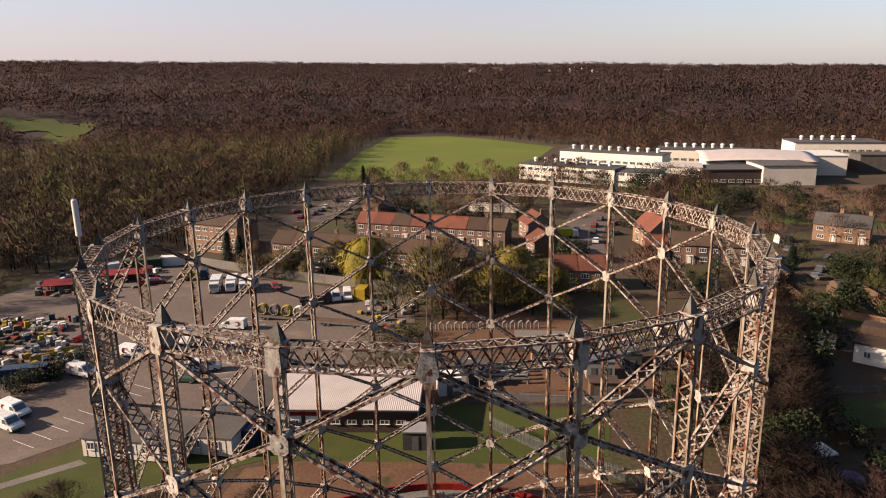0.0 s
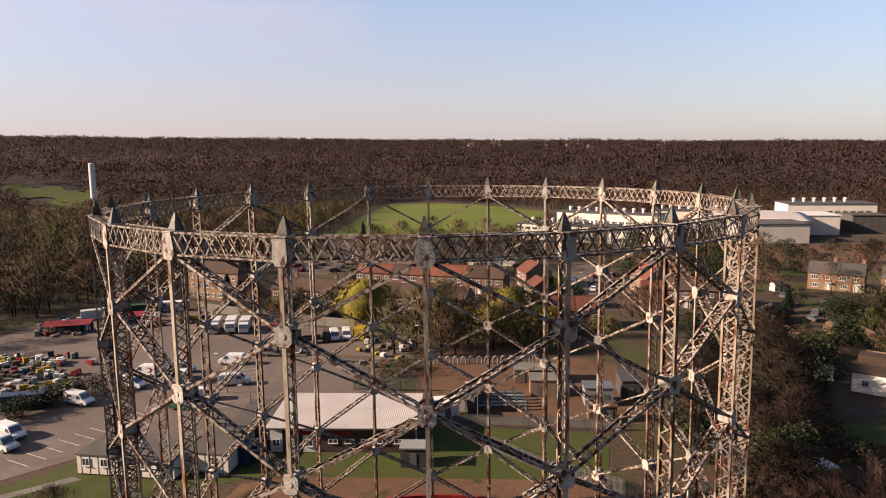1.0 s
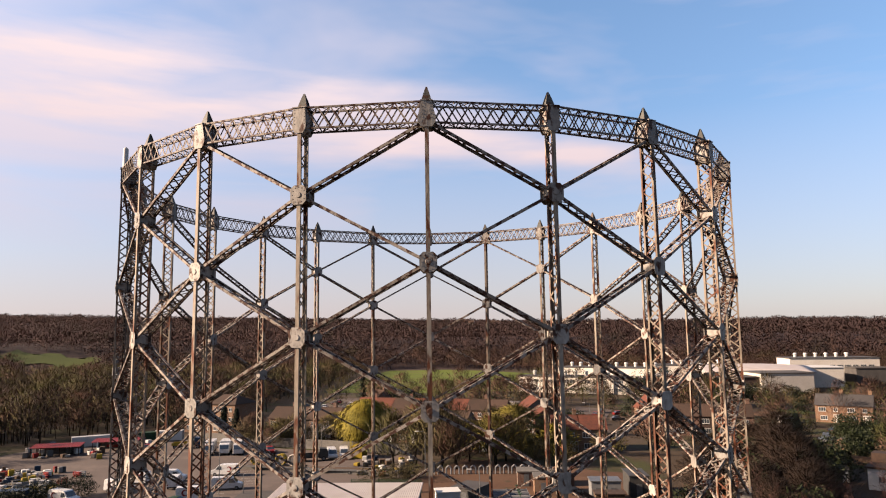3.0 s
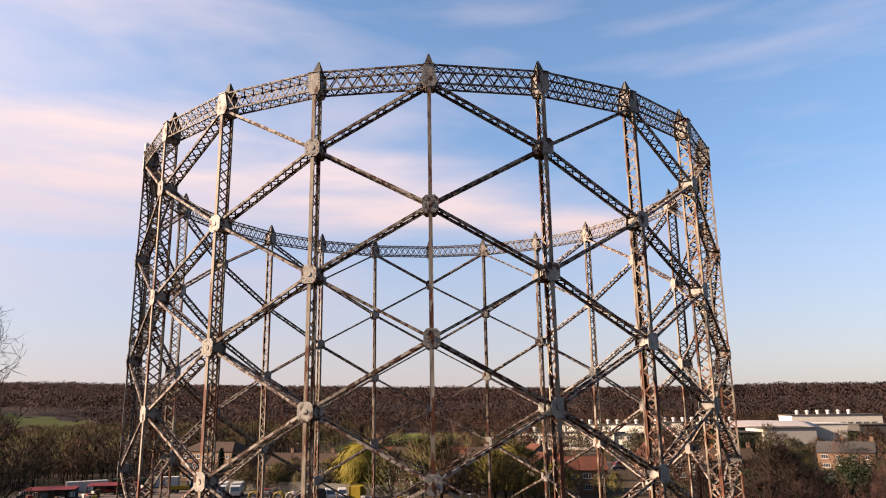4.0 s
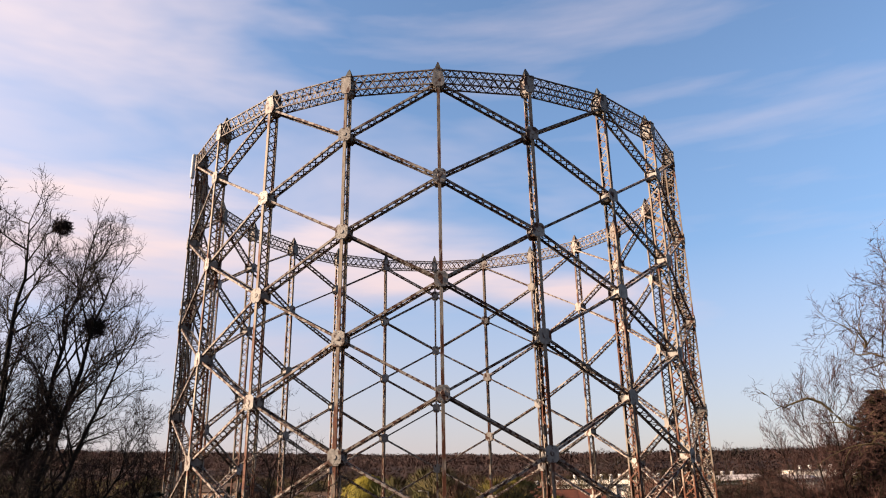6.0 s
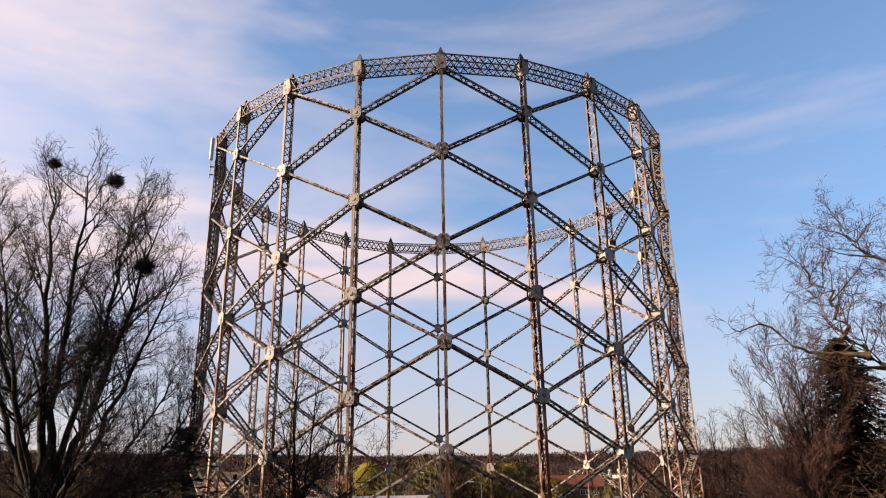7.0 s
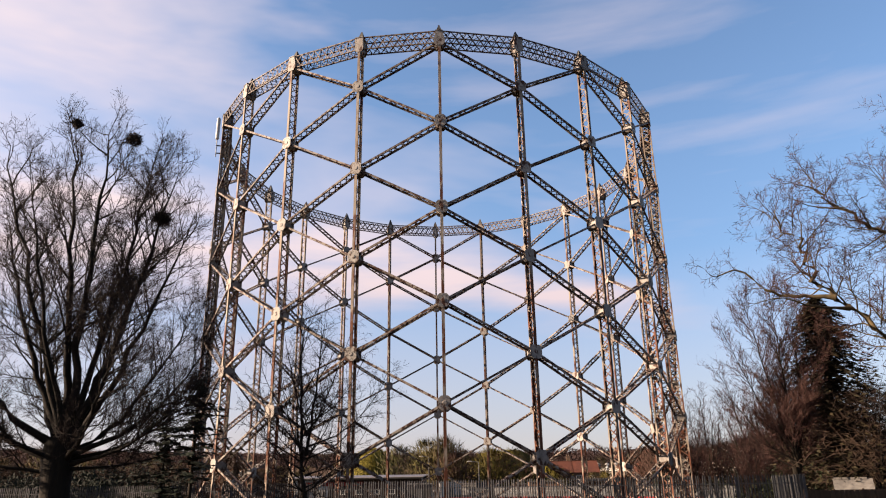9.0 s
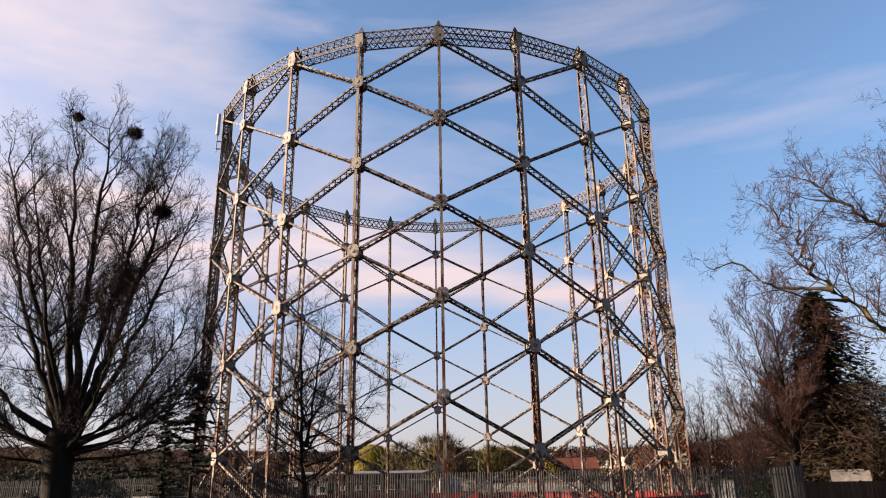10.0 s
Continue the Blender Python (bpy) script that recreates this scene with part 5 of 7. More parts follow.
def coil(m, mat, label):
    t = thing("pipe_coil", m, label, "pipe coil", "coils on the trailer")
    bm = bmesh.new()
    n, q = 28, 8
    for c in range(5):
        y = -0.5 + 0.25 * c
        rings = [[bm.verts.new(((1.0 + 0.13 * math.cos(j * math.tau / q)) * math.cos(i * math.tau / n), y + 0.13 * math.sin(j * math.tau / q), 1.13 + (1.0 + 0.13 * math.cos(j * math.tau / q)) * math.sin(i * math.tau / n))) for j in range(q)] for i in range(n)]
        for i in range(n):
            for j in range(q):
                bm.faces.new((rings[i][j], rings[i][(j + 1) % q], rings[(i + 1) % n][(j + 1) % q], rings[(i + 1) % n][j]))
    bmesh.ops.recalc_face_normals(bm, faces=bm.faces)
    part("coil", bm, mat, t, smooth=True)
    bm = bmesh.new()
    for s in (-0.66, 0.66):
        for k in range(4):
            a = k * math.pi / 4
            bar(bm, (1.15 * math.cos(a), s, 1.13 + 1.15 * math.sin(a)), (-1.15 * math.cos(a), s, 1.13 - 1.15 * math.sin(a)), 0.05, 0.05, (0, 1, 0))
    part("spool", bm, GALV, t)


def trailer(m):
    t = thing("trailer", m, "long flat trailer standing in the yard", "trailer")
    bm = bmesh.new()
    box(bm, (-6, -1.2, 0.75), (6, 1.2, 0.9))
    part("deck", bm, TIMBER, t)
    bm = bmesh.new()
    for y in (-1.22, 1.22):
        box(bm, (-6, y - 0.04, 0.6), (6, y + 0.04, 0.95))
    box(bm, (6, -0.1, 0.6), (7.6, 0.1, 0.75))
    part("chassis", bm, GALV, t)
    add_wheels(t, VAN_WHEEL, (-3.8, -2.9, 2.5), 1.0)


trailer(pose(-33.5, 136.0, 0.03, 0, 0, -14))
for k, mat in enumerate((YELLOW, CONCRETE, YELLOW, CREAM)):
    q = pose(-33.5, 136.0, 0.93, 0, 0, -14) @ Matrix.Translation((-4.4 + 2.7 * k, 0, 0))
    coil(q, mat, ("yellow" if mat is YELLOW else "grey") + " plastic gas-pipe coil on the trailer")
trailer(pose(-20.5, 132.0, 0.03, 0, 0, -14))
rng_yard = random.Random(17)
for x, y, r, mat, word in ((-72, 117, 30, YELLOW, "yellow"), (-70.5, 120, 28, YELLOW, "yellow"), (-76, 113, 40, YELLOW, "yellow"), (-79, 117, 35, ORANGE, "orange"), (-75, 124, 22, PLASTIC, "grey"), (-79.5, 127, 15, BLUE, "blue"), (-84, 121, 60, YELLOW, "yellow"), (-83, 113, 35, GREEN, "green")):
    pipe_bundle(pose(x, y, 0.02, 0, 0, r), mat, word + " plastic pipes stacked on the ground", rng_yard.choice((4, 5, 6)))


def barrier(m, mat):
    t = thing("barrier_stack", m, "stack of plastic road-works barriers", "barrier", "barrier stacks")
    for k in range(4):
        bm = bmesh.new()
        y = k * 0.17
        for lo, hi in (((-1, y, 0.1), (1, y + 0.06, 0.22)), ((-1, y, 0.5), (1, y + 0.06, 0.62)), ((-1, y, 0.88), (1, y + 0.06, 1.0)), ((-1, y, 0), (-0.9, y + 0.06, 1.0)), ((0.9, y, 0), (1, y + 0.06, 1.0)), ((-0.05, y, 0.22), (0.05, y + 0.06, 0.88))):
            box(bm, lo, hi)
        part("barrier", bm, mat, t)


def pallet_load(m, mat, label, h):
    t = thing("pallet_load", m, label, "pallet", "pallets in the yard")
    bm = bmesh.new()
    for k in range(5):
        box(bm, (-0.6, -0.5 + 0.22 * k, 0.1), (0.6, -0.4 + 0.22 * k, 0.13))
    for x in (-0.55, 0, 0.55):
        box(bm, (x - 0.05, -0.5, 0), (x + 0.05, 0.5, 0.098))
    part("pallet", bm, TIMBER, t)
    bm = bmesh.new()
    round_box(bm, (-0.55, -0.48, 0.135), (0.55, 0.48, 0.13 + h), 0.07, 2)
    part("load", bm, mat, t)


for k in range(26):
    x, y = rng_yard.uniform(-90, -66), rng_yard.uniform(108, 134)
    if x + y > 62:
        x -= 12
    barrier(pose(x, y, 0.02, 0, 0, rng_yard.uniform(0, 180)), rng_yard.choice((RED, PLASTIC, WHITE, WHITE)))
pal = [(WHITE, "white wrapped goods on a timber pallet"), (CONCRETE, "pale stone slabs on a timber pallet"), (TIMBER, "stacked timber on a pallet"), (YELLOW, "yellow wrapped goods on a timber pallet"), (WHITE, "white wrapped goods on a timber pallet"), (YELLOW, "yellow wrapped goods on a timber pallet"), (BLUE, "blue crates on a timber pallet"), (DULL, "dark goods on a timber pallet"), (RED, "red crates on a timber pallet"), (PLASTIC, "grey wrapped goods on a timber pallet"), (TIMBER, "stacked timber on a pallet"), (CONCRETE, "pale stone slabs on a timber pallet"), (DULL, "dark goods on a timber pallet"), (PLASTIC, "grey wrapped goods on a timber pallet")]
for k in range(210):
    x, y = rng_yard.uniform(-92, -66), rng_yard.uniform(108, 138)
    if x + y > 52:
        x -= 9
    mat, word = rng_yard.choice(pal)
    pallet_load(pose(x, y, 0.02, 0, 0, rng_yard.uniform(0, 90)) @ Matrix.Diagonal((rng_yard.uniform(0.5, 1.3), rng_yard.uniform(0.5, 1.1), 1, 1)), mat, word, rng_yard.uniform(0.25, 1.2))
for k in range(46):
    mat, word = rng_yard.choice(pal)
    pallet_load(pose(rng_yard.uniform(-100, -70), rng_yard.uniform(152, 178), 0.04, 0, 0, rng_yard.uniform(0, 90)), mat, word, rng_yard.uniform(0.3, 1.5))
for k in range(26):
    mat, word = rng_yard.choice(pal)
    pallet_load(pose(rng_yard.uniform(-18, -7), rng_yard.uniform(126, 146), 0.04, 0, 0, rng_yard.uniform(0, 90)), mat, word, rng_yard.uniform(0.3, 1.0))


def parking_lines():
    bm = bmesh.new()
    for x0, y0, turn, n, step in ((-60.5, 88, -28, 9, 2.5), (-40, 104, 12, 8, 2.6), (-39, 122, 12, 7, 2.6)):
        base = pose(x0, y0, 0, 0, 0, turn)
        for k in range(n):
            box(bm, (0, k * step - 0.05, 0.034), (4.8, k * step + 0.05, 0.038), base)
    tagged(new("parking_lines", mesh_of("parking_lines", bm, WHITE)), "worn white parking-bay lines on the asphalt", "road marking", "", "structure")


parking_lines()


def wall_run(name, pts, h, w, mat, label):
    bm = bmesh.new()
    for a, b in zip(pts, pts[1:]):
        bar(bm, (*a, h / 2), (*b, h / 2), h, w, (0, 0, 1))
    return tagged(new(name, mesh_of(name, bm, mat)), label, "wall")


wall_run("yard_wall", [(-66, 180), (-42, 167), (-8, 152)], 2.2, 0.25, CONCRETE, "pale concrete wall along the back of the yard")
wall_run("plant_wall", [(1, 99.7), (26, 96.8)], 0.9, 0.2, CONCRETE, "low pale concrete wall before the gas pipework")
wall_run("bund_wall", [(-44, 138.5), (-10, 128)], 0.7, 0.3, CONCRETE, "low kerb wall beside the trailers")


container(pose(-27.2, 87.0, 0, 0, 0, 78), BLUE, "small blue steel store beside the portable office", 3.6, 2.6, 2.5)


# ---- gas plant: pipes, kiosks and cabinets ----
def pipework():
    t = thing("gas_pipework", pose(8, 104, 0), "above-ground grey gas pipework with valves on concrete", "pipework")
    for k in range(5):
        bm = bmesh.new()
        y = k * 1.5
        rod(bm, (-5, y, 0.9), (5, y, 0.9), 0.24, n=12)
        for x in (-5, -1.6, 1.8, 5):
            rod(bm, (x, y, -0.1), (x, y, 0.9), 0.22, n=12)
            rod(bm, (x - 0.05, y, 0.9), (x + 0.05, y, 0.9), 0.36, n=12)
        part("pipe", bm, PLASTIC if k % 2 else GALV, t)
        bm = bmesh.new()
        for x in (-3, 3.4):
            rod(bm, (x, y, 1.1), (x, y, 1.7), 0.05)
            rod(bm, (x, y, 1.7), (x, y, 1.76), 0.3, n=14)
        part("valve", bm, GREEN, t)
    for k in range(14):
        bm = bmesh.new()
        x = -11 + 1.55 * k
        rod(bm, (x, 25, -0.1), (x, 25, 1.2), 0.16, n=8)
        rod(bm, (x, 25, 1.2), (x + 0.5, 25, 1.6), 0.16, n=8)
        rod(bm, (x + 0.5, 25, 1.6), (x + 0.9, 25, 1.2), 0.16, n=8)
        rod(bm, (x + 0.9, 25, 1.2), (x + 0.9, 25, -0.1), 0.16, n=8)
        part("riser", bm, PLASTIC, t)


pipework()


def kiosk(m, w, d, h, wall, roof, label, doors=1):
    t = thing("kiosk", m, label, "kiosk", "gas plant kiosks")
    bm = bmesh.new()
    box(bm, (-w / 2, -d / 2, -0.2), (w / 2, d / 2, h))
    part("wall", bm, wall, t)
    bm = bmesh.new()
    box(bm, (-w / 2 - 0.15, -d / 2 - 0.15, h + 0.004), (w / 2 + 0.15, d / 2 + 0.15, h + 0.18))
    part("roof", bm, roof, t)
    for k in range(doors):
        bm = bmesh.new()
        x = -w / 2 + (k + 0.5) * w / doors
        box(bm, (x - 0.45, -d / 2 - 0.05, 0.05), (x + 0.45, -d / 2 - 0.002, min(h - 0.2, 2.05)))
        part("door", bm, GALV, t)
    return t


kiosk(pose(17.5, 112, 0, 0, 0, -4), 6, 4, 2.8, BUFF, CONCRETE, "small brick plant kiosk with a flat roof", 2)
kiosk(pose(25, 107, 0, 0, 0, -4), 4.5, 3.5, 3.0, PLASTIC, GALV, "grey steel plant kiosk with double doors", 2)
kiosk(pose(24, 99.5, 0, 0, 0, -4), 4.2, 2.6, 2.6, TIMBER, TILE_BROWN, "brown timber-clad kiosk with double doors", 2)
kiosk(pose(0.2, 101.5, 0, 0, 0, 8), 3.4, 3.0, 2.8, WHITE, WHITE, "white plant kiosk with a flat roof", 1)
kiosk(pose(4.0, 106, 0, 0, 0, -30), 4.2, 5.0, 2.6, DULL, TILE_GREY, "dark timber plant hut with a grey roof", 1)
kiosk(pose(-4.3, 85.2, 0, 0, 0, -2), 3.3, 2.6, 2.6, DULL, PLASTIC, "dark pump house with a pale flat roof", 1)
kiosk(pose(17, 119, 0, 0, 0, -4), 9, 4, 2.4, BRICK, CONCRETE, "long low brick plant building", 3)
kiosk(pose(31, 111, 0, 0, 0, -4), 3, 6, 3.2, DULL, DULL, "dark green steel plant housing", 1)
palisade([(6.3, 89.2), (12.8, 82.2), (24, 74), (28, 52)], 2.0, "grey steel palisade fence beside the tank", GALV)
palisade([(1.5, 97.9), (26, 95.0)], 2.0, "grey steel palisade fence before the gas plant", GALV)
palisade([(-16, 114.8), (-4, 113.4)], 2.2, "green-painted palisade fence behind the works building", GREEN)


def lamp_post(m, h, label):
    t = thing("lamp_post", m, label, "street lamp", "lamp posts")
    bm = bmesh.new()
    rod(bm, (0, 0, 0), (0, 0, h), 0.09, 0.05)
    rod(bm, (0, 0, h), (-1.2, 0, h + 0.15), 0.04)
    part("post", bm, GALV, t)
    bm = bmesh.new()
    round_box(bm, (-1.9, -0.16, h + 0.08), (-1.15, 0.16, h + 0.22), 0.04)
    part("head", bm, WHITE, t)


for x, y, h in ((-3.8, 128, 8), (-38, 114, 7), (-27, 150, 7), (5, 100, 6), (-30, 100, 6), (40, 190, 7), (-46, 228, 8)):
    lamp_post(pose(x, y, 0), h, "grey steel lamp post with a white head")

# ---- trees ----
def tube(V, F, pts, radii, n):
    """A tapered tube along pts."""
    base = len(V)
    for i, (p, r) in enumerate(zip(pts, radii)):
        a = pts[min(i + 1, len(pts) - 1)] - pts[max(i - 1, 0)]
        if a.length < 1e-6:
            a = Vector((0, 0, 1))
        a.normalize()
        s = a.orthogonal().normalized()
        t = a.cross(s)
        for k in range(n):
            c = p + s * (r * math.cos(k * math.tau / n)) + t * (r * math.sin(k * math.tau / n))
            V.append((c.x, c.y, c.z))
    for i in range(len(pts) - 1):
        for k in range(n):
            q = base + i * n
            F.append((q + k, q + (k + 1) % n, q + n + (k + 1) % n, q + n + k))


def spike(V, F, a, b, r):
    """A fine shoot tapering to a point."""
    d = (b - a).normalized()
    s = d.orthogonal().normalized() * r
    i = len(V)
    for c in (a + s, a - s, b):
        V.append((c.x, c.y, c.z))
    F.append((i, i + 1, i + 2))


def bare_tree(seed, height, stems, spread, kids=(9, 8, 6), lift=0.35, droop=0.0, fork=0.12, trunk=0.5, rough=0.16, short=0.42, start=0.15, limbs=(), fine=0.012, bound=None, spray=(0.5, 1.05)):
    """Returns (trunk and limbs, twigs) as vertex and face lists. kids: side shoots of the stems, of their branches, and so on."""
    rng = random.Random(seed)
    wood, twig = ([], []), ([], [])

    def wander(p, d, length, r0, r1, steps, up, wob):
        pts, radii, d = [p.copy()], [r0], d.copy()
        for i in range(steps):
            d = (d + Vector((rng.gauss(0, wob), rng.gauss(0, wob), rng.gauss(0, wob) + up))).normalized()
            p = p + d * (length / steps)
            if bound and i and not bound(p):
                break
            pts.append(p.copy())
            radii.append(r0 + (r1 - r0) * (i + 1) / steps)
        return pts, radii

    def grow(pts, radii, length, depth):
        n = kids[depth]
        for j in range(n):
            f = start + (1 - start) * (j + rng.random()) / n
            x = f * (len(pts) - 1)
            i = min(int(x), len(pts) - 2)
            p = pts[i].lerp(pts[i + 1], x - i)
            axis = (pts[i + 1] - pts[i]).normalized()
            side = axis.orthogonal().normalized()
            side.rotate(Matrix.Rotation(rng.uniform(0, math.tau), 3, axis))
            ang = rng.uniform(*spray) if depth < 2 else rng.uniform(0.3, 0.8)
            d = (axis * math.cos(ang) + side * math.sin(ang)).normalized()
            ln = length * short * rng.uniform(0.6, 1.15) * (1.1 - 0.45 * f)
            r = max(radii[i] * rng.uniform(0.32, 0.5), fine)
            last = depth == len(kids) - 1
            steps = 1 if last or depth > 1 else 4
            if depth > 1 and len(kids) > 3:    # long fine shoots at the ends
                ln *= 2.3 if last else 1.4
            if bound and not bound(p + d * ln):
                ln *= 0.6
            q, rr = wander(p, d, ln, r, fine * 0.6 if last else max(r * 0.25, fine * 0.8), steps, (lift if depth else lift * 0.6) * 0.3 - droop * 0.3 * (1 - f), rough)
            V, F = wood if depth == 0 else twig
            if last:
                spike(V, F, q[0], q[-1], r * 1.25)
            else:
                tube(V, F, q, rr, 6 if depth == 0 else 3)
            if not last:
                grow(q, rr, ln, depth + 1)

    base = Vector((0, 0, -0.3))
    neck = height * fork
    q, rr = wander(base, Vector((0, 0, 1)), neck + 0.3, trunk * 1.25, trunk * 0.95, 4, 0.2, 0.03)
    tube(*wood, q, rr, 12)
    for s in range(stems):
        a = s * math.tau / stems + rng.uniform(-0.4, 0.4)
        out = spread * (rng.uniform(0.55, 1.1) if stems > 1 else 0.04)
        d = Vector((math.cos(a) * out, math.sin(a) * out, 1)).normalized()
        ln = (height - neck) * rng.uniform(0.82, 1.05) if stems > 1 else height - neck
        r = trunk * (0.40 if stems > 3 else 0.62 if stems > 1 else 0.95) * rng.uniform(0.8, 1.15)
        pts, radii = wander(q[-1] - Vector((0, 0, 0.25)), d, ln, r, 0.03, 9, lift * 0.12, rough * 0.45)
        tube(*wood, pts, radii, 8)
        grow(pts, radii, ln, 0)
    for path, r in limbs:                      # limbs of known course
        knots = [Vector(p) for p in path]
        kink = 0.5 * rough
        pts = []
        for a, b in zip(knots, knots[1:]):
            pts += [a.lerp(b, k / 4) + Vector((rng.gauss(0, kink), rng.gauss(0, kink), rng.gauss(0, kink))) for k in range(4)]
        pts.append(knots[-1])
        radii = [r + (0.02 - r) * k / (len(pts) - 1) for k in range(len(pts))]
        tube(*wood, pts, radii, 8)
        grow(pts, radii, sum((b - a).length for a, b in zip(knots, knots[1:])), 0)
    return wood, twig


def twig_spike(V, F, a, b, r, rng):
    """A fine shoot tapering to a point, with a bud or two on it."""
    d = (b - a).normalized()
    s = d.orthogonal().normalized()
    s.rotate(Matrix.Rotation(rng.uniform(0, math.pi), 3, d))
    i = len(V)
    for c in (a + s * r, a - s * r, b):
        V.append((c.x, c.y, c.z))
    F.append((i, i + 1, i + 2))
    for f in (rng.uniform(0.4, 1.0),):
        p, q = a.lerp(b, f), rng.uniform(0.012, 0.024)
        i = len(V)
        for c in (p - d * q, p + d * q, p + s * (q * rng.choice((-1.6, 1.6)))):
            V.append((c.x, c.y, c.z))
        F.append((i, i + 1, i + 2))


def sweep(end, z0, straight=0.0):
    """The course of a limb from the trunk at height z0: outwards first, then up to its end."""
    x, y, z = end
    steep = min(max((z - z0) / (math.hypot(x, y) + 0.1) / 2.5, straight), 1.0)
    a, b = 0.52 - 0.20 * steep, 0.86 - 0.17 * steep
    return [(0, 0, z0), (x * a, y * a, z0 + (z - z0) * (0.16 + 0.10 * steep)), (x * b, y * b, z0 + (z - z0) * (0.52 + 0.13 * steep)), end]


def limbed_tree(seed, trunk_h, trunk_r, limbs, gaps=(1.1, 0.42, 0.26, 0.2), ratio=(0.30, 0.42, 0.45), bend=0.10, up=0.10, angle=(0.5, 0.95), start=0.2, bound=None, lean=(0, 0), least=0.0, thick_below=0.0):
    """A leafless tree. limbs: (knots, thickness). Branches leave the limbs, shoots the branches, twigs the shoots."""
    rng = random.Random(seed)
    wood, twig = ([], []), ([], [])

    def smooth(knots, per):
        K = [Vector(k) for k in knots]
        K = [K[0] * 2 - K[1]] + K + [K[-1] * 2 - K[-2]]
        pts = []
        for i in range(1, len(K) - 2):
            for j in range(per):
                t = j / per
                pts.append(0.5 * (K[i] * 2 + (K[i + 1] - K[i - 1]) * t + (K[i - 1] * 2 - K[i] * 5 + K[i + 1] * 4 - K[i + 2]) * t * t + (K[i] * 3 - K[i - 1] - K[i + 1] * 3 + K[i + 2]) * t ** 3))
        return pts + [K[-2]]

    def grow(pts, radii, length, depth):
        n = max(2, round(length * (1 - start) / gaps[depth]))
        last = depth == 3
        for j in range(n):
            f = start + (1 - start) * (j + rng.random()) / n
            x = f * (len(pts) - 1)
            i = min(int(x), len(pts) - 2)
            p = pts[i].lerp(pts[i + 1], x - i)
            axis = (pts[i + 1] - pts[i]).normalized()
            side = axis.orthogonal().normalized()
            side.rotate(Matrix.Rotation(rng.uniform(0, math.tau), 3, axis))
            a = rng.uniform(*angle)
            d = axis * math.cos(a) + side * math.sin(a)
            ln = rng.uniform(0.2, 0.5) if last else max(least if depth == 0 else 0, length * ratio[depth] * (1.05 - 0.52 * f) * rng.uniform(0.65, 1.2), 0.3)
            if bound and depth < 2:
                for _ in range(4):
                    if bound(p + d.normalized() * ln):
                        break
                    ln *= 0.72
            r = min(radii[i] * 0.75, (0.0125 if depth == 0 else 0.0110) * ln + 0.0065)
            if last:
                twig_spike(*twig, p, p + (d + Vector((0, 0, up))).normalized() * ln, 0.0105, rng)
                continue
            steps = (5, 3, 2)[depth]
            q, rr, d = [p.copy()], [r], d.normalized()
            for k in range(steps):
                d = (d + Vector((rng.gauss(0, bend), rng.gauss(0, bend), rng.gauss(0, bend) + up))).normalized()
                p = p + d * (ln / steps)
                q.append(p.copy())
                rr.append(r + (0.005 - r) * (k + 1) / steps)
            tube(*(wood if depth == 0 else twig), q, rr, (6, 4, 3)[depth])
            grow(q, rr, ln, depth + 1)

    q = [Vector((lean[0] * f, lean[1] * f, -0.3 + (trunk_h + 0.3) * f)) for f in (0, 0.1, 0.3, 0.55, 0.8, 1.0)]
    tube(*wood, q, [trunk_r * s for s in (1.6, 1.2, 1.02, 0.98, 1.08, 0.9)], 18)
    for k, (x, y, z) in enumerate(wood[0]):    # flutes and burrs
        s = 1 + 0.05 * math.sin(3 * math.atan2(y, x) + z) + rng.gauss(0, 0.025)
        wood[0][k] = (x * s, y * s, z)
    first, gap = start, list(gaps)
    for knots, r in limbs:
        low = knots[-1][2] < thick_below
        start, gaps = (first * 0.6 if low else first), [gap[0] * (0.55 if low else 1.0), *gap[1:]]
        pts = smooth(knots, 5)
        size = sum((b - a).length for a, b in zip(pts, pts[1:]))
        wob = 0.0045 * size * bend / 0.1
        pts = [p + Vector((rng.gauss(0, wob), rng.gauss(0, wob), rng.gauss(0, wob * 0.5))) * min(k / 4, 1) for k, p in enumerate(pts)]
        n = len(pts) - 1
        radii = [max(r * 0.86 * (1 - k / n) ** 0.9, 0.014) * (1.7 if k == 0 else 1.25 if k == 1 else 1) for k in range(n + 1)]
        tube(*wood, pts, radii, 8)
        grow(pts, radii, size, 0)
    return wood, twig


def plant_tree(name, m, wood, twig, bark, shoots, label):
    t = thing(name, m, label, "tree")
    hang("trunk", mesh_from("trunk", *wood, bark, smooth=True), t)
    hang("crown", mesh_from("crown", *twig, shoots), t)
    return t


def tri_mesh(name, verts, tris, mat, normals=None):
    me = bpy.data.meshes.new(name)
    verts, tris = np.asarray(verts, np.float32), np.asarray(tris, np.int32)
    me.vertices.add(len(verts))
    me.vertices.foreach_set("co", verts.ravel())
    me.loops.add(tris.size)
    me.loops.foreach_set("vertex_index", tris.ravel())
    me.polygons.add(len(tris))
    me.polygons.foreach_set("loop_start", np.arange(0, tris.size, 3, dtype=np.int32))
    me.materials.append(mat)
    me.update(calc_edges=True)
    if normals is not None:                    # a crown takes the light as one soft mass
        me.polygons.foreach_set("use_smooth", np.ones(len(tris), bool))
        me.normals_split_custom_set_from_vertices(np.asarray(normals, np.float32))
    return me


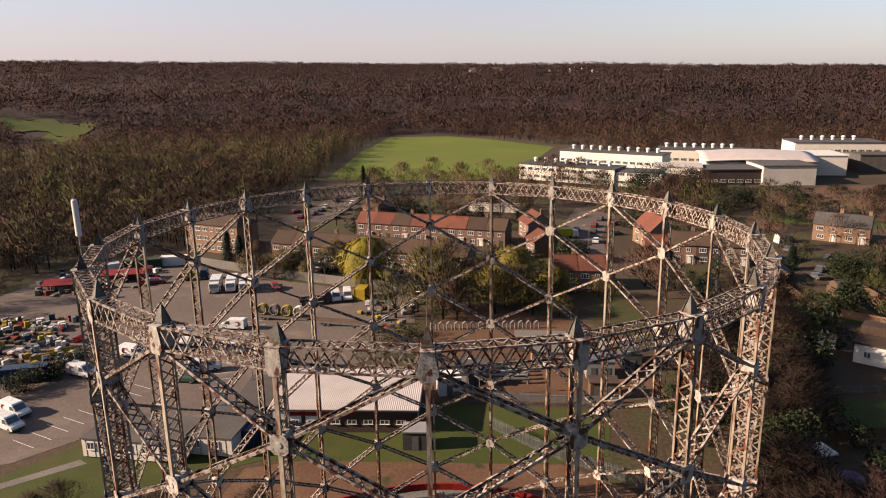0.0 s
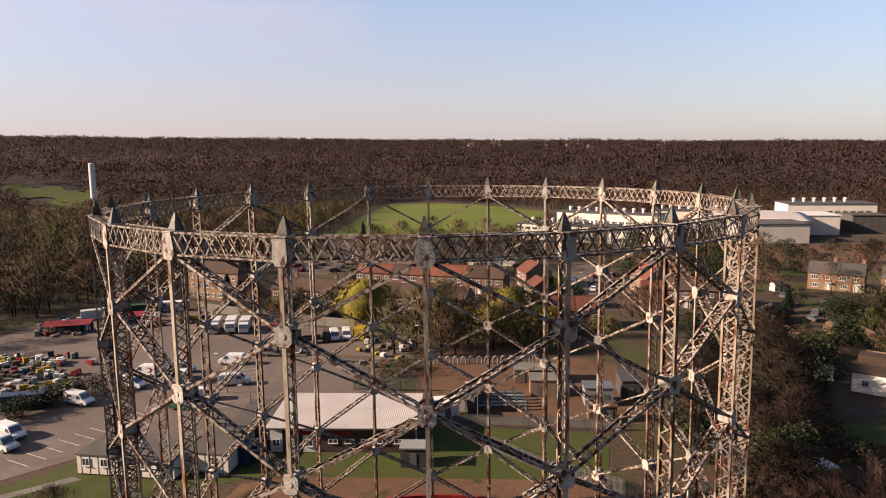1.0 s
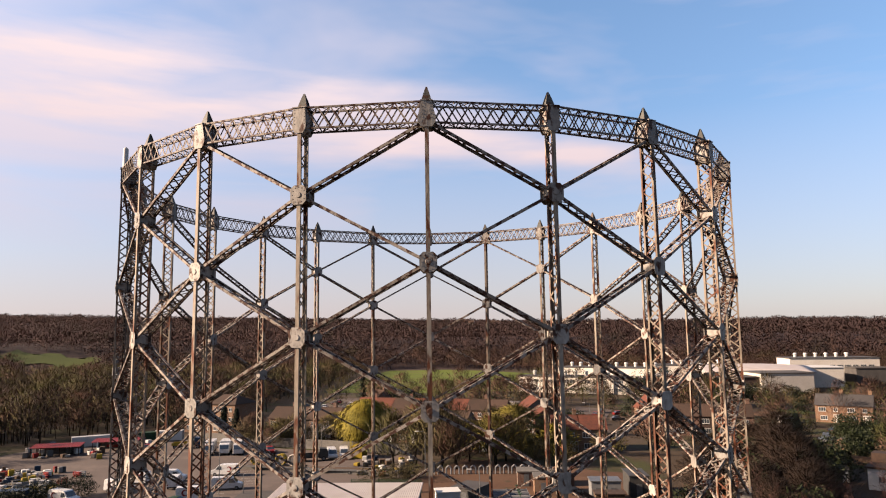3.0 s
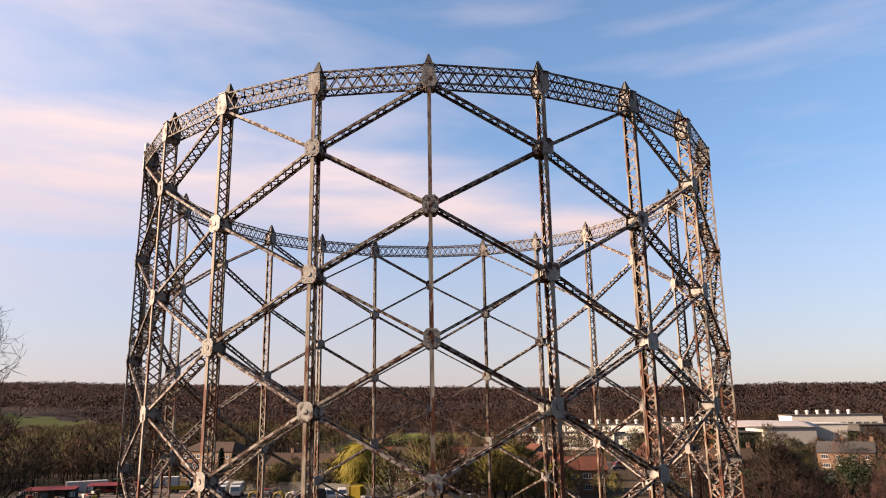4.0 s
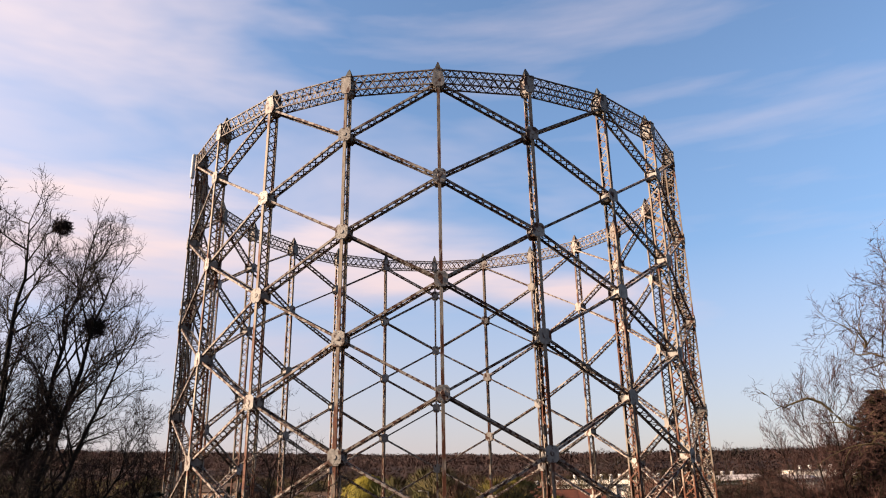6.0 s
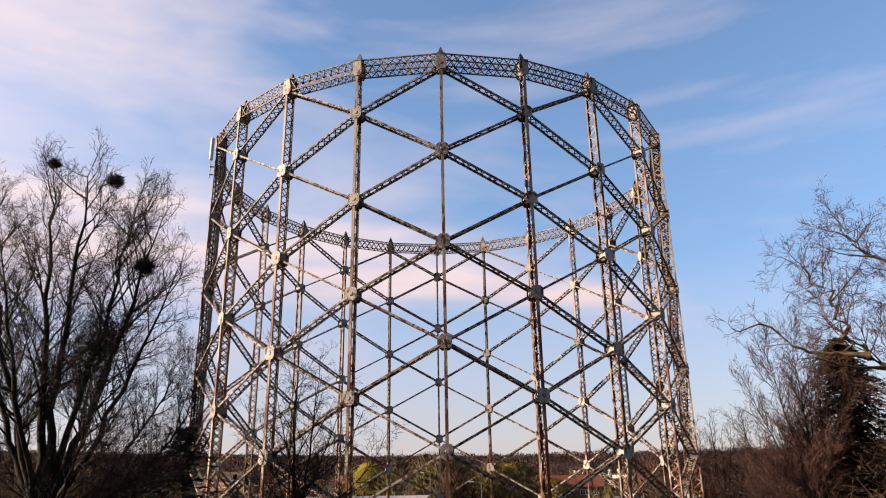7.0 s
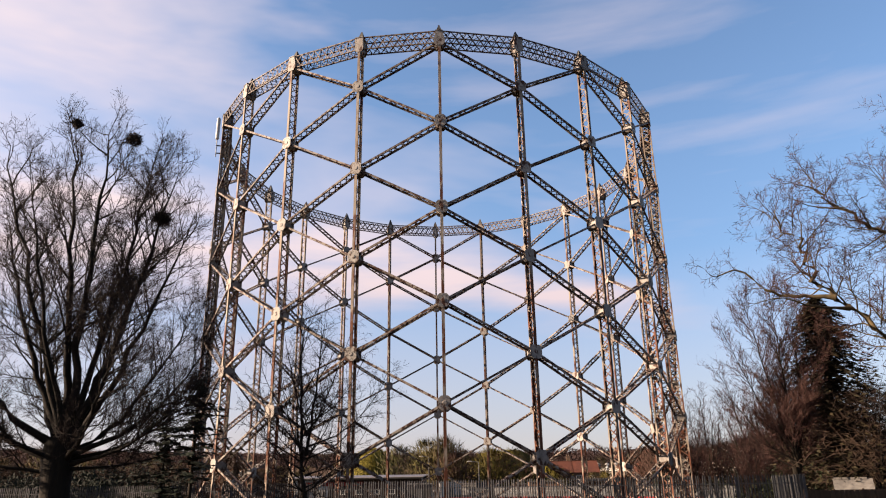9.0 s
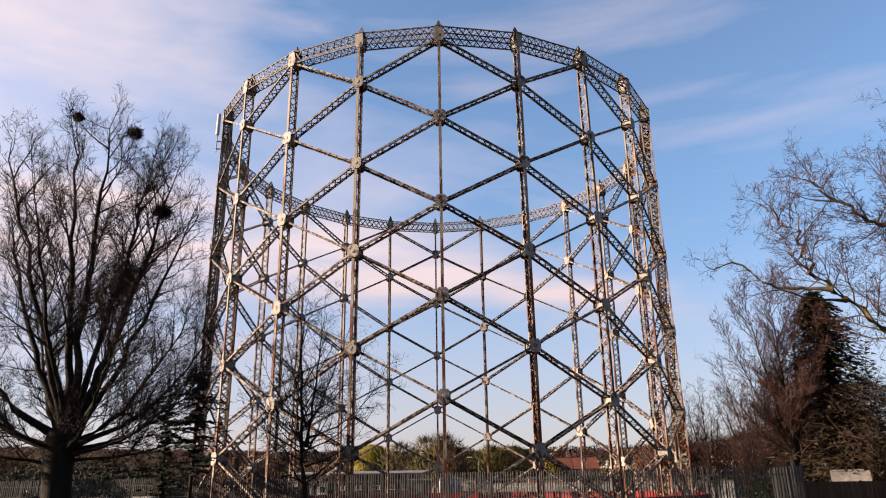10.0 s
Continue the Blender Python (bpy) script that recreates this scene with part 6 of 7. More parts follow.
def face_out(V, T, centre, rise=0.25):
    """Turn loose triangles to face away from the crown's middle, and give the soft normals."""
    out = V[T].mean(1) - centre
    n = np.cross(V[T[:, 1]] - V[T[:, 0]], V[T[:, 2]] - V[T[:, 0]])
    flip = (n * out).sum(1) < 0
    T = T.copy()
    T[flip] = T[flip][:, ::-1]
    d = V - centre
    d = d / (np.linalg.norm(d, axis=1)[:, None] + 1e-6) + np.array([0, 0, rise])
    return T, d / np.linalg.norm(d, axis=1)[:, None]


def spray_crown(rng, n, height, radius, base, width, up=0.8):
    """A leafless crown: n thin shoots rising and spreading from limbs about the axis. Returns vertices and triangles."""
    h = base + (height - base) * rng.random(n) ** 0.8
    fill = np.sin(np.clip((h - base * 0.6) / (height - base * 0.6), 0, 1) * np.pi) ** 0.55
    a = rng.random(n) * math.tau
    lobes = 1 + 0.28 * np.sin(a * 3 + rng.random() * 6) + 0.15 * np.sin(a * 5 + rng.random() * 6)
    r = radius * fill * lobes * rng.random(n) ** 0.55
    foot = np.stack([r * np.cos(a), r * np.sin(a), h * 0.93], 1)
    ln = height * rng.uniform(0.09, 0.2, n)
    d = np.stack([np.cos(a) * 0.55 + rng.normal(0, 0.35, n), np.sin(a) * 0.55 + rng.normal(0, 0.35, n), up + rng.normal(0, 0.35, n)], 1)
    d /= np.linalg.norm(d, axis=1)[:, None]
    s = np.cross(d, rng.normal(0, 1, (n, 3)))
    s /= np.linalg.norm(s, axis=1)[:, None] + 1e-6
    w = width * rng.uniform(0.6, 1.4, n)[:, None]
    tip = foot + d * ln[:, None]
    V = np.stack([foot - s * w * 0.5, foot + s * w * 0.5, tip], 1).reshape(-1, 3)
    T = np.arange(3 * n).reshape(-1, 3)
    return V, T


def trunk_tris(height, r):
    V, T = [], []
    for k in range(4):
        a, b = k * math.tau / 4, (k + 1) * math.tau / 4
        i = len(V)
        V += [(r * math.cos(a), r * math.sin(a), -1), (r * math.cos(b), r * math.sin(b), -1), (0, 0, height)]
        T.append((i, i + 1, i + 2))
    return np.array(V, float), np.array(T)


def scatter(name, mat, spots, variants, label, rng, z_of=land_height):
    """Many small far trees joined into one sheet of woodland. spots: x, y, scale."""
    VV, TT, NN, k = [], [], [], 0
    for x, y, s in spots:
        V, T, M = variants[int(rng.integers(len(variants)))]
        a = rng.random() * math.tau
        c, q = math.cos(a) * s, math.sin(a) * s
        W = np.empty_like(V)
        W[:, 0], W[:, 1], W[:, 2] = V[:, 0] * c - V[:, 1] * q + x, V[:, 0] * q + V[:, 1] * c + y, V[:, 2] * s * rng.uniform(0.85, 1.2) + z_of(x, y)
        VV.append(W)
        U = M.copy()
        U[:, 0], U[:, 1] = (M[:, 0] * c - M[:, 1] * q) / s, (M[:, 0] * q + M[:, 1] * c) / s
        NN.append(U)
        TT.append(T + k)
        k += len(V)
    return tagged(new(name, tri_mesh(name, np.concatenate(VV), np.concatenate(TT), mat, np.concatenate(NN))), label, "woodland", "", "stuff")


def make_variants(rng, count, n, height, radius, width, base=0.25, up=0.8, rise=0.25):
    out = []
    for _ in range(count):
        V, T = spray_crown(rng, n, height, radius, height * base, width, up)
        W, U = trunk_tris(height * 0.8, height * 0.018)
        V, T = np.concatenate([V, W]), np.concatenate([T, U + len(V)])
        T, M = face_out(V, T, np.array([0, 0, height * 0.45]), rise)
        out.append((V, T, M))
    return out


# ---- woodland ----
def inside(x, y, poly):
    hit = False
    for (x0, y0), (x1, y1) in zip(poly, poly[1:] + poly[:1]):
        if (y0 > y) != (y1 > y) and x < (x1 - x0) * (y - y0) / (y1 - y0) + x0:
            hit = not hit
    return hit


OPEN_GROUND = [
    [(-60, 330), (-58, 452), (-46, 566), (-18, 582), (34, 538), (80, 468), (110, 400), (240, 400), (260, 240), (100, 150), (30, 150), (-110, 150), (-100, 190), (-66, 200), (-60, 300)],
    [(-306, 488), (-250, 488), (-250, 540), (-306, 540)],
    [(-354, 522), (-268, 522), (-268, 570), (-354, 570)],
    [(-318, 420), (-262, 420), (-262, 480), (-318, 480)],
]


def woods():
    rng = np.random.default_rng(11)
    near = make_variants(rng, 7, 190, 11, 6.4, 0.17, rise=0.6)
    far = make_variants(rng, 6, 46, 11, 10.0, 0.85, 0.3, rise=3.0)
    spots_near, spots_scrub, spots_far = [], [], []
    for _ in range(60000):
        r, a = math.sqrt(rng.uniform(170 ** 2, 620 ** 2)), rng.uniform(-0.78, 0.78)
        x, y = r * math.sin(a), r * math.cos(a)
        if any(inside(x, y, q) for q in OPEN_GROUND) or (x > 0 and y < 330) or y < 150:
            continue
        if rng.random() < 0.40:
            (spots_scrub if (x < -40 and r < 480 and rng.random() < 0.55) else spots_near).append((x, y, rng.uniform(0.6, 1.1)))
    keep = 3000
    spots_near = [spots_near[i] for i in rng.permutation(len(spots_near))[:keep]]
    spots_scrub = [spots_scrub[i] for i in rng.permutation(len(spots_scrub))[:1000]]
    for _ in range(19000):
        r, a = math.sqrt(rng.uniform(580 ** 2, 1950 ** 2)), rng.uniform(-0.74, 0.74)
        x, y = r * math.sin(a), r * math.cos(a)
        if not any(inside(x, y, q) for q in OPEN_GROUND):
            spots_far.append((x, y, rng.uniform(0.6, 1.15) * (1 + max(0, r - 900) / 2200)))
    for _ in range(3800):                      # the slope that faces the town
        r, a = rng.uniform(560, 790), rng.uniform(-0.74, 0.74)
        x, y = r * math.sin(a), r * math.cos(a)
        if not any(inside(x, y, q) for q in OPEN_GROUND):
            spots_far.append((x, y, rng.uniform(0.6, 1.0)))
    left = [(rng.uniform(-190, -70), rng.uniform(176, 350), rng.uniform(0.55, 1.0)) for _ in range(900)]
    left = [q for q in left if not any(inside(q[0], q[1], w) for w in OPEN_GROUND)]
    hedge = [(-62 - abs(rng.normal(0, 16)), rng.uniform(325, 560), rng.uniform(0.55, 0.95)) for _ in range(110)]
    hedge += [(rng.uniform(-230, -60), rng.uniform(395, 450) + rng.normal(0, 9), rng.uniform(0.6, 1.05)) for _ in range(120)]
    hedge += [(rng.uniform(-40, 40), rng.uniform(306, 322), rng.uniform(0.3, 0.6)) for _ in range(34)]
    scatter("hedgerow_trees", PALE_SCRUB, hedge, near, "pale olive hedgerow trees beside the playing field", rng)
    scatter("wet_woodland", THICKET, left, near, "dark leafless wet woodland beyond the yard", rng)
    scatter("near_woodland", WOODS, spots_near, near, "leafless brown woodland beyond the houses", rng)
    scatter("scrub_woodland", SCRUB, spots_scrub, near, "leafless scrub with olive spring shoots", rng)
    scatter("hill_woodland", HAZY_HILLWOODS, spots_far, far, "leafless brown woods covering the far hills, colour tinted for haze", rng)
    print("woods", len(spots_near), len(spots_scrub), len(spots_far))


woods()

# ---- the trees before the gasholder ----
def dome(p):
    """The rounded outline of the big tree's crown."""
    a = math.atan2(p.y, p.x)
    wide = 6.8 * (1 + 0.05 * math.sin(a * 5 + p.z * 0.9))
    if p.z < 12:
        wide *= min(1.0, 0.45 + max(p.z - 2.4, 0) * 0.14)
    else:
        wide *= math.sqrt(max(0.0, 1 - ((p.z - 12) / 11.7) ** 2.4))
    return math.hypot(p.x, p.y) < wide and p.z > 2.2


BIG_LIMBS = [                                  # end x, y, z, height on the trunk, thickness
    (-7.6, 0.8, 10.0, 3.8, 0.24), (-7.4, -2.0, 14.5, 4.2, 0.25), (-6.4, 1.5, 18.6, 4.5, 0.26), (-5.2, -1.6, 21.4, 4.6, 0.25),
    (-2.6, 0.6, 22.9, 4.6, 0.30), (0.2, -0.8, 22.4, 4.7, 0.30), (2.0, 1.6, 22.2, 4.8, 0.24), (4.1, 0.4, 20.2, 4.6, 0.28),
    (5.6, -1.0, 16.6, 4.3, 0.24), (6.7, 0.8, 10.8, 4.0, 0.17), (6.2, -1.5, 7.4, 3.6, 0.13), (1.0, 5.6, 18.0, 4.5, 0.21),
    (-1.0, -5.4, 17.5, 4.4, 0.20), (-5.0, 4.2, 13.0, 4.0, 0.19), (4.2, 4.0, 12.5, 4.0, 0.18), (3.6, -4.0, 9.5, 3.8, 0.16),
    (5.4, 0.6, 4.6, 3.4, 0.09), (-5.8, -1.0, 5.6, 3.2, 0.12), (-4.0, -3.0, 8.6, 3.7, 0.13), (6.0, 2.4, 8.8, 3.8, 0.12),
]
big = limbed_tree(5, 4.9, 0.66, [(sweep((x, y, z), z0), r) for x, y, z, z0, r in BIG_LIMBS], gaps=(0.46, 0.20, 0.16, 0.14), ratio=(0.29, 0.44, 0.42), bend=0.12, up=0.09, bound=dome, start=0.28, lean=(-0.4, 0), least=2.4, thick_below=13.2)
left_tree = plant_tree("bare_tree", pose(-19.5, 14.2, 0), *big, BARK, TWIG, "large leafless spreading tree with a thick dark trunk and nests")
MID_LIMBS = [
    (-0.7, 0.3, 12.5, 0.8, 0.16), (0.8, -0.3, 12.1, 4.0, 0.10), (-1.7, 0.4, 11.1, 5.0, 0.07), (2.2, -0.3, 10.3, 5.0, 0.07),
    (-3.1, 0.5, 9.8, 5.2, 0.05), (4.3, -0.3, 8.3, 4.4, 0.055), (-2.6, -0.8, 6.5, 3.2, 0.05), (3.4, 0.6, 5.9, 3.0, 0.05),
    (1.2, 3.0, 8.0, 4.0, 0.05), (-1.0, -3.0, 8.5, 4.0, 0.05), (-3.0, 1.0, 7.8, 3.8, 0.045), (3.6, -1.0, 7.2, 3.8, 0.045),
    (2.0, 1.0, 4.6, 2.4, 0.04), (-2.2, 0.4, 4.6, 2.2, 0.04), (2.9, 0.8, 9.4, 5.6, 0.045), (-2.0, -0.9, 9.0, 6.0, 0.04),
]
mid = limbed_tree(8, 2.2, 0.17, [(sweep((x, y, z), z0, 0.4), r) for x, y, z, z0, r in MID_LIMBS], gaps=(0.45, 0.27, 0.2, 0.18), ratio=(0.34, 0.45, 0.45), bend=0.09, up=0.03, angle=(0.6, 1.1), start=0.12)
plant_tree("bare_tree", pose(-8.1, 16.3, 0), *mid, BARK, TWIG, "slender leafless young tree beside the palisade fence")
right_limbs = [
    (((0, 0, 4.5), (-4.0, 0, 6.6), (-6.7, 0, 8.6), (-9.6, 0, 11.2), (-10.4, 0, 12.5), (-11.0, -0.2, 13.9), (-12.0, -0.3, 15.2), (-13.1, -0.4, 15.9)), 0.25),
    (((-9.6, 0, 11.2), (-11.0, 0.4, 11.4), (-12.4, 0.6, 11.6), (-14.0, 0.7, 12.9), (-15.2, 0.8, 12.6), (-16.1, 0.7, 13.2)), 0.13),
    (((-9.0, 0, 10.6), (-11.2, -0.6, 10.6), (-13.0, -0.8, 11.0), (-14.8, -0.8, 10.4)), 0.09),
    (((0, 0, 8), (-3.4, 0.4, 12.6), (-5.4, 0.5, 14.6), (-6.9, 0.5, 15.3), (-8.6, 0.4, 16.7), (-9.3, 0.4, 17.4), (-10.1, 0.3, 18.5)), 0.20),
    (((-8.0, 0.4, 16.2), (-9.4, 0.6, 16.4), (-10.8, 0.6, 17.0)), 0.07),
]
for x, y, z, z0, r in ((-4.1, 0, 21.8, 9, 0.17), (-5.2, 1.6, 20.0, 9, 0.15), (-3.0, 1.2, 22.6, 10, 0.15), (-7.4, -1.4, 18.0, 8, 0.14), (-6.8, -1.4, 14.2, 6.5, 0.14), (-8.4, 1.5, 13.2, 7, 0.13), (-7.6, -1.0, 10.6, 6, 0.11), (-6.2, 1.8, 17.0, 8, 0.12), (4.0, 1.0, 20.0, 8, 0.2), (2.0, -3.0, 19.0, 8, 0.18), (-5.6, 0.6, 18.4, 9, 0.15), (-6.2, -0.8, 16.0, 8, 0.14), (-4.6, -1.8, 17.2, 8, 0.14), (-5.0, 2.4, 15.4, 7, 0.13), (-4.4, 0.2, 13.4, 6, 0.13), (-3.6, -0.6, 19.6, 9, 0.14)):
    right_limbs.append((sweep((x, y, z), z0), r))
right = limbed_tree(14, 9.0, 0.5, right_limbs, gaps=(0.36, 0.20, 0.16, 0.14), ratio=(0.20, 0.46, 0.45), bend=0.20, up=0.04, angle=(0.5, 1.1), start=0.22)
plant_tree("bare_tree", pose(28.7, 13.0, 0), *right, BARK_SUNLIT, TWIG_RED, "tall leafless tree with reddish twigs and long limbs")
SLIM_LIMBS = [
    (-0.1, 0.0, 14.8, 1.2, 0.16), (1.9, 0.5, 14.3, 3.0, 0.10), (-2.2, -0.4, 14.2, 3.0, 0.10), (-3.6, 0.4, 12.3, 3.4, 0.08),
    (-4.6, -0.3, 9.4, 3.4, 0.07), (2.8, -0.5, 12.5, 4.0, 0.07), (-3.6, 1.2, 7.4, 3.0, 0.05), (1.9, -1.0, 9.5, 3.5, 0.06), (0.6, 2.0, 12.2, 3.0, 0.07),
]
slim = limbed_tree(21, 3.2, 0.2, [(sweep((x, y, z), z0, 0.6), r) for x, y, z, z0, r in SLIM_LIMBS], gaps=(0.28, 0.20, 0.16, 0.14), ratio=(0.27, 0.45, 0.45), bend=0.08, up=0.12, angle=(0.4, 0.8), start=0.15, lean=(-0.3, 0))
plant_tree("bare_tree", pose(21.9, 25.5, 0), *slim, BARK, TWIG_RED, "slim leafless tree with several upright stems")


def nest(x, y, z, r, seed):
    rng = random.Random(seed)
    t = thing("nest", pose(x, y, z), "dark ball of twigs lodged in a bare tree", "nest", "nests in the big tree")
    V, F = [], []
    for _ in range(420):
        d = Vector((rng.gauss(0, 1), rng.gauss(0, 1), rng.gauss(0, 0.8))).normalized() * r * rng.uniform(0.3, 1.0)
        s = Vector((rng.gauss(0, 1), rng.gauss(0, 1), rng.gauss(0, 1))).normalized() * r * 0.45
        tube(V, F, [d - s, d + s * 0.2, d + s], [0.012, 0.012, 0.006], 3)
    hang("ball", mesh_from("ball", V, F, TWIG), t)


nest(-18.2, 14.0, 21.2, 0.42, 1)
nest(-16.4, 14.8, 16.7, 0.52, 2)
nest(-21.5, 13.9, 22.2, 0.30, 3)

# ---- trees and shrubs between the works and the houses ----
def crown_tree(name, m, height, radius, n, width, mat, label, seed, base=0.2, up=0.8, trunk=None):
    rng = np.random.default_rng(seed)
    t = thing(name, m, label, "tree")
    wood, _ = bare_tree(seed, height * 0.9, 4, radius / height * 0.9, (5,), fork=0.2, trunk=trunk or height * 0.022)
    hang("trunk", mesh_from("trunk", *wood, BARK, smooth=True), t)
    V, T = spray_crown(rng, n, height, radius, height * base, width, up)
    T, M = face_out(V, T, np.array([0, 0, height * 0.45]))
    hang("crown", tri_mesh("crown", V, T, mat, M), t)
    return t


def leaf_mass(name, m, height, radius, n, size, mat, label, seed, squash=1.0, category="shrub"):
    """An evergreen mass: leaf-sized tufts over several overlapping lumps, with gaps."""
    rng = np.random.default_rng(seed)
    t = thing(name, m, label, category)
    lumps = [(rng.normal(0, radius * 0.42, 2), rng.uniform(0.25, 0.8) * height, rng.uniform(0.4, 0.65) * radius) for _ in range(9)]
    P = []
    for c, z, r in lumps:
        d = rng.normal(0, 1, (n // 9, 3))
        d /= np.linalg.norm(d, axis=1)[:, None]
        P.append(np.array([c[0], c[1], z]) + d * r * rng.uniform(0.6, 1.08, (len(d), 1)) * np.array([1, 1, squash]))
    P = np.concatenate(P)
    P[:, 2] = np.clip(P[:, 2], 0.1, None)
    a, b = rng.normal(0, 1, P.shape), rng.normal(0, 1, P.shape)
    s = size * rng.uniform(0.6, 1.4, (len(P), 1))
    a, b = a / np.linalg.norm(a, axis=1)[:, None] * s, b / np.linalg.norm(b, axis=1)[:, None] * s
    V = np.stack([P - a, P + b, P + a], 1).reshape(-1, 3)
    hang("foliage", tri_mesh("foliage", V, np.arange(len(V)).reshape(-1, 3), mat), t)
    bm = bmesh.new()
    rod(bm, (0, 0, -0.2), (0, 0, height * 0.6), max(0.06, height * 0.02), 0.03)
    part("stem", bm, BARK, t)
    return t


def conifer(m, height, radius, n, label, seed, mat=None, ragged=0.35, taper=0.8, droop=0.42, bare=0.06, tuft=1.0):
    """A spruce: tiers of drooping boughs set with needle tufts."""
    rng = random.Random(seed)
    t = thing("conifer", m, label, "tree")
    bm = bmesh.new()
    rod(bm, (0, 0, -0.2), (0, 0, height), height * 0.018, 0.02, 8)
    part("trunk", bm, BARK, t)
    V = []
    for k in range(n):
        f = rng.random() ** 0.8
        z = height * (bare + (0.99 - bare) * f)
        reach = radius * (1 - f) ** taper * rng.uniform(1 - ragged, 1 + ragged * 0.5) + 0.12
        a = rng.random() * math.tau
        d = Vector((math.cos(a), math.sin(a), 0))
        side = Vector((-d.y, d.x, 0))
        for j in range(11):
            u = (j + rng.random()) / 11
            p = d * (reach * u) + Vector((0, 0, z - droop * reach * u * u + 0.1 * reach * u))
            w = (0.16 + 0.20 * (1 - u) * min(reach, 2) * 0.5) * tuft
            tip = p + d * rng.uniform(0.2, 0.45) + side * rng.uniform(-0.35, 0.35) + Vector((0, 0, rng.uniform(-0.25, 0.08)))
            q = side * w + Vector((0, 0, rng.uniform(-0.08, 0.08)))
            V += [tuple(p - q), tuple(p + q), tuple(tip)]
    hang("crown", tri_mesh("crown", V, np.arange(len(V)).reshape(-1, 3), mat or CONIFER), t)
    return t


crown_tree("willow_tree", pose(-18.5, 160, 0), 12.5, 6.8, 5600, 0.16, WILLOW, "weeping willow with bright yellow spring shoots", 1, 0.08, -0.9)
crown_tree("willow_tree", pose(15.5, 153, 0), 11.0, 6.4, 4200, 0.16, OLIVE, "rounded tree with olive-yellow spring shoots", 2, 0.1, -0.2)
crown_tree("willow_tree", pose(24, 150, 0), 6.5, 4.5, 1800, 0.16, WILLOW, "low shrub with yellow-green shoots", 3, 0.05, 0.4)
mid_rng = random.Random(21)
mid_kinds = []
for k in range(5):
    mat = (SCRUB, WOODS, OLIVE, PALE_SCRUB, PALE_SCRUB)[k]
    word = ("leafless scrubby tree with olive shoots", "leafless brown tree with fine twigs", "tree with olive spring shoots", "tangled leafless thicket tree", "leafless tree with reddish twigs")[k]
    mid_kinds.append(crown_tree("bare_tree", pose(-6 + 5.5 * k, 140 + k, 0, 0, 0, 40 * k), 8.5, 4.2, 1050, 0.10, mat, word, 30 + k))
spots = []
for k in range(24):                      # belt between the plant and the near houses
    spots.append((mid_rng.uniform(-12, 48), mid_rng.uniform(134, 158), mid_rng.uniform(0.75, 1.45)))
for k in range(34):                      # gardens
    spots.append((mid_rng.uniform(52, 125), mid_rng.uniform(112, 168), mid_rng.uniform(0.35, 0.75)))
for k in range(30):
    spots.append((mid_rng.uniform(-50, -24), mid_rng.uniform(164, 178), mid_rng.uniform(0.4, 0.8)))
dark_kinds = [crown_tree("thicket_tree", pose(37 + 4 * k, 96 + 9 * k, 0), 9.0, 4.4, 2200, 0.07, THICKET, "dark leafless tree matted with twigs", 45 + k, 0.05, 0.5) for k in range(3)]
for k in range(66):                      # dark thicket beside the gardens
    f = mid_rng.random()
    x, y, s = 33 + 24 * f + mid_rng.uniform(0, 8), 52 + 84 * f + mid_rng.uniform(-8, 12), mid_rng.uniform(0.6, 1.15)
    if abs(x - 46.8) < 5 and 66 < y < 84 or abs(x - 74.5) < 8 and abs(y - 110) < 8:
        continue
    copy_thing(mid_rng.choice(dark_kinds), pose(x, y, 0, 0, 0, mid_rng.uniform(0, 360)) @ Matrix.Diagonal((s, s, s * mid_rng.uniform(0.8, 1.1), 1)))
for x, y, s in spots:
    if 14 < x < 44 and 128 < y < 160:
        s *= 0.5
    if 50 < x < 66 and 172 < y < 206:
        continue
    copy_thing(mid_rng.choice(mid_kinds), pose(x, y, 0, 0, 0, mid_rng.uniform(0, 360)) @ Matrix.Diagonal((s, s, s * mid_rng.uniform(0.85, 1.15), 1)))


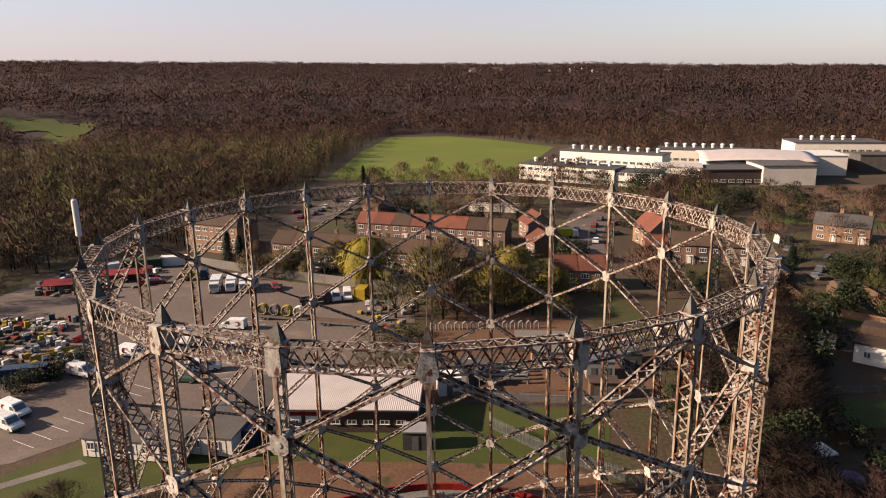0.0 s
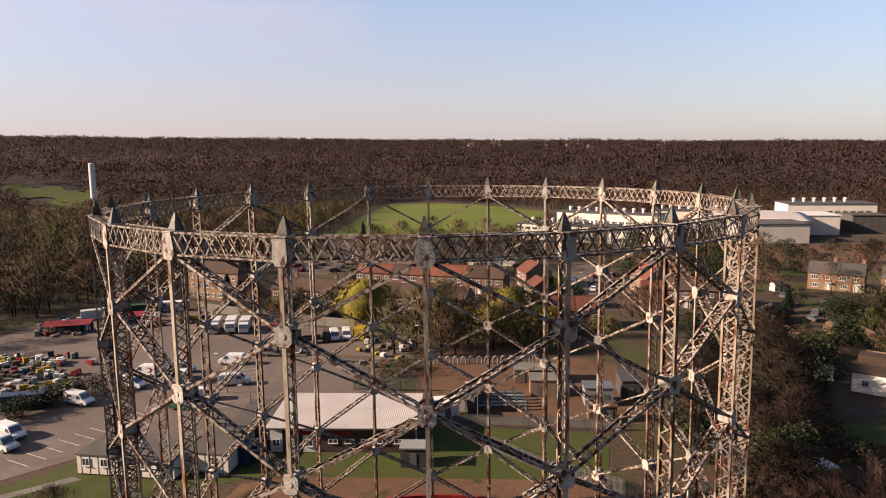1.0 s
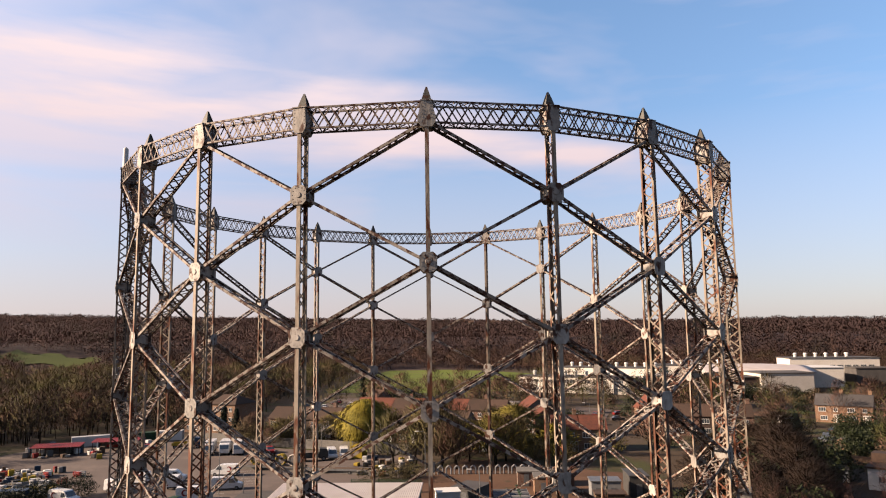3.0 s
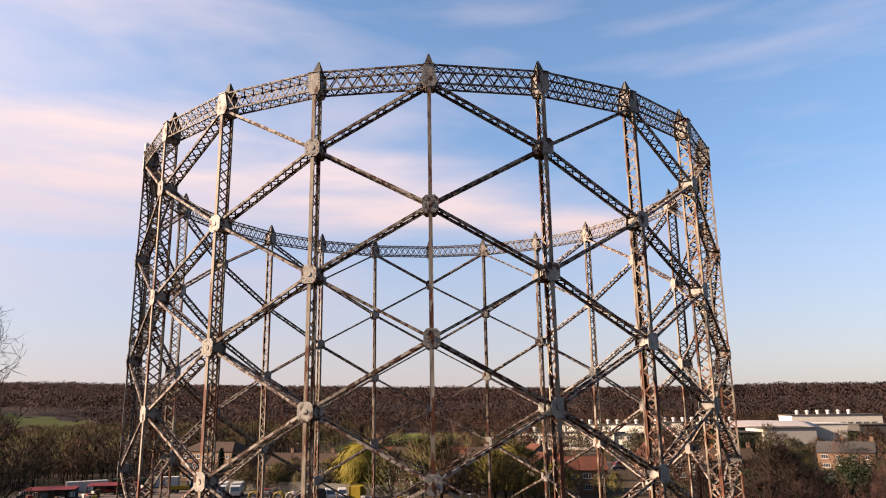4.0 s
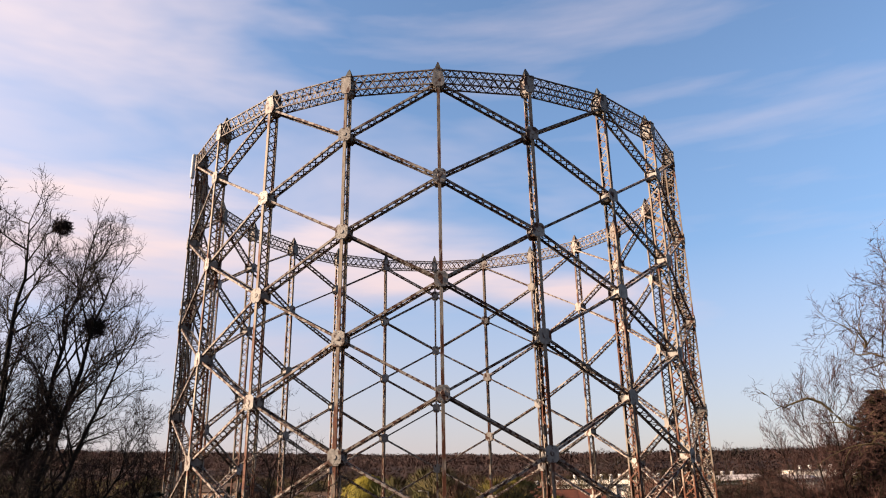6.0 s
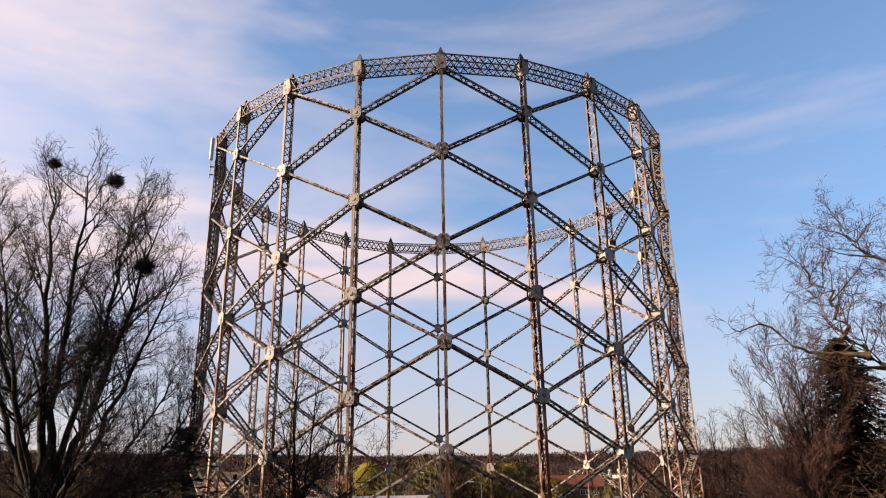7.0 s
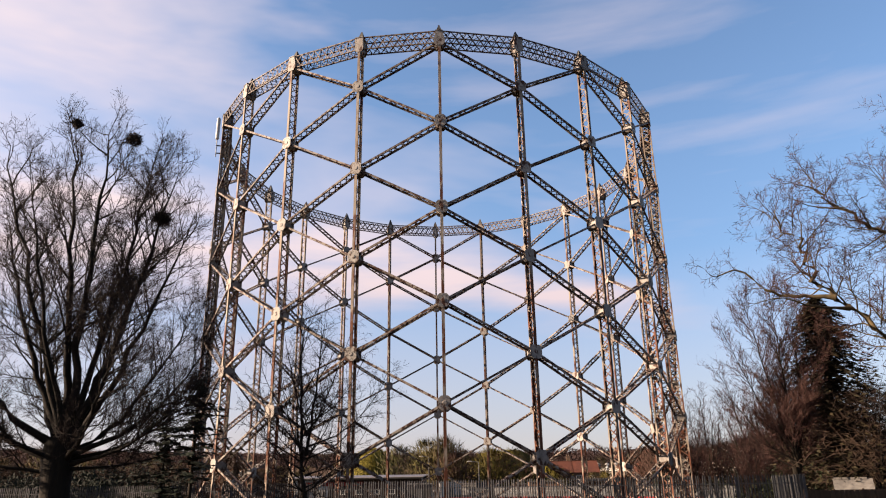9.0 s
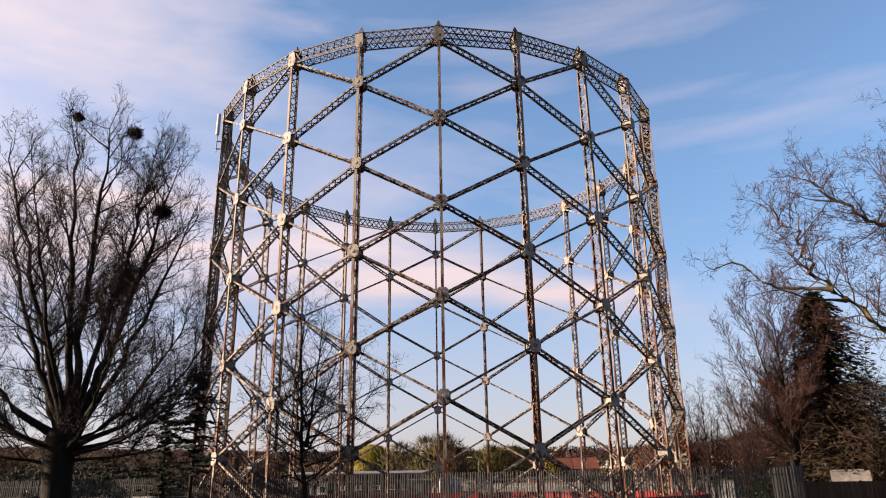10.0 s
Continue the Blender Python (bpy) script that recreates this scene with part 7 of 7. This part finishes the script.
def far_garden_trees():
    rng = np.random.default_rng(77)
    kinds = make_variants(rng, 6, 420, 10, 4.6, 0.14)
    groups = {"brown": [], "olive": []}
    for n, x0, x1, y0, y1 in ((130, 62, 210, 205, 288), (120, -56, 62, 226, 320), (120, -150, -100, 62, 200), (56, 84, 190, 120, 212)):
        for _ in range(n):
            x, y = rng.uniform(x0, x1), rng.uniform(y0, y1)
            if abs(x - 43) < 10 and 183 < y < 252 or -60 < x < -30 and 228 < y < 304 or 104 < x < 150 and abs(y - 200 + (x - 112) * 0.69) < 8 or x > 105 and 246 < y < 290:
                continue
            groups["olive" if rng.random() < 0.35 else "brown"].append((x, y, rng.uniform(0.5, 1.15)))
    scatter("garden_trees", WOODS, groups["brown"], kinds, "leafless brown trees among the gardens", rng)
    scatter("garden_scrub", SCRUB, groups["olive"], kinds, "olive-brown scrub among the gardens", rng)
    low = make_variants(rng, 5, 360, 3.6, 2.6, 0.22, 0.02, 0.3)
    bushes = [(rng.uniform(50, 140), rng.uniform(98, 200), rng.uniform(0.4, 1.1)) for _ in range(130)] + [(rng.uniform(-30, 62), rng.uniform(216, 250), rng.uniform(0.5, 1.3)) for _ in range(60)] + [(rng.uniform(33, 56), rng.uniform(50, 100), rng.uniform(0.6, 1.4)) for _ in range(50)]
    bushes += [(rng.uniform(60, 200), rng.uniform(206, 288), rng.uniform(0.5, 1.4)) for _ in range(110)] + [(rng.uniform(-48, 20), rng.uniform(176, 200), rng.uniform(0.3, 0.7)) for _ in range(46)]
    bushes = [q for q in bushes if not (104 < q[0] < 150 and abs(q[1] - 200 + (q[0] - 112) * 0.69) < 7 or abs(q[0] - 74.5) < 7 and abs(q[1] - 110) < 6 or 30 < q[0] < 56 and 183 < q[1] < 250 or abs(q[0] - 47) < 4 and 69 < q[1] < 84)]
    scatter("garden_bushes", EVERGREEN, bushes, low, "dark green bushes and hedges among the gardens", rng)


far_garden_trees()
for k, (x, y, h, r) in enumerate(((-58, 181, 9.5, 2.4), (-54.5, 180, 8, 2.2), (-33, 283, 13, 3), (52, 138, 7, 2.5), (86, 168, 6, 2))):
    conifer(pose(x, y, 0), h, r, 420, "dark green conifer beside the houses", 60 + k)
for k, (x, y, h, r) in enumerate(((88, 284, 11, 9), (98, 280, 9, 7), (80, 287, 8, 6), (108, 246, 8, 6), (-14, 232, 9, 6), (58, 108, 6.5, 4.5), (66, 122, 6, 4.5), (52, 124, 7, 4), (94, 158, 6, 5), (84, 140, 5.5, 4), (32, 178, 6, 4.5), (29, 196, 5, 3.5), (108, 165, 6, 5), (45, 98, 6, 5), (41, 80, 6, 5))):
    leaf_mass("evergreen_tree", pose(x, y, 0), h, r, 3600, 0.30, EVERGREEN if k > 2 else CONIFER, "dense dark evergreen tree", 80 + k, category="tree")
for k, (x, y, h, r) in enumerate(((-31, 170, 5, 3.4), (-36, 172, 4.5, 3), (-140, 210, 8, 8), (-150, 214, 7, 6))):
    leaf_mass("blossom_tree", pose(x, y, 0), h, r, 1500, 0.16, BLOSSOM, "small tree in pale blossom", 100 + k, category="tree")
for k, (x, y, h, r) in enumerate(((-9, 124, 3.2, 3.4), (-12, 121.5, 2.6, 3), (-6, 126, 2.4, 2.4))):
    leaf_mass("shrub", pose(x, y, 0), h, r, 1600, 0.14, SCRUB, "brown scrubby shrub beside the yard", 120 + k)


# garden hedges and fences
def close_fence(pts, h, label):
    t = thing("garden_fence", Matrix.Identity(4), label, "fence")
    bm = bmesh.new()
    box(bm, (-0.07, -0.01, 0.05), (0.07, 0.01, h))
    board = mesh_of("board", bm, TIMBER)
    for a, b in zip(pts, pts[1:]):
        length, turn = math.dist(a, b), math.atan2(b[1] - a[1], b[0] - a[0])
        base = Matrix.Translation((*a, 0)) @ Matrix.Rotation(turn, 4, "Z")
        for i in range(min(int(length / 0.15), 220)):
            hang("board", board, t, base @ Matrix.Translation((0.075 + 0.15 * i, 0.012 * (i % 2), 0)))
        bm = bmesh.new()
        for i in range(int(length / 1.8) + 1):
            box(bm, (1.8 * i - 0.05, 0.03, 0), (1.8 * i + 0.05, 0.13, h + 0.05))
        part("post", bm, TIMBER, t, m=base)


close_fence([(19.6, 20.6), (44, 23.0)], 1.85, "brown close-boarded timber garden fence")
close_fence([(48, 84.5), (80, 88)], 1.6, "brown timber garden fence between the lawns")
palisade([(55, 98.5), (95, 101)], 1.4, "thin pale post fence between the gardens", GALV)

# ---- planting round the compound ----
conifer(pose(25.7, 27.1, 0), 14.9, 5.4, 1250, "tall brown-green spruce behind the timber fence", 201, SPRUCE, 0.55, 0.58, 0.45, tuft=0.5)
conifer(pose(-17.4, 26.4, 0), 9.6, 2.8, 105, "ragged dark conifer before a leg of the gasholder", 202, CONIFER, 0.9, 0.4, 0.1, 0.3)
conifer(pose(-19.9, 28.0, 0), 7.6, 2.6, 90, "ragged dark conifer beside the palisade fence", 207, CONIFER, 0.9, 0.4, 0.1)
for k, (x, y, h, r) in enumerate(((26.5, 24.6, 8.5, 3.6), (33.5, 28.5, 9.5, 4.0), (38, 29.5, 9, 4.0), (28, 31, 8, 4), (38, 27, 9, 4.5))):
    crown_tree("thicket", pose(x, y, 0), h, r, 4200, 0.035, THICKET, "tangled brown thicket with ivy stems", 210 + k, 0.02, 0.1)
for k, (x, y, h, r) in enumerate(((34, 27.5, 4.2, 3.0), (37, 27.8, 4.5, 3.6), (26.5, 29.8, 3.0, 2.2), (42, 28, 5, 4))):
    leaf_mass("shrub", pose(x, y, 0), h, r, 3000, 0.12, CONIFER, "dense dark evergreen shrub behind the fence", 220 + k)
leaf_mass("shrub", pose(21.2, 27.5, 0), 3.0, 2.2, 1500, 0.10, EVERGREEN, "leafy green shrub beside the fence", 231)
leaf_mass("blossom_tree", pose(23.5, 40, 0), 6.5, 3.2, 420, 0.05, BLOSSOM, "small tree in sparse pale blossom", 232, category="tree")
# belt in shade: the darker tree kinds put that shade into the colour
for k in range(30):
    x = -85 + 2.2 * k
    copy_thing(dark_kinds[k % 3], pose(x, 60 + 0.25 * (k % 5) * 8 + max(0, -40 - x) * 0.1, 0, 0, 0, 37 * k) @ Matrix.Diagonal((0.62, 0.62, 0.5 + 0.05 * (k % 4), 1)))
shed(pose(23.7, 22.9, 0, 0, 0, -28), 2.0, 2.0, 1.80, TIMBER, CONCRETE, "garden shed with a pale roof behind the fence")
COPSE_LIMBS = [
    (0.3, 0.2, 9.6, 0.8, 0.12), (1.6, 0.6, 8.8, 1.0, 0.09), (-1.5, 0.8, 9.0, 1.0, 0.09), (0.6, -1.7, 8.4, 1.2, 0.08), (-0.8, 1.9, 8.0, 1.2, 0.08),
    (2.7, -0.6, 6.8, 1.2, 0.06), (-2.8, -0.7, 6.6, 1.2, 0.06), (0.9, 2.8, 6.2, 1.2, 0.06), (-0.6, -2.8, 6.0, 1.2, 0.06), (2.4, 1.8, 4.6, 1.0, 0.05), (-2.3, 1.6, 4.4, 1.0, 0.05),
]
copse = limbed_tree(31, 1.4, 0.13, [(sweep((x, y, z), z0, 0.7), r) for x, y, z, z0, r in COPSE_LIMBS], gaps=(0.34, 0.22, 0.18, 0.16), ratio=(0.24, 0.45, 0.45), bend=0.10, up=0.10, angle=(0.4, 0.8), start=0.1)
copse_tree = plant_tree("bare_tree", pose(27.5, 46, 0), *copse, BARK, TWIG_RED, "leafless brown tree with dense upright twigs")
for k, (x, y, s) in enumerate(((31, 52, 1.3), (24.5, 55, 1.05), (35, 48, 1.3), (29, 60, 1.25), (22.8, 49, 0.85), (38, 56, 1.35), (26.0, 35.5, 0.8), (30.5, 38, 1.0), (22.6, 33.5, 0.62), (34, 36, 1.05))):
    copy_thing(copse_tree, pose(x, y, 0, 0, 0, 50 * k) @ Matrix.Diagonal((s, s, s, 1)))
hedge_rng = random.Random(6)
for k in range(9):
    f = k / 8
    leaf_mass("hedge", pose(-71.5 + 9.5 * f, 98 + 17 * f, 0, 0, 0, 40 * k), 3.4, 2.2, 1900, 0.13, EVERGREEN, "dark clipped hedge along the car park", 240 + k, category="hedge")
# shade on these shrubs is put in by the near-black needle colour
for k in range(16):
    leaf_mass("shrub", pose(-64 + 2.7 * k, 47 - 0.55 * k + hedge_rng.uniform(-1, 1), 0, 0, 0, 60 * k), hedge_rng.uniform(3.4, 4.8), 2.8, 2200, 0.12, CONIFER, "overgrown shrub behind the fence, colour darkened for shade", 260 + k)


# unseen evergreens, added out of view so their shade falls across the fence
for k, (x, y, h) in enumerate(((-38, 8, 11), (-42, 13, 12), (-39, 18, 10), (-44, 23, 12), (-41, 28, 11), (-48, 18, 13))):
    conifer(pose(x, y, 0), h, 3.2, 300, "unseen evergreen added to shade the fence", 300 + k)


# back gardens: fence lines and small lawns between the rows
garden_rng = random.Random(12)
for k in range(9):
    x = -40 + 6.2 * k
    y = 188 - 0.36 * (x + 40)
    sheet("garden_lawn", [(x + 0.4, y), (x + 5.6, y - 1.9), (x + 6.2, y + garden_rng.uniform(6, 9)), (x + 1.0, y + 9)], 0.04 + 0.002 * k, GRASS if k % 3 else EARTH, "small back-garden lawn between fences", "lawn")
    wall_run("garden_fence", [(x, y), (x + 1.6, y + 11)], 1.6, 0.06, TIMBER, "brown timber fence between back gardens")
for k in range(10):
    x = 60 + 8 * k
    y = 124 + 2.5 * (k % 3)
    sheet("garden_lawn", [(x, y), (x + 7.2, y), (x + 8.5, y + garden_rng.uniform(14, 24)), (x + 1.5, y + 20)], 0.03 + 0.002 * k, (GRASS, EARTH, GRASS)[k % 3], "narrow garden lawn between fences", "lawn")
    wall_run("garden_fence", [(x - 0.4, y - 2), (x + 1.2, y + 26)], 1.6, 0.06, TIMBER, "brown timber fence between gardens")
for k in range(8):
    x, y = 64 + 11 * k, 214 + 7 * (k % 3)
    sheet("verge", [(x, y), (x + 10, y - 3), (x + 12, y + 12), (x + 2, y + 14)], 0.03 + 0.002 * k, (GRASS, EARTH)[k % 2], "rough grass verge beside the houses", "verge")
wall_run("garden_wall", [(79, 133), (84, 128.5), (90, 124)], 1.7, 0.12, BUFF, "sunlit orange-brown panel wall at the end of a garden")
